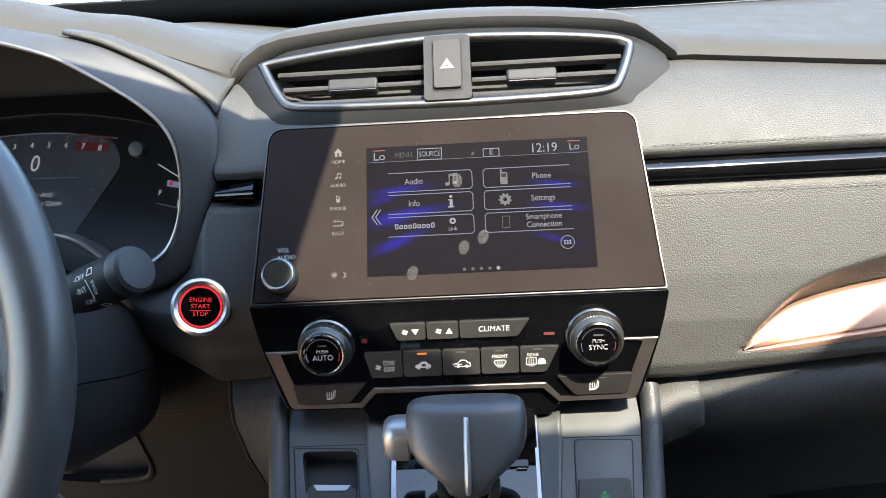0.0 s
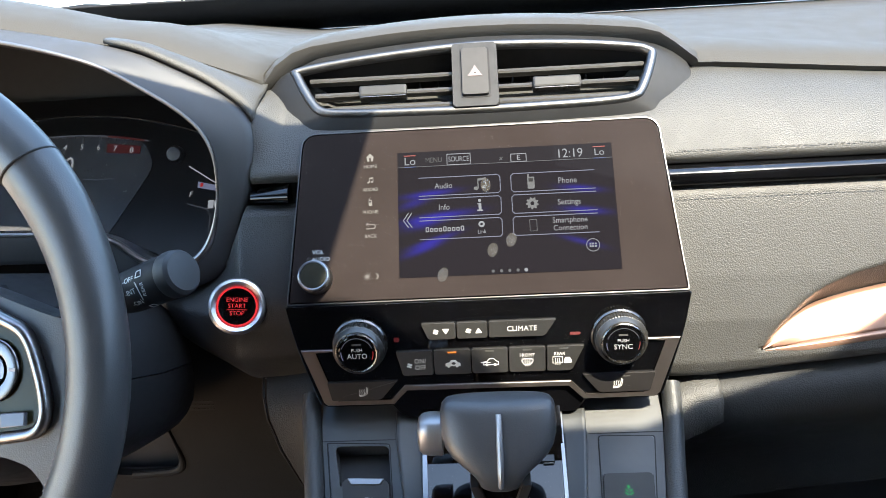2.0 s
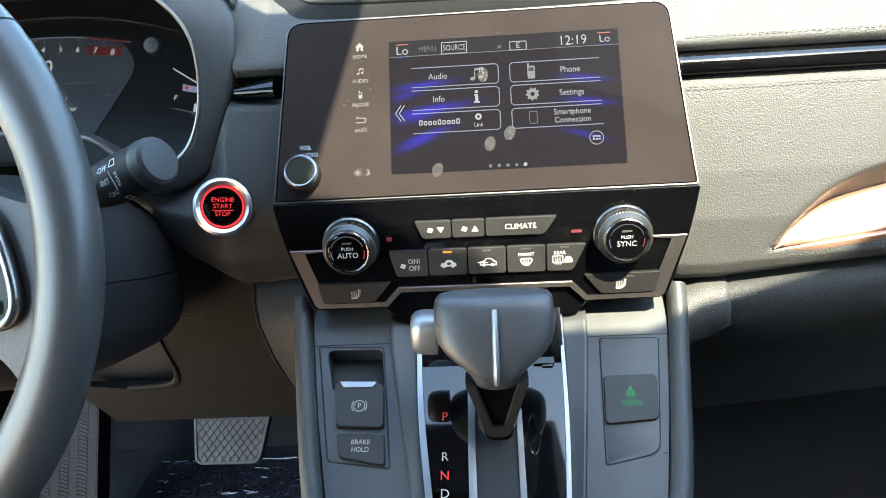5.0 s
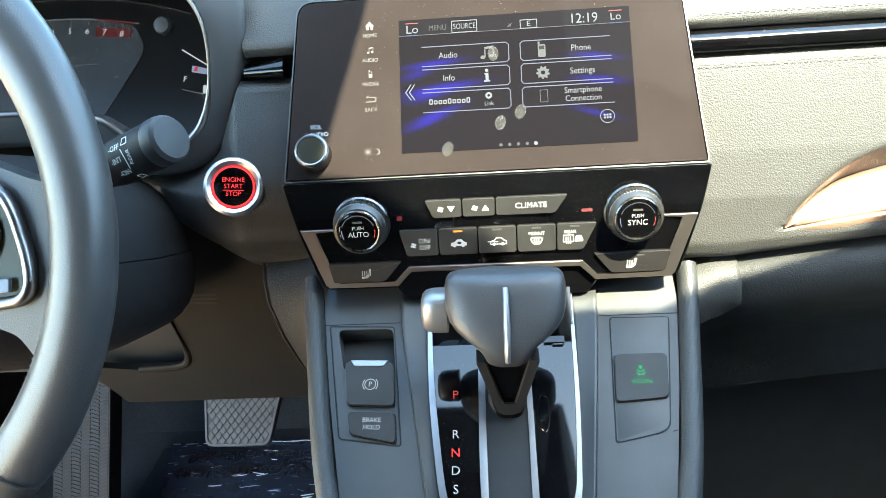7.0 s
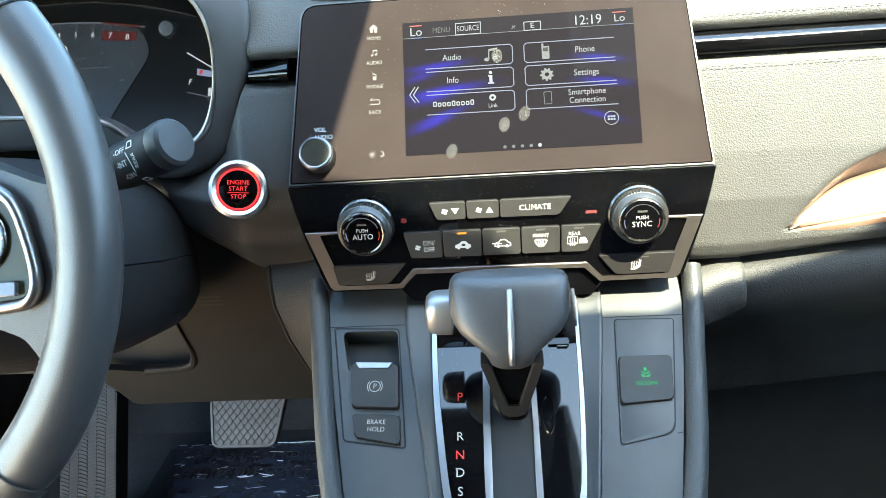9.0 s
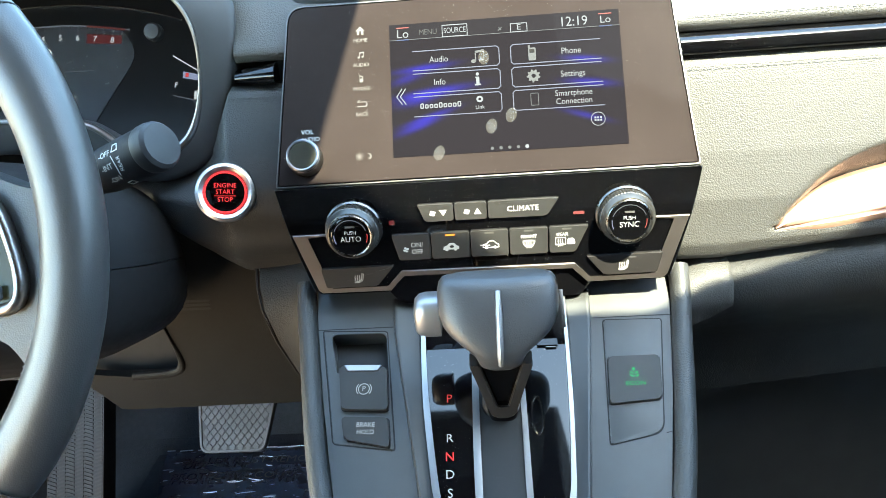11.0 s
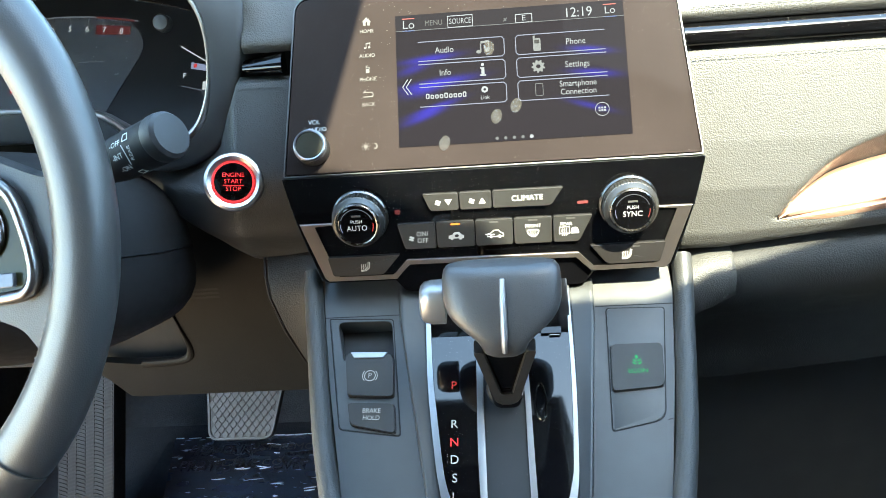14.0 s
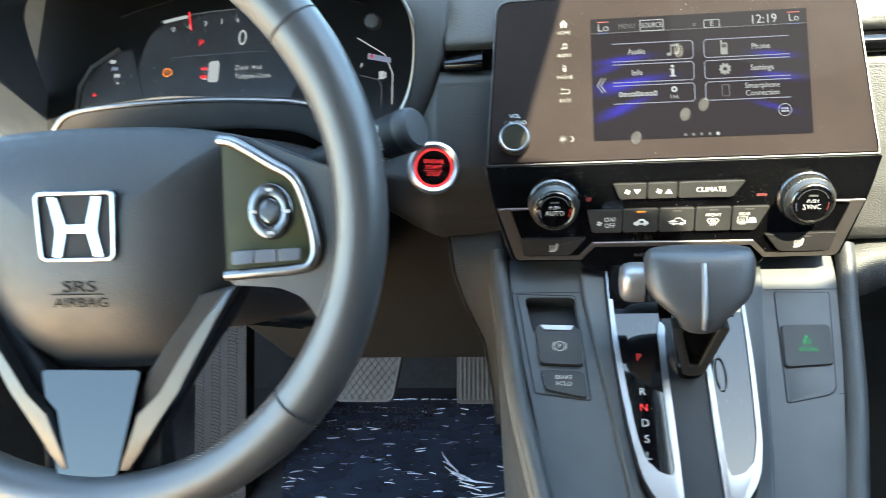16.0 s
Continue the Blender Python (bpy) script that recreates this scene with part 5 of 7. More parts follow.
for sx in (-0.0880, 0.0885):
    line([(sx + 0.0027, 0.0106), (sx + 0.0021, 0.0066), (sx + 0.0002, 0.0050), (sx - 0.0028, 0.0046)], 0.0005, FB, WHITE_PRINT, seat_keys[0 if sx < 0 else 1], HB, "icon")
    line([(sx + 0.0036, 0.0104), (sx + 0.0029, 0.0060), (sx + 0.0006, 0.0042), (sx - 0.0026, 0.0040)], 0.0004, FB, WHITE_PRINT, seat_keys[0 if sx < 0 else 1], HB, "icon")
    for k in range(3):
        line([(sx - 0.0026 + k * 0.0015, 0.0056), (sx - 0.0021 + k * 0.0015, 0.0068), (sx - 0.0025 + k * 0.0015, 0.0080), (sx - 0.0020 + k * 0.0015, 0.0092)], 0.0004, FB, WHITE_PRINT, seat_keys[0 if sx < 0 else 1], HB, "icon")
# small red spots with a faint emission of their own
for x, w, h in ((-0.062, 0.0018, 0.0016), (0.060, 0.0036, 0.0010)):
    decal(rounded(rect(x - w, 0.0448 - h, x + w, 0.0448 + h), 0.0007), FB, DIM_RED if x > 0 else FAINT_RED, clim, 0.0002, "red_glow_spot")

lamp_bar = part("lamp_bar", prism(rounded([(-0.0600, 0.0078), (-0.0700, -0.0040), (-0.0610, -0.0150), (0.0610, -0.0150), (0.0690, -0.0040), (0.0590, 0.0074)], 0.003, 3), -0.010, -0.0022, 0.0008), PIANO_CLEAN, clim, "gloss black bar with a warning lamp", FB)
text("PASSENGER AIRBAG", -0.0112, -0.0020, 0.0024, FB, FAINT_PRINT, lamp_bar, -0.0022, wide=1.05)
text("OFF", 0.0152, -0.0018, 0.0026, FB, RED_GLOW, lamp_bar, -0.0022, wide=1.1)
line(ellipse(0.0222, -0.0012, 0.0014, n=12), 0.0004, FB, RED_GLOW, lamp_bar, -0.0022, "lamp_mark", True)
line([(0.0196, -0.0034), (0.0250, -0.0020)], 0.0005, FB, RED_GLOW, lamp_bar, -0.0022, "lamp_mark")
for sx, words in ((-0.0872, ("PUSH", "AUTO")), (0.0895, ("PUSH", "SYNC"))):
    FKN = FB @ pose(sx, 0.0425, 0)
    knob = thing("temperature_knob", FKN.translation, "round black temperature knob with bright rings marked " + " ".join(words), "knob", "temperature knobs")
    part("base_ring", lathe([(0.0190, -0.0002), (0.0190, 0.0018), (0.0180, 0.0030), (0.0168, 0.0030)], 64), KNOB_RING, knob, "bright base ring", FKN)
    part("grip", knurl(0.0176, 0.0028, 0.0110, 110, 0.00035), KNOB_GRIP, knob, "knurled grip", FKN, 20)
    part("shoulder", lathe([(0.0170, 0.0108), (0.0165, 0.0122), (0.0150, 0.0146), (0.0138, 0.0150)], 64), KNOB_GRIP, knob, "dark sloping shoulder", FKN)
    part("ring", lathe([(0.0144, 0.0140), (0.0143, 0.0154), (0.0136, 0.0160), (0.0128, 0.0157), (0.0126, 0.0145)], 64), KNOB_RING, knob, "bright ring", FKN)
    cap = part("cap", lathe([(0.0130, 0.0140), (0.0128, 0.0153), (0.0120, 0.0156), (0.003, 0.0156)], 48), PIANO_CLEAN, knob, "gloss black cap", FKN)
    H = 0.0157
    text(words[0], 0, 0.0022, 0.0024, FKN, BACKLIT, cap, H, wide=0.95)
    text(words[1], 0, -0.0022, 0.0036, FKN, BACKLIT, cap, H, wide=0.95)
    decal(rect(-0.0030, 0.0056, 0.0030, 0.0068), FKN, FAINT_PRINT, cap, H, "indicator")
    line(arc(0, 0, 0.0108, 20, 160, 18), 0.0005, FKN, SCREEN_GREY, cap, H, "dial_line")
    line(arc(0, 0, 0.0108, -25, 5, 8), 0.0005, FKN, DIM_RED, cap, H, "dial_line")
    line(arc(0, 0, 0.0108, 175, 205, 8), 0.0005, FKN, SCREEN_LINE, cap, H, "dial_line")

# ---- centre air vents ----
vents = thing("centre_air_vents", (0, 0.53, 0.785), "pair of black slatted air vents in one satin chrome frame", "air vent")
v_out = spline([(-0.1385, 0.0465), (-0.120, 0.0515), (-0.07, 0.0585), (0, 0.0640), (0.07, 0.0610), (0.116, 0.0553), (0.1300, 0.0508), (0.1350, 0.0425), (0.1242, 0.0130), (0.1145, 0.0038), (0.09, 0.0008), (0.04, -0.0004), (0, -0.0006), (-0.05, 0.0002), (-0.09, 0.0014), (-0.114, 0.0042), (-0.125, 0.0145), (-0.1375, 0.0390)], 5, True)
v_out = [(p.x, p.y) for p in v_out]
SLAT = mat("vent_slat_plastic", (0.026, 0.0245, 0.023), 0.5, spec=0.35)
if area(v_out) < 0:
    v_out = v_out[::-1]
part("frame", sweep([(x, y, 0.0) for x, y in inset(v_out, 0.0036)], 0.0037, 0.0038, closed=True, seg=14), VENT_METAL, vents, "satin chrome frame", FV, 60)
wall_rows = [[(x, y, h) for x, y in inset(v_out, 0.0045)] for h in (0.0, -0.045)]
part("duct", sheet(wall_rows, True), DARK_PLASTIC, vents, "dark duct", FV)
part("duct_back", prism(inset(v_out, 0.003), -0.047, -0.045), DARK_PLASTIC, vents, "dark duct end", FV)
s_out = spline([(-0.1640, 0.0335), (-0.150, 0.0555), (-0.10, 0.0670), (0.0, 0.0760), (0.10, 0.0690), (0.150, 0.0560), (0.1630, 0.0345), (0.1530, 0.0185), (0.137, 0.0055), (0.115, -0.0050), (0, -0.0075), (-0.11, -0.0062), (-0.130, 0.0010), (-0.150, 0.0160)], 8, True)
s_out = [(p.x, p.y) for p in s_out][::-1]
if area(s_out) < 0:
    s_out = s_out[::-1]


def nearest_loop(loop, ref):
    """loop resampled so that each point lies at the same angle as in ref."""
    out = []
    for (x, y) in ref:
        a = math.atan2((y - 0.032) * 3.2, x)
        best = None
        for (p, q), (r, t) in zip(loop, loop[1:] + loop[:1]):
            a0, a1 = math.atan2((q - 0.032) * 3.2, p), math.atan2((t - 0.032) * 3.2, r)
            d = (a1 - a0 + math.pi) % (2 * math.pi) - math.pi
            e = (a - a0 + math.pi) % (2 * math.pi) - math.pi
            if d > 1e-9 and -1e-9 <= e <= d + 1e-9:
                f = e / d
                best = (p + (r - p) * f, q + (t - q) * f)
                break
        out.append(best or loop[0])
    return out


inner_loop = nearest_loop(inset(v_out, 0.001), s_out)
srows = []
for f, h in ((1.0, -0.03), (1.0, -0.008), (0.93, -0.005), (0.4, -0.001), (0.0, 0.0015), (0.0, -0.01)):
    srows.append([(b[0] + (a[0] - b[0]) * f, b[1] + (a[1] - b[1]) * f, h - (0.010 if a[0] < 0 else 0.006) * max(0, (abs(a[0]) - 0.13) / 0.03) * f) for a, b in zip(s_out, inner_loop)])
part("surround", sheet(srows, True), VENT_GREY, vents, "dark grey faceted surround", FV, 30)
for sgn in (-1, 1):
    for k, s in enumerate((0.0395, 0.0260, 0.0130)):
        end = (0.1255, 0.1205, 0.1145)[k] * sgn
        sl = [(-0.0064, 0.0), (-0.0058, 0.0020), (0.0, 0.0023), (0.0052, 0.0016), (0.006, 0.0), (0.0, -0.0018), (-0.0056, -0.0016)]
        rowsl = []
        for x in (0.0175 * sgn, end):
            rowsl.append([(x, s + v + 0.25 * u, -0.009 - u * 1.0) for u, v in sl])
        part("slat", loft(rowsl), SLAT, vents, "", FV)
    for k in range(7):
        x = sgn * (0.03 + 0.0145 * k)
        part("vane", prism(rect(x - 0.0006, 0.006, x + 0.0006, 0.056), -0.0445, -0.036), DARK_PLASTIC, vents, "dark upright vane", FV)
for x0, x1 in ((-0.0872, -0.0512), (0.0424, 0.0780)):
    tab = part("tab", box(x0, 0.0205, -0.010, x1, 0.0300, 0.0002, 0.0016), BUTTON, vents, "grey slider tab", FV)
    part("tab_edge", box(x0 + 0.001, 0.0196, -0.004, x1 - 0.001, 0.0207, -0.0006, 0.0003), KNOB_RING, tab, "bright tab edge", FV)
part("hazard_housing", prism(rounded(rect(-0.0168, 0.0030, 0.0168, 0.0590), 0.002), -0.02, 0.0055, 0.0012), VENT_GREY, vents, "grey centre housing", FV)
part("gap", prism(rounded(rect(-0.0110, 0.0102, 0.0110, 0.0540), 0.002), 0.0055, 0.0058), DARK_PLASTIC, vents, "dark gap", FV)
hazard = thing("hazard_button", (FV @ Vector((0, 0.03, 0.006))), "grey hazard warning button with a red-edged triangle", "button")
key = part("key", prism(rounded(rect(-0.0096, 0.0116, 0.0096, 0.0526), 0.0016), 0.0056, 0.0080, 0.0008), mat("hazard_key", (0.016, 0.0148, 0.0138), 0.55, spec=0.3), hazard, "", FV)
tri = [(-0.0055, 0.0272), (0.0055, 0.0272), (0.0, 0.0368)]
part("triangle", ring(tri, inset(tri, 0.0009), 0.0080, 0.0083), glow("red_print", (0.9, 0.1, 0.05), 0.02, 0.1), key, "red triangle edge", FV)
part("triangle_fill", prism(inset(tri, 0.001), 0.0080, 0.0082), TRIANGLE, key, "pale triangle", FV)
decal(rect(-0.0007, 0.0292, 0.0007, 0.0304), FV, BLACK_PRINT, key, 0.0083, "mark")

# ---- start button ----
FS = plane_frame((-0.178, 0.4715, 0.664), (0.06, 0.36, 0.93), (0.985, 0.16, -0.12))
start = thing("start_button", FS.translation, "engine start button, lit red ring, satin silver collar", "button")
part("collar", lathe([(0.0205, -0.012), (0.0205, 0.0008), (0.0198, 0.0024), (0.0178, 0.0032), (0.0150, 0.0014), (0.0148, -0.002)], 64), COLLAR, start, "satin silver collar", FS)
cap = part("cap", lathe([(0.0148, -0.002), (0.0146, 0.0010), (0.0138, 0.0018), (0.004, 0.0020)], 48), PIANO_CLEAN, start, "black cap", FS)
part("lit_ring", ring(ellipse(0, 0, 0.0146, n=48), ellipse(0, 0, 0.0131, n=48), 0.0016, 0.0022, 0.0003, 1), RED_GLOW, cap, "lit red ring", FS)
for w, y in (("ENGINE", 0.0047), ("START", 0.0003), ("STOP", -0.0050)):
    text(w, 0, y, 0.0031, FS, RED_GLOW, cap, 0.0020, wide=0.98)
decal(rect(-0.0072, -0.0026, 0.0072, -0.0022), FS, RED_GLOW, cap, 0.0020, "line")

# ---- centre console ----
con = thing("centre_console", (0, 0.40, 0.1), "satin grey centre console with grained leather edges", "console")
def pocketed_flat():
    """The driver's side flat, left open where the finger recess goes through."""
    bm = bmesh.new()
    for piece in ([(-0.064, 0.118), (-0.1225, 0.118), (-0.1215, 0.100), (-0.1193, 0.084), (-0.0653, 0.084)], [(-0.1193, 0.084), (-0.1153, 0.055), (-0.1046, 0.055), (-0.1105, 0.084)],
                  [(-0.0722, 0.084), (-0.0697, 0.055), (-0.0616, 0.055), (-0.0655, 0.080), (-0.0653, 0.084)],
                  [(-0.1153, 0.055), (-0.1125, 0.035), (-0.0985, -0.044), (-0.083, -0.14), (-0.030, -0.14), (-0.0465, -0.042), (-0.0616, 0.055)]):
        prism(piece, -0.02, 0.0, into=bm)
    return bm


POCKET = rounded([(-0.1105, 0.0840), (-0.0722, 0.0834), (-0.0697, 0.0545), (-0.1046, 0.0555)], [0.005, 0.005, 0.001, 0.001], 4)
for s in (1, -1):
    cut = 0.0055 if s > 0 else 0.0
    flat = [(s * 0.064, 0.118), (s * 0.1225, 0.118), (s * 0.1215, 0.100), (s * 0.1125, 0.035), (s * 0.0985, -0.044), (s * 0.083, -0.14), (s * 0.030 + cut, -0.14), (s * 0.0465 + cut, -0.042), (s * 0.0655, 0.080)]
    part("side_flat", prism(flat, -0.02, 0.0, 0.0012) if s > 0 else pocketed_flat(), CONSOLE, con, "satin grey flat", FC)
    part("joint", prism([(s * 0.0675, 0.0884), (s * 0.121, 0.0884), (s * 0.121, 0.0878), (s * 0.0675, 0.0878)], 0.0, 0.00015), DARK_PLASTIC, con, "thin dark joint", FC)
    rows = []
    for y in steps(0.20, 0.455, 32):
        sC = (y - 0.366) / 0.8268
        zC = 0.521 + 0.5625 * sC
        zD = min(0.519 + 0.534 / 0.8455 * (y - 0.347), zC - 0.002)
        xr = lerp_table(((0.25, 0.031 + cut), (0.3365, 0.0478 + cut), (0.4351, 0.0668), (0.46, 0.068)), y)
        if s < 0:
            xg = lerp_table(((0.25, 0.020), (0.297, 0.0245), (0.308, 0.031), (0.320, 0.0366), (0.333, 0.0388), (0.347, 0.0414), (0.389, 0.0463), (0.4316, 0.0480)), y)
        else:
            xg = lerp_table(((0.25, 0.022), (0.297, 0.0265), (0.308, 0.0325), (0.320, 0.0394), (0.333, 0.0440), (0.347, 0.0457), (0.389, 0.0486), (0.4316, 0.0500)), y)
        row = []
        for f in steps(0, 1, 7):
            e = f * (2 - f)
            row.append((s * (xr + (xg - xr) * f), y, zC + (zD - zC) * e + 0.0006 * (1 - f)))
        rows.append(row)
    thick(part("inner_slope", sheet(rows), CONSOLE, con, "satin grey slope beside the gate", sharp=60), 0.004, -s)
    path = spline([(s * 0.1300, 0.4640, 0.594), (s * 0.1285, 0.4470, 0.5775), (s * 0.1250, 0.4260, 0.5610), (s * 0.1190, 0.3900, 0.5365), (s * 0.1135, 0.3620, 0.5175), (s * 0.1060, 0.3330, 0.4980), (s * 0.0950, 0.2900, 0.4690), (s * 0.085, 0.2400, 0.4350)], 6)
    part("leather_edge", sweep(path, 0.0068, 0.0085, seg=20), EDGE_LEATHER, con, "rounded grained leather edge", sharp=60)
    side = []
    for k, p in enumerate(path):
        side.append([(p.x + s * 0.0030, p.y + 0.006, p.z - 0.004), (p.x + s * 0.0055, p.y + 0.015, p.z - 0.02), (p.x + s * 0.004, p.y + 0.04, p.z - 0.10), (p.x - s * 0.0, p.y + 0.06, 0.10)])
    thick(part("side_skirt", sheet(side), SMOOTH_LEATHER, con, "dark side skirt", sharp=60), 0.004, -s)
skirt = []
for k, (y, z) in enumerate(((0.51, 0.612), (0.486, 0.598), (0.476, 0.588), (0.470, 0.572), (0.468, 0.545), (0.472, 0.505), (0.480, 0.455), (0.49, 0.40))):
    left = lerp_table(((0.40, -0.139), (0.49, -0.143), (0.515, -0.148), (0.56, -0.166), (0.60, -0.1715)), z)
    skirt.append([(left + (-0.126 - left) * f, y + (0.012 if f == 0 else 0) - 0.010 * f * f, z) for f in (0.0, 0.04, 0.2, 0.4, 0.6, 0.8, 1.0)])
part("corner_joint", sweep([(r[0][0] - 0.0006, r[1][1] + 0.001, r[0][2]) for r in skirt[1:]], 0.0012, seg=6), DARK_PLASTIC, dash, "dark joint beside the corner")
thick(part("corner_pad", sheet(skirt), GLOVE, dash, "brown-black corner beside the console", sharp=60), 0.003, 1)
tagged(part("panel_behind_console", wall_of(-0.125, 0.475, 0.45, 0.125, 0.49, 0.66), DARK_PLASTIC), "dark wall behind the console", "panel", kind="structure")

# right insert and eco switch
rp = rounded([(0.0742, 0.0866), (0.0684, 0.0), (0.1030, 0.0072), (0.1140, 0.0857)], [0.003, 0.003, 0.007, 0.003], 5)
part("insert_gap", prism(rp, 0.0, 0.0002), DARK_PLASTIC, con, "thin dark gap", FC)
part("insert", prism(inset(rp, 0.0009), 0.0, 0.0007, 0.0006, 3), CONSOLE, con, "satin grey insert", FC)
part("joint", prism([(0.104, 0.0076), (0.108, 0.0084), (0.108, 0.0079), (0.104, 0.0070)], 0.0, 0.00015), DARK_PLASTIC, con, "thin dark joint", FC)
eco = thing("eco_switch", (FC @ Vector((0.09, 0.044, 0))), "square black switch with a green leaf mark", "switch")
eo = rounded([(0.0738, 0.0588), (0.0712, 0.0256), (0.1050, 0.0280), (0.1080, 0.0588)], 0.0032, 4)
part("gap", prism(eo, 0.0007, 0.0010), DARK_PLASTIC, eco, "dark gap", FC)
key = part("key", prism(inset(eo, 0.0006), 0.0007, 0.0032, 0.0006), BUTTON, eco, "", FC)
text("ECON", 0.0895, 0.0390, 0.0028, FC, GREEN_GLOW, key, 0.0032, wide=1.15)
for dy, w in ((0.0, 0.0030), (0.0022, 0.0027)):
    for s in (-1, 1):
        leaf = [(0.0, 0.0), (0.35 * w, 0.36 * w), (w, 0.62 * w), (0.72 * w, 0.12 * w), (0.3 * w, -0.08 * w)]
        part("leaf", prism([(0.0895 + s * (x + 0.0002), 0.0436 + dy + y) for x, y in leaf], 0.0032, 0.0034), GREEN_GLOW, key, "", FC)
decal(ellipse(0.0895, 0.0488, 0.0009, 0.0013, n=10), FC, GREEN_GLOW, key, 0.0032, "leaf")

# left insert with the parking brake switches
lp = rounded([(-0.1170, 0.0874), (-0.0712, 0.0854), (-0.0638, 0.0013), (-0.1047, 0.0070)], [0.002, 0.003, 0.003, 0.003], 4)
part("insert_gap", ring(lp, inset(POCKET, -0.0004), 0.0, 0.0002), DARK_PLASTIC, con, "thin dark gap", FC)
part("insert", ring(inset(lp, 0.0009), POCKET, 0.0, 0.0005, 0.0004, 2), CONSOLE, con, "satin grey insert", FC)
well = [[(x, y, h) for x in steps(-0.1125, -0.0685, 6)] for y, h in ((0.0862, -0.0170), (0.0830, -0.0170), (0.0790, -0.0160), (0.0700, -0.0120), (0.0600, -0.0065), (0.0535, -0.0045))]
part("pocket", sheet(well), PLASTIC, con, "dark finger recess", FC, 60)
pb = thing("parking_brake_switch", (FC @ Vector((-0.085, 0.042, 0))), "black parking brake lever switch with a silver lip", "switch")
po = rounded([(-0.1034, 0.0595), (-0.0700, 0.0578), (-0.0684, 0.0268), (-0.1002, 0.0285)], 0.0032, 4)
part("gap", prism([(x, y) for x, y in po], 0.0004, 0.0009), DARK_PLASTIC, pb, "dark gap", FC)
key = part("key", prism(inset(po, 0.0006), 0.0005, 0.0046, 0.0007), BUTTON, pb, "", FC)
part("lip", prism(rounded([(-0.0992, 0.0592), (-0.0738, 0.0582), (-0.0768, 0.0542), (-0.0962, 0.0548)], 0.0006, 2), 0.0046, 0.0056, 0.0003, 1), SATIN, key, "silver lip", FC)
text("P", -0.0852, 0.0420, 0.0034, FC, BACKLIT, key, 0.0046)
line(ellipse(-0.0852, 0.0420, 0.0036, n=24), 0.0005, FC, BACKLIT, key, 0.0046, "mark", True)
line(arc(-0.0852, 0.0420, 0.0049, -40, 40, 8), 0.0005, FC, BACKLIT, key, 0.0046, "mark")
line(arc(-0.0852, 0.0420, 0.0049, 140, 220, 8), 0.0005, FC, BACKLIT, key, 0.0046, "mark")
bh = thing("brake_hold_switch", (FC @ Vector((-0.083, 0.014, 0))), "black brake hold push switch", "switch")
bo = rounded([(-0.1000, 0.0250), (-0.0682, 0.0232), (-0.0668, 0.0026), (-0.0970, 0.0090)], 0.0030, 4)
part("gap", prism(bo, 0.0004, 0.0009), DARK_PLASTIC, bh, "dark gap", FC)
key = part("key", prism(inset(bo, 0.0006), 0.0005, 0.0036, 0.0006), BUTTON, bh, "", FC)
text("BRAKE", -0.0832, 0.0182, 0.0030, FC, BACKLIT, key, 0.0036, wide=0.95, turn=-2)
text("HOLD", -0.0832, 0.0134, 0.0030, FC, BACKLIT, key, 0.0036, wide=0.95, turn=-2)

# ---- shift gate ----
gate = thing("shift_gate", (FD @ Vector((0, 0.03, 0))), "gloss black shift gate in a satin silver frame with gear letters", "shift gate")


def bent(*runs):
    """One outline out of several smooth runs, with a corner where two of them meet."""
    out = []
    for run in runs:
        out += [(p.x, p.y) for p in spline([Vector((x, y)) for x, y in run], 4)]
    return out


# each half: a black plate in a silver frame that widens towards the driver and turns up into the rail beside the slot
left_frame = bent([(-0.0482, 0.130), (-0.0479, 0.104), (-0.0462, 0.050), (-0.0412, 0.000), (-0.0386, -0.0165), (-0.0356, -0.0320), (-0.0300, -0.0460), (-0.0215, -0.0570), (-0.0150, -0.0640)],
                  [(-0.0100, -0.0640), (-0.0100, -0.0300), (-0.0101, 0.0000), (-0.0104, 0.0500), (-0.0088, 0.0735)],
                  [(-0.0112, 0.0760), (-0.0140, 0.0740), (-0.0146, 0.0500), (-0.0148, 0.0000), (-0.0138, -0.0290)],
                  [(-0.0140, -0.0352), (-0.0208, -0.0342), (-0.0288, -0.0290), (-0.0338, -0.0170), (-0.0370, 0.0000), (-0.0424, 0.0508), (-0.0446, 0.0906), (-0.0453, 0.130)])
right_frame = bent([(0.0505, 0.130), (0.0500, 0.100), (0.0486, 0.045), (0.0457, 0.000), (0.0440, -0.0160), (0.0398, -0.0340), (0.0325, -0.0470), (0.0240, -0.0570), (0.0195, -0.0640)],
                   [(0.0157, -0.0640), (0.0157, -0.0300), (0.0156, 0.0000), (0.0158, 0.0500), (0.0150, 0.0750)],
                   [(0.0170, 0.0765), (0.0186, 0.0740), (0.0192, 0.0500), (0.0194, 0.0000), (0.0196, -0.0290)],
                   [(0.0205, -0.0350), (0.0270, -0.0340), (0.0355, -0.0290), (0.0406, -0.0140), (0.0427, 0.0000), (0.0461, 0.0500), (0.0478, 0.1000), (0.0484, 0.130)])
for outline_, nm in ((left_frame, "letter side"), (right_frame, "button side")):
    part("frame", prism(outline_, -0.012, 0.0016, 0.0009, 3), SATIN, gate, "satin silver frame, " + nm, FD)
plate = part("insert", prism([(-0.0455, 0.084), (-0.0445, 0.05), (-0.0392, 0.0), (-0.0362, -0.0165), (-0.0315, -0.031), (-0.0245, -0.0375), (-0.0120, -0.0385), (-0.0120, 0.084)], -0.010, -0.0004), GATE_BLACK, gate, "gloss black insert", FD)
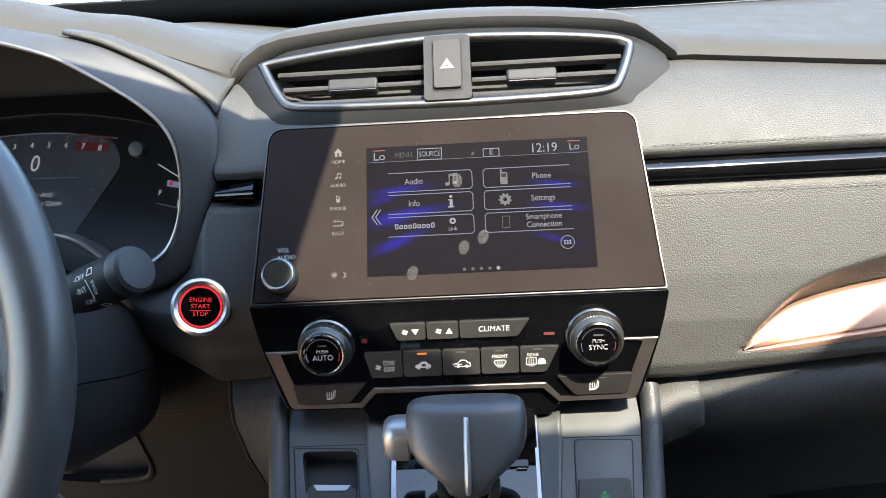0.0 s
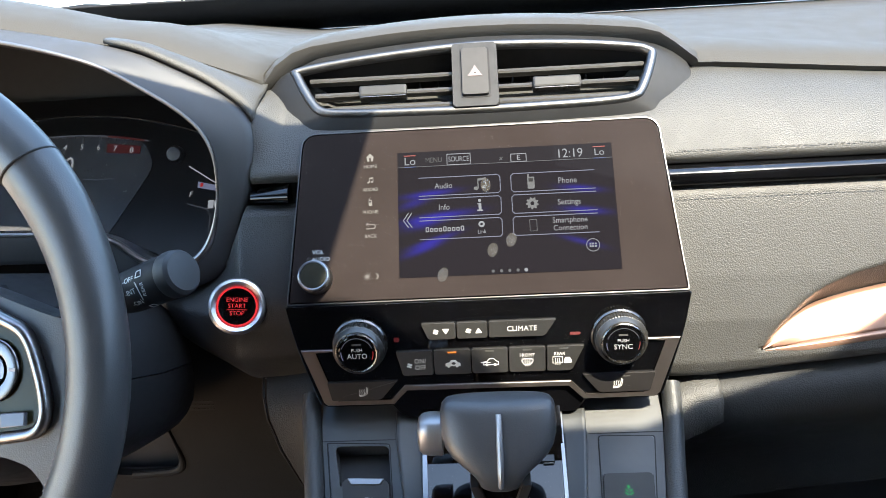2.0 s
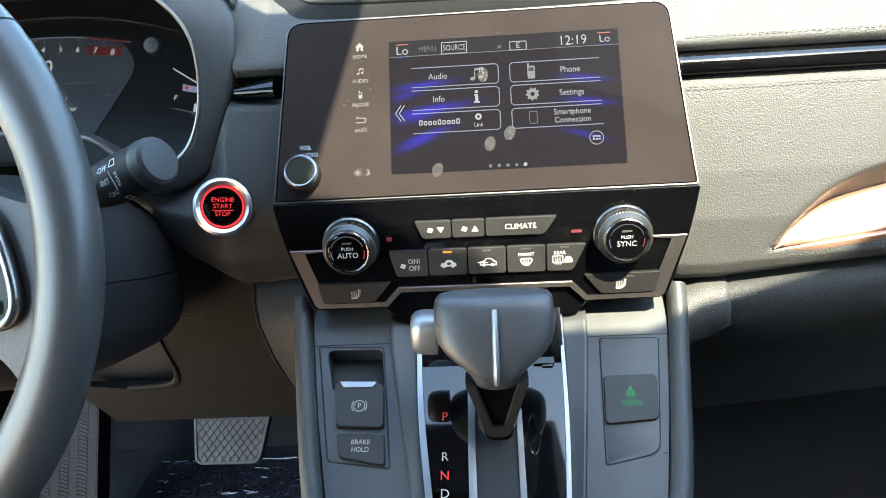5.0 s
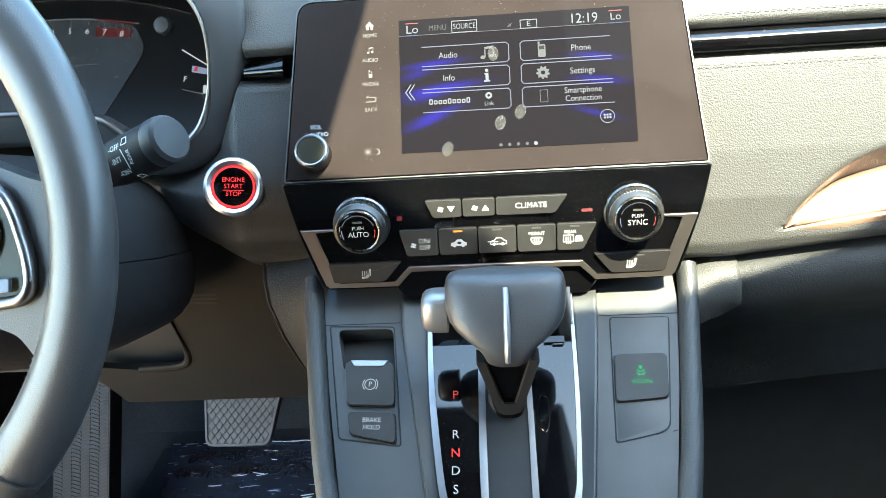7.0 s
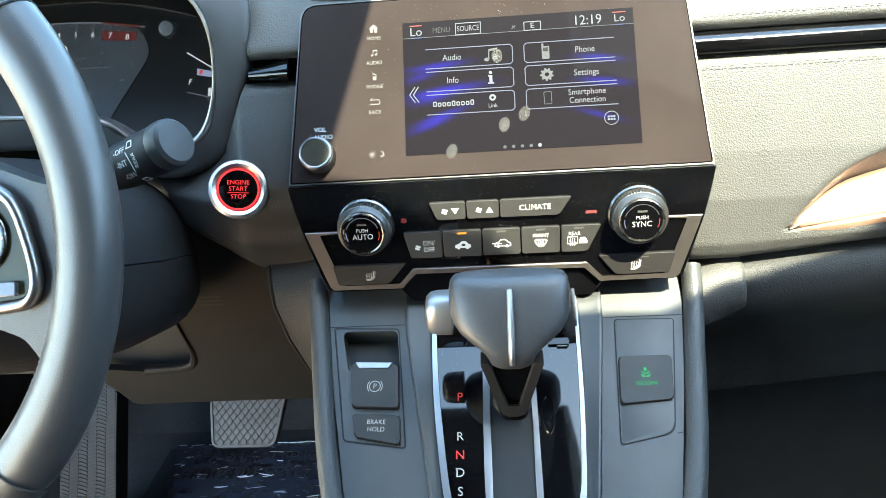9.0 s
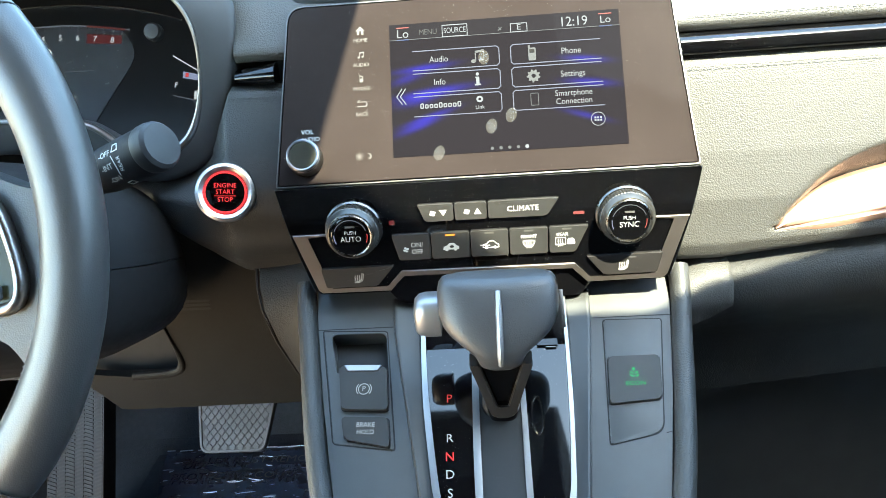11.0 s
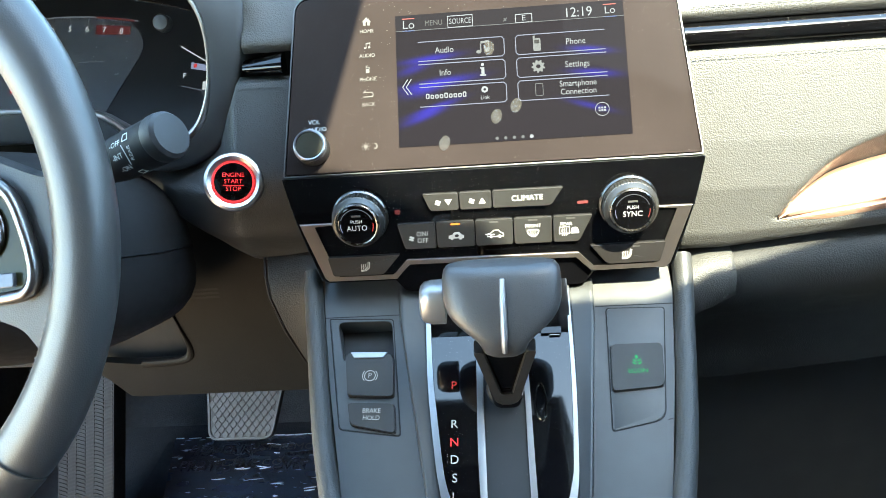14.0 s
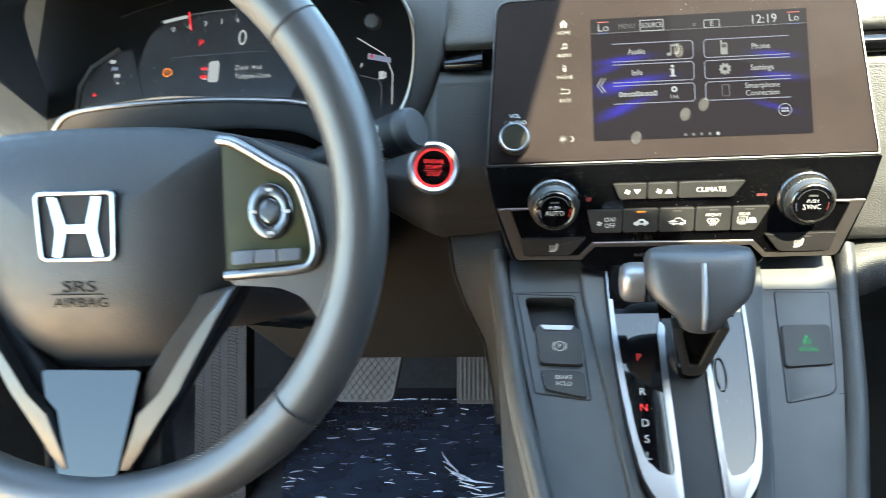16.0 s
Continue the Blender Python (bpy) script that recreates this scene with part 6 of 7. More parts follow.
part("insert", prism([(0.0478, 0.084), (0.0468, 0.05), (0.0446, 0.0), (0.0426, -0.0150), (0.0375, -0.0305), (0.0300, -0.0370), (0.0175, -0.0385), (0.0175, 0.084)], -0.010, -0.0004), GATE_BLACK, gate, "gloss black insert", FD)
for x0, x1 in ((-0.047, -0.0120), (0.0175, 0.049)):
    part("upper_insert", prism(rect(x0, 0.0, x1, 0.046), -0.010, -0.0006), GATE_BLACK, gate, "gloss black upturned end", FD @ pose(0, 0.0842, 0, 11, 0, 0))
part("slot_belt", prism([(-0.0104, -0.0650), (0.0160, -0.0650), (0.0162, 0.0800), (-0.0104, 0.0800)], -0.004, -0.0008), BELT, gate, "matt black sliding cover", FD)
for ch, sy, m_ in (("P", 0.0488, DIM_RED), ("R", 0.0228, BACKLIT), ("N", 0.0112, RED_GLOW), ("D", 0.0003, BACKLIT), ("S", -0.0109, BACKLIT), ("L", -0.0222, BACKLIT)):
    text(ch, -0.0294 - 0.00002 * (sy + 0.02), sy, 0.0054, FD, m_, plate, -0.0004, "gear_letter")
part("lock_button", ring(ellipse(0.0255, 0.0360, 0.0040, 0.0130, 28), ellipse(0.0255, 0.0360, 0.0027, 0.0112, 28), -0.0004, 0.0012, 0.0005, 1), GATE_BLACK, gate, "oval release slot", FD)
latch = part("latch", box(0.0290, 0.0825, -0.0006, 0.0425, 0.0880, 0.0016, 0.0005), PIANO_CLEAN, gate, "small black latch", FD)
part("latch_tab", box(0.0345, 0.0812, -0.0004, 0.0415, 0.0822, 0.0014, 0.0003), KNOB_RING, latch, "bright latch tab", FD)

# ---- gear lever ----
lever = thing("gear_lever", (0.003, 0.384, 0.532), "gear lever with a smooth black leather knob and chrome strip", "gear lever")


def lever_section(z, hw, y0, y1, n=44, p=3.0):
    cy, hy = (y0 + y1) / 2, (y1 - y0) / 2
    out = []
    for i in range(n):
        a = 2 * math.pi * i / n
        c, s = math.cos(a), math.sin(a)
        out.append((0.0045 + hw * math.copysign(abs(c) ** (2 / p), c), cy + hy * math.copysign(abs(s) ** (2 / p), s), z))
    return out


knob_tab = ((0.5845, 0.0105, 0.3550, 0.3780), (0.5860, 0.0130, 0.3536, 0.3810), (0.5890, 0.0142, 0.3528, 0.3835), (0.5925, 0.0160, 0.3522, 0.3860), (0.5965, 0.0200, 0.3524, 0.3890), (0.6005, 0.0255, 0.3536, 0.3915), (0.6045, 0.0302, 0.3552, 0.3930), (0.6090, 0.0332, 0.3570, 0.3945),
            (0.6140, 0.0347, 0.3594, 0.3955), (0.6210, 0.0352, 0.3632, 0.3960), (0.6265, 0.0350, 0.3665, 0.3955), (0.6305, 0.0342, 0.3692, 0.3940), (0.6332, 0.0325, 0.3718, 0.3915), (0.6346, 0.0295, 0.3745, 0.3890), (0.6351, 0.0240, 0.3775, 0.3865))
part("knob", loft([lever_section(0.6345 - (0.6351 - z) * 0.955, hw, y0, y1) for z, hw, y0, y1 in knob_tab]), SMOOTH_LEATHER, lever, "smooth black leather knob", sharp=80)
strip_path = spline([(0.0047, 0.3690, 0.6300), (0.0047, 0.3630, 0.6210), (0.0047, 0.3592, 0.6140), (0.0046, 0.3531, 0.6018), (0.0045, 0.3514, 0.5962), (0.0045, 0.3515, 0.5916)], 5)
part("chrome_strip", sweep(strip_path, [0.0016 + 0.0004 * math.sin(math.pi * i / (len(strip_path) - 1)) for i in range(len(strip_path))], 0.0016, seg=8, up=(0, -1, 0.4)), SILVER_PAINT, lever, "chrome strip")
bt = []
for x, g in ((-0.0300, 1.0), (-0.0380, 1.0), (-0.0425, 0.93), (-0.0448, 0.75), (-0.0455, 0.45)):
    bt.append([(x, 0.3850 + 0.0110 * g * math.copysign(abs(math.cos(a)) ** 0.7, math.cos(a)), 0.6085 + 0.0130 * g * math.copysign(abs(math.sin(a)) ** 0.7, math.sin(a))) for a in [2 * math.pi * k / 28 for k in range(28)]])
part("release_button", loft(bt), SILVER_PAINT, lever, "satin silver release button", sharp=60)
shaft = []
for z, hw, y0, y1 in ((0.5290, 0.0070, 0.3780, 0.3960), (0.5360, 0.0090, 0.3750, 0.3960), (0.5500, 0.0110, 0.3690, 0.3940), (0.5650, 0.0130, 0.3680, 0.3930), (0.5800, 0.0150, 0.3650, 0.3910), (0.5920, 0.0150, 0.3640, 0.3910)):
    shaft.append(lever_section(z, hw, y0, y1, 28, 3.5))
part("shaft", loft(shaft), PIANO_CLEAN, lever, "tapered gloss black shaft", sharp=60)
YOKE = mat("yoke_plastic", (0.014, 0.0135, 0.0135), 0.45, spec=0.3)
FH = plane_frame((0.0045, 0.3700, 0.5395), (0, -0.213, 0.977))
yoke = part("yoke", prism(rounded([(-0.0185, 0.049), (-0.0066, 0.0035), (0.0066, 0.0035), (0.0185, 0.049), (0.0128, 0.049), (0.0036, 0.0125), (-0.0036, 0.0125), (-0.0128, 0.049)], [0.001, 0.004, 0.004, 0.001, 0.001, 0.001, 0.001, 0.001], 4), -0.010, 0.0004, 0.0012, 3), YOKE, lever, "matt black V-shaped yoke", FH)
part("recess", prism([(-0.0134, 0.049), (-0.0038, 0.0120), (0.0038, 0.0120), (0.0134, 0.049)], -0.0060, -0.0028), PIANO_CLEAN, yoke, "gloss black recess", FH)
part("recess_line", sweep([(-0.0122, 0.047, -0.0012), (-0.0034, 0.0128, -0.0012), (0.0034, 0.0128, -0.0012), (0.0122, 0.047, -0.0012)], 0.0005, seg=6), KNOB_GRIP, yoke, "thin satin line", FH)
part("boot", lathe([(0.0125, -0.004), (0.0118, 0.002), (0.0085, 0.006)], 28), DARK_PLASTIC, lever, "black collar", FD @ pose(0.0035, 0.0455, 0.001))

# ---- steering wheel ----
wheel = thing("steering_wheel", FW.translation, "black leather three-spoke steering wheel with silver bezels", "steering wheel")
R, RT = 0.1775, 0.0158
HUB_SKIN = mat("airbag_skin", (0.0185, 0.0188, 0.0194), 0.5, spec=0.4, grain=0.00010, grain_size=0.0016, kind="leather")


KEY_GLOSS = mat("glossy_key", (0.07, 0.074, 0.084), 0.16, spec=0.5)
RING_METAL = mat("control_ring_metal", (0.115, 0.112, 0.115), 0.22, metal=1.0, vary=0.05)
EMBLEM_METAL = mat("emblem_chrome", (0.32, 0.33, 0.35), 0.16, metal=1.0, vary=0.04)


def on_rim(a, r=R, h=0.0):
    return Vector((r * math.cos(radians(a)), r * math.sin(radians(a)), h))


rim_pts = [on_rim(360 * i / 120) for i in range(120)]
thickness = [RT * (1 + 0.06 * math.exp(-((abs(((360 * i / 120) + 180) % 360 - 180) - 35) / 14) ** 2) + 0.06 * math.exp(-(((abs(((360 * i / 120) + 180) % 360 - 180)) - 145) / 14) ** 2)) for i in range(120)]
rim = part("rim", sweep(rim_pts, thickness, 0.0150, closed=True, seg=24, up=(0, 0, 1)), RIM_LEATHER, wheel, "smooth leather rim", FW, 80)
for a in (37, -41, 143, 221):
    c = on_rim(a)
    t = Vector((-math.sin(radians(a)), math.cos(radians(a)), 0))
    d = Vector((math.cos(radians(a)), math.sin(radians(a)), 0))
    loop = [c + d * RT * 1.045 * math.cos(2 * math.pi * k / 32) + Vector((0, 0, 0.0157)) * math.sin(2 * math.pi * k / 32) for k in range(32)]
    part("rim_seam", sweep(loop, 0.0006, closed=True, seg=6, up=t), STITCH, rim, "dark seam round the rim", FW)
bm = bmesh.new()
for k in range(150):
    a = -88 + 176 * k / 149
    if not -66 < a < -15:
        continue
    p = on_rim(a, R - RT * 0.915, 0.0060)
    g = bmesh.ops.create_cube(bm, size=1.0)
    bmesh.ops.transform(bm, matrix=Matrix.Translation(p) @ Matrix.Rotation(radians(a + 60), 4, "Z") @ Matrix.Diagonal((0.0030, 0.0006, 0.0006, 1)), verts=g["verts"])
tagged(part("stitching", bm, mat("grey_stitching", (0.13, 0.125, 0.12), 0.8), rim, "grey stitches inside the rim", FW), kind="stuff")


def mirrored(half):
    return list(half) + [(-x, y) for x, y in half[::-1] if abs(x) > 1e-6]


hub_half = [(0.0, 0.0560), (0.05, 0.0545), (0.085, 0.0500), (0.0945, 0.0450), (0.0975, 0.020), (0.0950, -0.020), (0.0890, -0.050), (0.0760, -0.075), (0.058, -0.0905), (0.035, -0.0975), (0.0, -0.0990)]
hub_poly = [(p.x, p.y) for p in spline(mirrored(hub_half), 4, True)]
cover = part("airbag_cover", pillow(hub_poly, 0.0300, 16, -0.0265, 3.0, (0, -0.02)), HUB_SKIN, wheel, "domed black airbag cover", FW, 80)
part("hub_back", prism(inset(hub_poly, 0.002), -0.055, -0.028), DARK_PLASTIC, wheel, "black hub back", FW)
HUB = 0.0042
emb = rounded([(-0.0262, 0.0160), (0.0262, 0.0160), (0.0245, -0.0268), (-0.0245, -0.0268)], 0.006, 6)
FE = FW @ pose(0.003, 0, 0)
part("emblem_field", prism(emb, 0.0, HUB - 0.0004), DARK_PLASTIC, cover, "dark emblem field", FE)
part("emblem_frame", ring(emb, inset(emb, 0.0026), 0.0, HUB + 0.0016, 0.0008, 2), EMBLEM_METAL, cover, "chrome emblem frame", FE)
for s in (-1, 1):
    part("emblem_bar", prism(rounded([(s * 0.0178, 0.0128), (s * 0.0112, 0.0128), (s * 0.0072, -0.0030), (s * 0.0070, -0.0095), (s * 0.0100, -0.0240), (s * 0.0165, -0.0240), (s * 0.0128, -0.0080)], 0.0008, 2), 0.0, HUB + 0.0012, 0.0006), EMBLEM_METAL, cover, "chrome emblem shape", FE)
part("emblem_bridge", prism(rect(-0.0074, -0.0098, 0.0074, -0.0040), 0.0, HUB + 0.0010, 0.0005), EMBLEM_METAL, cover, "chrome emblem shape", FE)
text("SRS", 0.0015, -0.0425, 0.0070, FW, BLACK_PRINT, cover, 0.0034, wide=1.5)
text("AIRBAG", 0.0015, -0.0525, 0.0058, FW, BLACK_PRINT, cover, 0.0024, wide=1.25)
decal(rect(-0.017, -0.0473, 0.017, -0.0467), FW, BLACK_PRINT, cover, 0.0030, "line")
for s in (1, -1):
    sp = [(s * 0.0955, 0.0480), (s * 0.112, 0.0440), (s * 0.150, 0.0280), (s * 0.172, 0.0220), (s * 0.160, -0.0740), (s * 0.1515, -0.0720), (s * 0.1470, -0.0600), (s * 0.1395, -0.0505), (s * 0.1260, -0.0450), (s * 0.0945, -0.0430)]
    part("spoke", prism(rounded(sp, 0.004, 4), -0.022, 0.0, 0.003, 3), SMOOTH_LEATHER, wheel, "black side spoke", FW)
    bz = rounded([(s * 0.0935, 0.0440), (s * 0.1060, 0.0420), (s * 0.1445, 0.0185), (s * 0.1535, -0.0225), (s * 0.1465, -0.0345), (s * 0.0940, -0.0395), (s * 0.0935, -0.0300)], [0.002, 0.006, 0.008, 0.01, 0.006, 0.002, 0.002], 5)
    rail = spline([(s * 0.0950, 0.0428, 0.002), (s * 0.1050, 0.0406, 0.003), (s * 0.1250, 0.0285, 0.003), (s * 0.1400, 0.0185, 0.003), (s * 0.1475, -0.002, 0.003), (s * 0.1505, -0.0200, 0.003), (s * 0.1470, -0.0305, 0.003), (s * 0.1380, -0.0335, 0.003), (s * 0.1150, -0.0355, 0.003), (s * 0.0950, -0.0370, 0.002)], 6)
    part("bezel", sweep(rail, 0.0034, 0.0042, seg=14), SATIN, wheel, "satin silver bezel", FW, 60)
    part("switch_panel", prism(inset(bz, 0.0030), -0.002, 0.0040, 0.0006), mat("olive_black_gloss", (0.034, 0.034, 0.017), 0.2, spec=0.15) if s > 0 else PIANO_CLEAN, wheel, "gloss dark switch panel", FW)
    dial_ring = part("control_ring", ring(ellipse(s * 0.1248, 0.0005, 0.0135, 0.0165, 40), ellipse(s * 0.1248, 0.0005, 0.0066, 0.0085, 40), 0.0038, 0.0066, 0.0014, 3), RING_METAL, wheel, "satin silver control ring", FW)
    part("control_centre", prism(ellipse(s * 0.1248, 0.0005, 0.0060, 0.0078, 32), 0.0038, 0.0070, 0.0016, 3), RING_METAL, wheel, "bright round centre key", FW)
    for k in range(3):
        x0 = 0.1010 + 0.0140 * k
        key = part("key", prism(rounded([(s * x0, -0.0310 + 0.0008 * k), (s * (x0 + 0.0132), -0.0302 + 0.0008 * k), (s * (x0 + 0.0132), -0.0222 + 0.0004 * k), (s * x0, -0.0226 + 0.0004 * k)], 0.001, 2), 0.0038, 0.0062, 0.0006), KEY_GLOSS, wheel, "small glossy key", FW @ pose(0, 0, 0, -4, 0, 0))
        decal(rect(min(s * (x0 + 0.0035), s * (x0 + 0.0095)), -0.0272, max(s * (x0 + 0.0035), s * (x0 + 0.0095)), -0.0258), FW, GREY_PRINT, key, 0.0062, "mark")
    for k in range(4):
        a = math.pi / 2 * k
        decal(rect(s * 0.1248 + 0.0100 * math.cos(a) - 0.0018, 0.0005 + 0.0125 * math.sin(a) - 0.0009, s * 0.1248 + 0.0100 * math.cos(a) + 0.0018, 0.0005 + 0.0125 * math.sin(a) + 0.0009), FW, GREY_PRINT, dial_ring, 0.0066, "mark")
    w = 1.0 if s > 0 else 0.86
    leg = [(0.0999, -0.0440), (0.0881, -0.0600), (0.0713, -0.0877), (0.0589, -0.1088), (0.0431, -0.1279), (0.0346, -0.1447), (0.0238, -0.1584), (0.0173, -0.1585), (0.0260, -0.1400), (0.0321, -0.1217), (0.0481, -0.1103), (0.0616, -0.0877), (0.0747, -0.0691), (0.0926, -0.0462)]
    part("leg", prism([(s * x * w, y) for x, y in leg], -0.010, 0.001, 0.0012, 3), LEG_SILVER, wheel, "slim silver lower spoke", FW)
    part("leg_back", prism([(s * 0.1010, -0.0430), (s * 0.0700, -0.0500), (s * 0.0200, -0.1180), (s * 0.0180, -0.1640), (s * 0.0400, -0.1660), (s * 0.0380, -0.1360)], -0.030, -0.012, 0.002), DARK_PLASTIC, wheel, "black lower spoke", FW)
part("lower_plate", prism(rounded([(-0.0335, 0.0335), (0.0345, 0.0335), (0.0195, -0.0335), (-0.0200, -0.0335)], 0.004, 3), -0.008, 0.0, 0.0006), PIANO_CLEAN, wheel, "gloss black lower plate", FW @ pose(-0.003, -0.1295, -0.0035, -9, 0, 0))

# steering column and stalk
SHROUD = mat("shroud_plastic", (0.0155, 0.016, 0.0175), 0.55, spec=0.22, grain=0.00006, grain_size=0.0009)
col = thing("column_shroud", (-0.38, 0.45, 0.60), "matt black steering column shroud", "column shroud")
crow = []
for y, w, zt, zb in ((0.375, 0.070, 0.715, 0.595), (0.395, 0.098, 0.716, 0.575), (0.43, 0.118, 0.708, 0.548), (0.47, 0.138, 0.698, 0.530), (0.52, 0.140, 0.680, 0.515)):
    crow.append([(-0.38 + w * math.copysign(abs(math.cos(a)) ** 0.75, math.cos(a)), y, (zt + zb) / 2 + (zt - zb) / 2 * math.copysign(abs(math.sin(a)) ** 0.75, math.sin(a))) for a in [2 * math.pi * k / 40 for k in range(40)]])
part("upper_shell", loft([r[0:20] + r[20:21] for r in crow]), SHROUD, col, "upper half of the shroud", sharp=60)
part("lower_shell", loft([[(x, y, z - 0.001) for x, y, z in r[20:] + r[0:1]] for r in crow]), SHROUD, col, "lower half of the shroud", sharp=60)
stalk = thing("wiper_stalk", (-0.23, 0.42, 0.705), "matt black wiper stalk with white printed settings", "stalk")
axis = Vector((0.86, -0.32, 0.36)).normalized()
upv = (Vector((0, 0, 1)) - axis * axis.z).normalized()
rt = upv.cross(axis)
tip = Vector((-0.1758, 0.3855, 0.7222))
MS = Matrix(((rt.x, upv.x, axis.x, tip.x), (rt.y, upv.y, axis.y, tip.y), (rt.z, upv.z, axis.z, tip.z), (0, 0, 0, 1)))
part("tip", lathe([(0.0139, -0.0095), (0.0142, -0.0085), (0.0142, -0.005), (0.0136, -0.0012), (0.0118, 0.0010), (0.005, 0.0020)], 40), PLASTIC, stalk, "rounded tip", MS)
barrel = part("barrel", lathe([(0.0095, -0.125), (0.0104, -0.062), (0.0128, -0.050), (0.0136, -0.044), (0.0138, -0.0097)], 40), DARK_PLASTIC, stalk, "dark barrel", MS)
mid = tip - axis * 0.0305
nrm = Vector((0.02, 0.0, 0.83)) - mid
nrm = (nrm - axis * nrm.dot(axis)).normalized()
upn = nrm.cross(axis)
FT = Matrix(((axis.x, upn.x, nrm.x, mid.x), (axis.y, upn.y, nrm.y, mid.y), (axis.z, upn.z, nrm.z, mid.z), (0, 0, 0, 1)))


def round_barrel(dx, dy, turn=0):
    a = math.asin(max(-0.98, min(0.98, dy / 0.0137)))
    return FT @ pose(dx, dy, 0.0137 * math.cos(a), -math.degrees(a), 0, 0) @ pose(0, 0, 0, 0, 0, turn)


for w, dx, dy in (("-OFF", -0.001, 0.0080), ("-INT", -0.001, 0.0012), ("-ON", -0.001, -0.0062)):
    text(w, 0, 0, 0.0033, round_barrel(dx, dy), WHITE_PRINT, barrel, 0.0002)
text("REAR", 0, 0, 0.0026, round_barrel(0.0102, 0.0005, 80), WHITE_PRINT, barrel, 0.0002)
line([(0.0, -0.0058), (0.0, 0.0058)], 0.0005, round_barrel(0.0068, 0.0005), WHITE_PRINT, barrel, 0.0008, "mark")
line([(-0.0024, -0.002), (0.0024, -0.002), (0.0018, 0.002), (-0.0018, 0.002)], 0.0005, round_barrel(0.0085, 0.0092), WHITE_PRINT, barrel, 0.0004, "mark", True)
line([(-0.0022, -0.0018), (0.0022, -0.0018), (0.0018, 0.0018), (-0.0018, 0.0018)], 0.0005, round_barrel(0.0045, -0.0112), WHITE_PRINT, barrel, 0.0004, "mark", True)

# ---- pedals and floor ----
def pad_frame(x, y, z, tilt):
    return plane_frame((x, y, z), (0, math.sin(radians(tilt)), math.cos(radians(tilt))))


FP = pad_frame(-0.332, 0.752, 0.258, 42)
brake = thing("brake_pedal", (-0.332, 0.76, 0.22), "grey rubber brake pedal with a diamond tread", "pedal")
bp = rounded([(-0.044, -0.028), (0.038, -0.028), (0.054, 0.060), (-0.054, 0.060)], 0.011, 5)
pad = part("pad", prism(bp, -0.010, 0.0, 0.002), RUBBER, brake, "dark rubber pad", FP)
part("rim", ring(bp, inset(bp, 0.0035), -0.002, 0.0016, 0.0005, 1), PEDAL_GREY, pad, "worn grey rim", FP)
bm = bmesh.new()
for i in range(12):
    for j in range(13):
        x, y = -0.0525 + 0.0100 * i + (0.0050 if j % 2 else 0), -0.0215 + 0.0064 * j
        if abs(x + 0.001) > 0.0405 + 0.16 * (y + 0.028) - 0.0045 or not -0.0225 < y < 0.0545:
            continue
        prism(rounded([(x - 0.0043, y), (x, y - 0.0054), (x + 0.0043, y), (x, y + 0.0054)], 0.001, 1), 0.0, 0.0016, into=bm)
tagged(part("tread", bm, PEDAL_GREY, pad, "raised grey diamond tread", FP), kind="stuff")
part("arm", sweep([(-0.332, 0.800, 0.275), (-0.332, 0.86, 0.40), (-0.332, 0.88, 0.55)], 0.008, 0.012, seg=8), DARK_PLASTIC, brake, "black pedal arm")
FQ = pad_frame(-0.181, 0.752, 0.258, 40)
accel = thing("accelerator_pedal", (-0.18, 0.76, 0.20), "black ribbed accelerator pedal", "pedal")
pad = part("pad", prism(rounded(rect(-0.026, -0.030, 0.026, 0.060), 0.006), -0.010, 0.0, 0.002), RUBBER, accel, "", FQ)
for i in range(8):
    x = -0.0205 + 0.0059 * i
    part("rib", prism(rect(x - 0.0014, -0.025, x + 0.0014, 0.056), 0.0, 0.002), PEDAL_GREY, pad, "raised rib", FQ)
part("arm", sweep([(-0.181, 0.80, 0.275), (-0.181, 0.86, 0.40), (-0.181, 0.88, 0.55)], 0.007, 0.01, seg=8), DARK_PLASTIC, accel, "black pedal arm")
FR = plane_frame((-0.533, 0.700, 0.200), (0, 0.50, 0.866))
rest = thing("foot_rest", (-0.56, 0.8, 0.10), "grey ribbed plastic foot rest beside the pedals", "foot rest")
pad = part("pad", prism(rounded(rect(-0.0365, -0.105, 0.0365, 0.20), 0.004), -0.03, 0.0, 0.003), mat("dark_grey_plastic", (0.0115, 0.0122, 0.0142), 0.6, spec=0.25, vary=0.15), rest, "", FR)
bm = bmesh.new()
for i in range(6):
    for j in range(62):
        x, y = -0.0298 + 0.0119 * i, -0.100 + 0.0048 * j
        sl = 0.0034 if i % 2 else -0.0034
        prism([(x - 0.0054, y - sl / 2), (x + 0.0054, y + sl / 2), (x + 0.0054, y + sl / 2 + 0.0020), (x - 0.0054, y - sl / 2 + 0.0020)], 0.0, 0.0016, into=bm)
tagged(part("tread", bm, mat("dark_rib", (0.010, 0.0104, 0.0115), 0.7), pad, "slanting dark ribs", FR), kind="stuff")

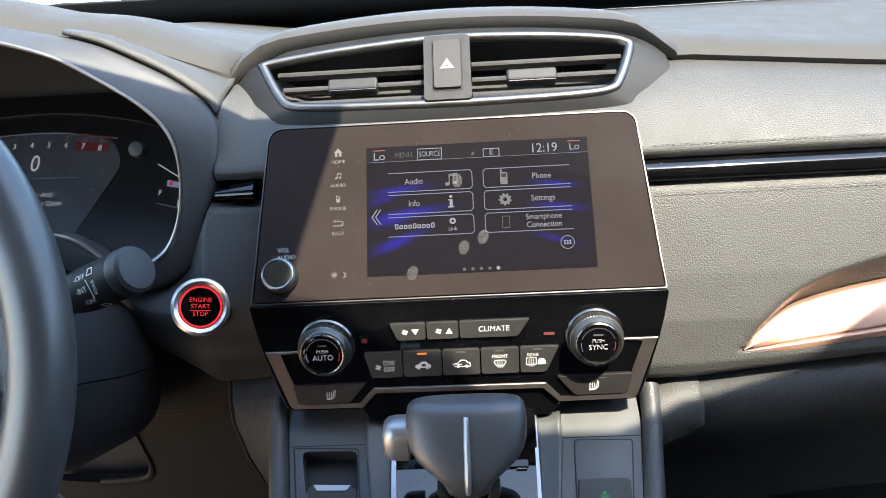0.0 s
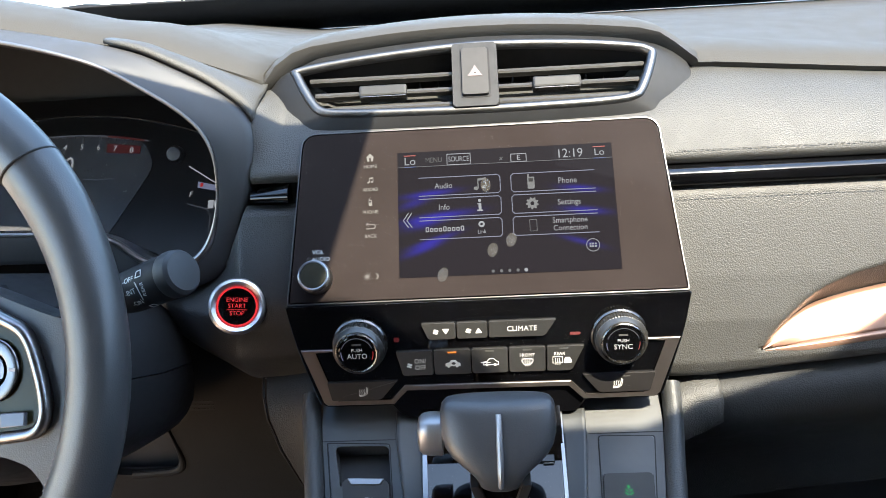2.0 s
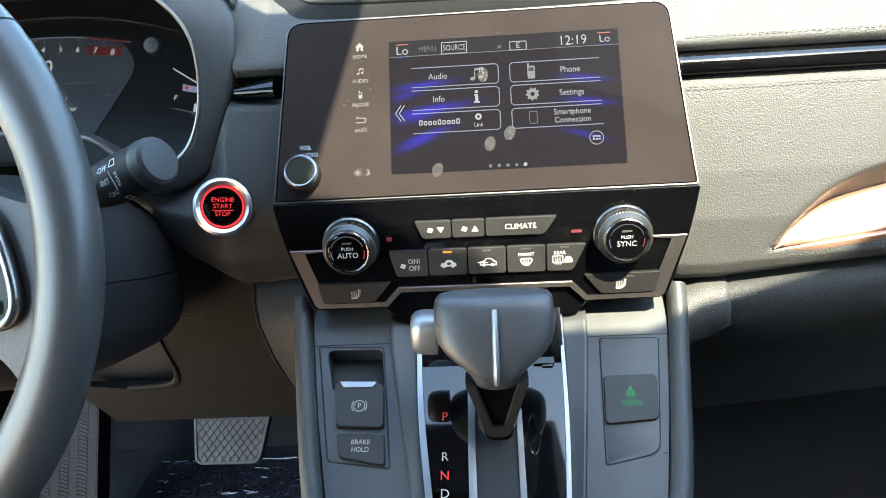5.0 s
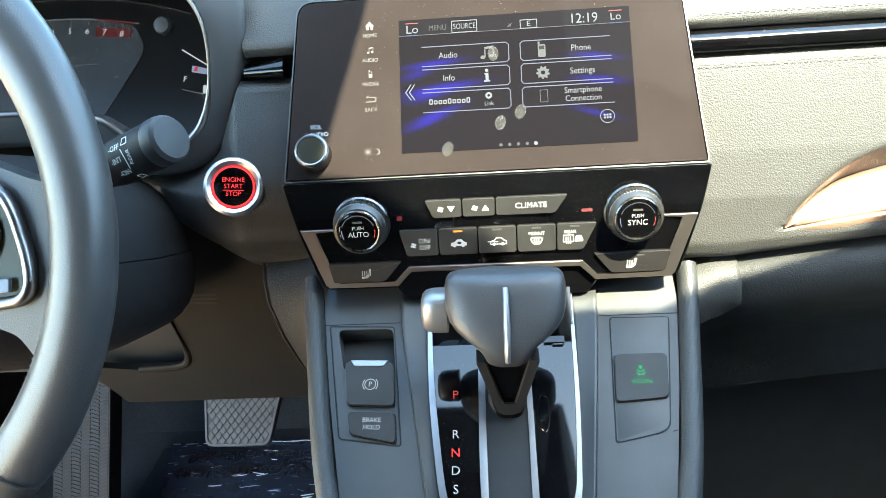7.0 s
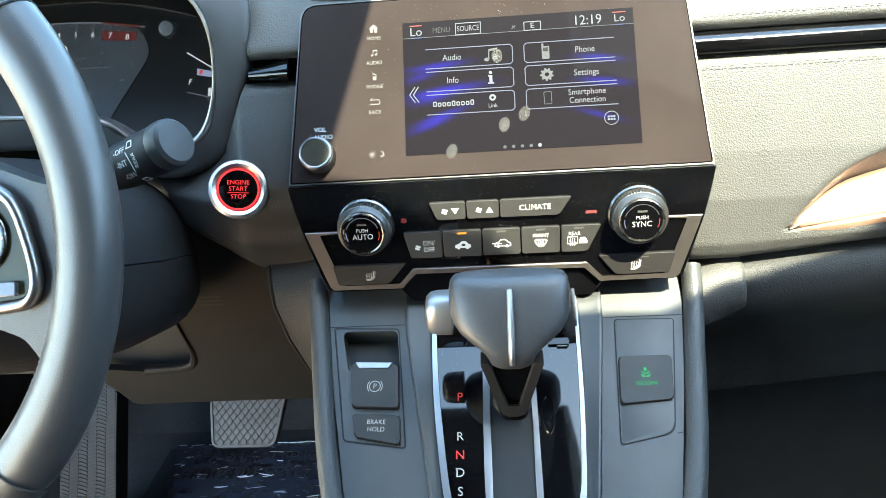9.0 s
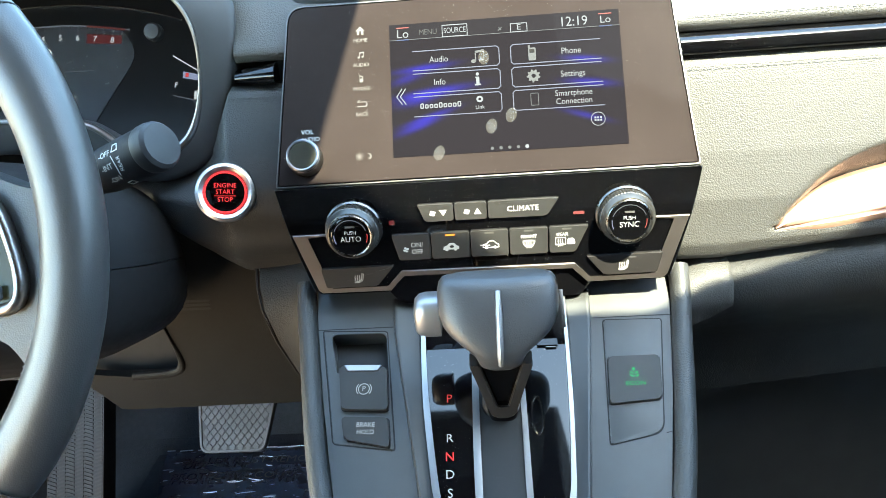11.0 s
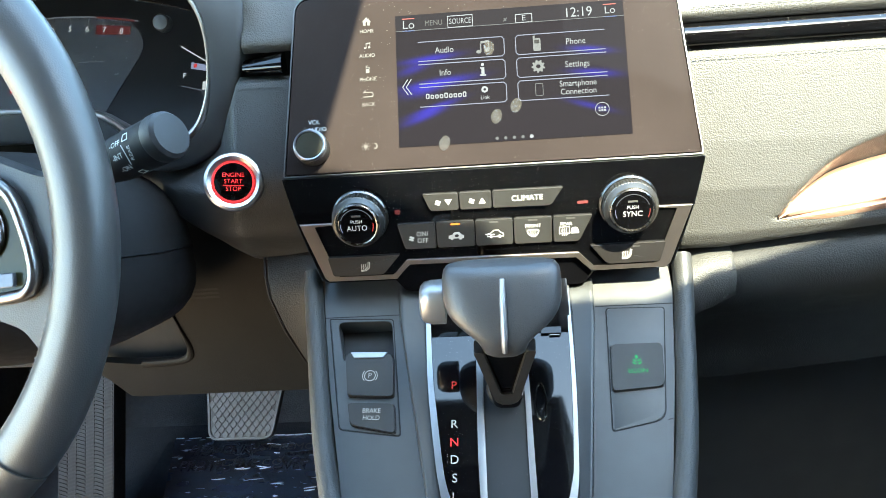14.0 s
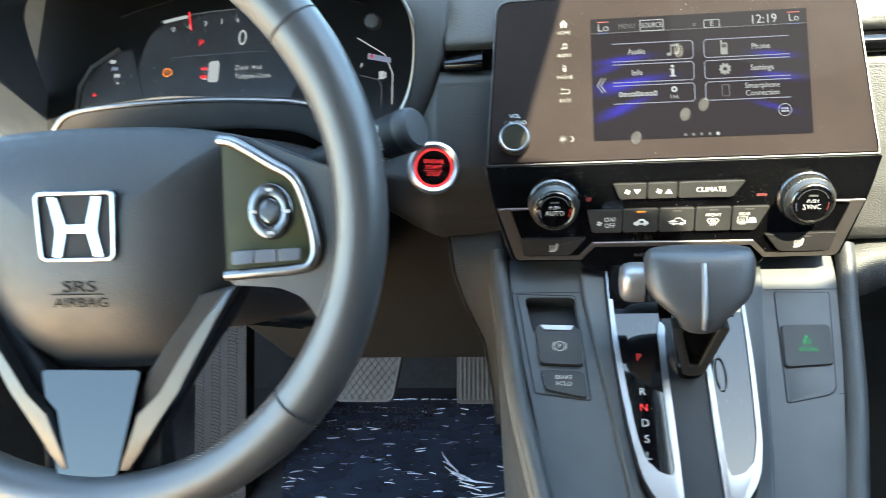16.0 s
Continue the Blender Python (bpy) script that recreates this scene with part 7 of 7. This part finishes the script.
mat_film = thing("floor_mat", (-0.38, 0.7, 0.11), "black floor mat under a creased clear protective film", "floor mat")
part("mat", box(-0.515, 0.36, 0.1195, -0.125, 0.88, 0.1215, 0.0008), CARPET, mat_film, "black mat")
frows = []
for j in range(131):
    y = 0.40 + 0.485 * j / 130
    row = []
    for i in range(111):
        left = -0.505 + 0.26 * (0.885 - y)
        x = left + (-0.12 - left) * i / 110
        n1 = noise.noise(Vector((x * 7, y * 9, 0.3)))
        n2 = noise.noise(Vector((x * 18, y * 40, 4.3)))
        n3 = noise.noise(Vector((x * 40 + n1, y * 95, 2.3)))
        row.append((x, y, 0.1250 + 0.0022 * n1 + 0.0010 * n2 + 0.0005 * n3))
    frows.append(row)
film_ob = part("film", sheet(frows), FILM, mat_film, "creased clear film with dark print", sharp=70)


def film_z(x, y):
    n1 = noise.noise(Vector((x * 7, y * 9, 0.3)))
    return 0.1250 + 0.0022 * n1 + 0.0010 * noise.noise(Vector((x * 18, y * 40, 4.3))) + 0.0005 * noise.noise(Vector((x * 40 + n1, y * 95, 2.3)))


def crease(x, y, turn, length, width, bend=0.0):
    pts = []
    for f in steps(-0.5, 0.5, 6):
        u, v = x + length * f * math.cos(turn) - bend * (f * f) * math.sin(turn), y + length * f * math.sin(turn) + bend * f * f * math.cos(turn)
        pts.append((u, v, film_z(u, v) + 0.0004))
    return sweep(pts, [width * w for w in (0.15, 0.6, 0.9, 1.0, 0.8, 0.5, 0.1)], 0.0007, seg=6)


# raised creases in the white that stands for their glints
rng = random.Random(11)
x = -0.503
while x < -0.125:
    d = rng.uniform(0.004, 0.022)
    part("crease", sweep([(x, 0.8845 + rng.uniform(-0.0006, 0.0006), film_z(x, 0.8845) + 0.0005), (min(-0.121, x + d), 0.8845 + rng.uniform(-0.0006, 0.0006), film_z(x + d, 0.8845) + 0.0005)], rng.uniform(0.0006, 0.0014), 0.0006, seg=6), GLINT_WHITE, film_ob, "film edge with its glint painted white")
    x += d + rng.choice((0.001, 0.003, 0.008))
for k in range(13):
    a_ = -0.95 + 0.11 * k + rng.uniform(-0.05, 0.05)
    part("crease", crease(-0.186 + 0.0058 * k - 0.040, 0.735 - 0.006 * k + rng.uniform(-0.012, 0.012), a_, rng.uniform(0.022, 0.052), rng.uniform(0.0010, 0.0022), rng.uniform(-0.01, 0.01)), GLINT_WHITE, film_ob, "crease with its glint painted white")
for k in range(46):
    part("crease", crease(rng.uniform(-0.49, -0.14), rng.uniform(0.56, 0.878), rng.gauss(0.05, 0.22), rng.uniform(0.006, 0.022), rng.uniform(0.0006, 0.0014), rng.uniform(-0.004, 0.004)), GLINT_WHITE, film_ob, "crease with its glint painted white")
FF = plane_frame((0, 0, 0.1282), (0, 1, 0))
for y in (0.852, 0.640):
    text("DEALER MUST REMOVE", -0.468, y, 0.0135, FF, FILM_PRINT, film_ob, 0.0, align="LEFT", wide=1.05)
    text("PROTECTIVE COVER", -0.468 - 0.004, y - 0.033, 0.0135, FF, FILM_PRINT, film_ob, 0.0, align="LEFT", wide=1.05)

# ---- rear-view mirror, whose shadow falls across the driver's end of the display ----
mirror = thing("rear_view_mirror", (-0.08, 0.22, 1.30), "black rear-view mirror under the roof", "mirror")
prof = ((0.140, 1.138), (0.185, 1.112), (0.258, 1.158), (0.250, 1.186), (0.170, 1.168))
part("housing", loft([[(x + (0.03 * (z - 1.15) / 0.04 if x > 0 else 0), y, z) for y, z in prof] for x in (-0.265, -0.26, 0.036, 0.043)]), DARK_PLASTIC, mirror, "black housing")
cover_prof = ((0.050, 1.300), (0.060, 1.250), (0.085, 1.232), (0.252, 1.196), (0.262, 1.201), (0.258, 1.214), (0.190, 1.250))
sensor = thing("sensor_cover", (-0.02, 0.15, 1.28), "black plastic sensor cover at the top of the windscreen", "cover")
part("shell", loft([[(x + (0.45 * (z - 1.205) if x > 0 else 0), y, z) for y, z in cover_prof] for x in (-0.205, -0.195, 0.078, 0.086)]), DARK_PLASTIC, sensor, "")
part("stem", sweep([(-0.07, 0.24, 1.17), (-0.06, 0.20, 1.24), (-0.05, 0.10, 1.30)], 0.012, seg=10), DARK_PLASTIC, mirror, "black stem")
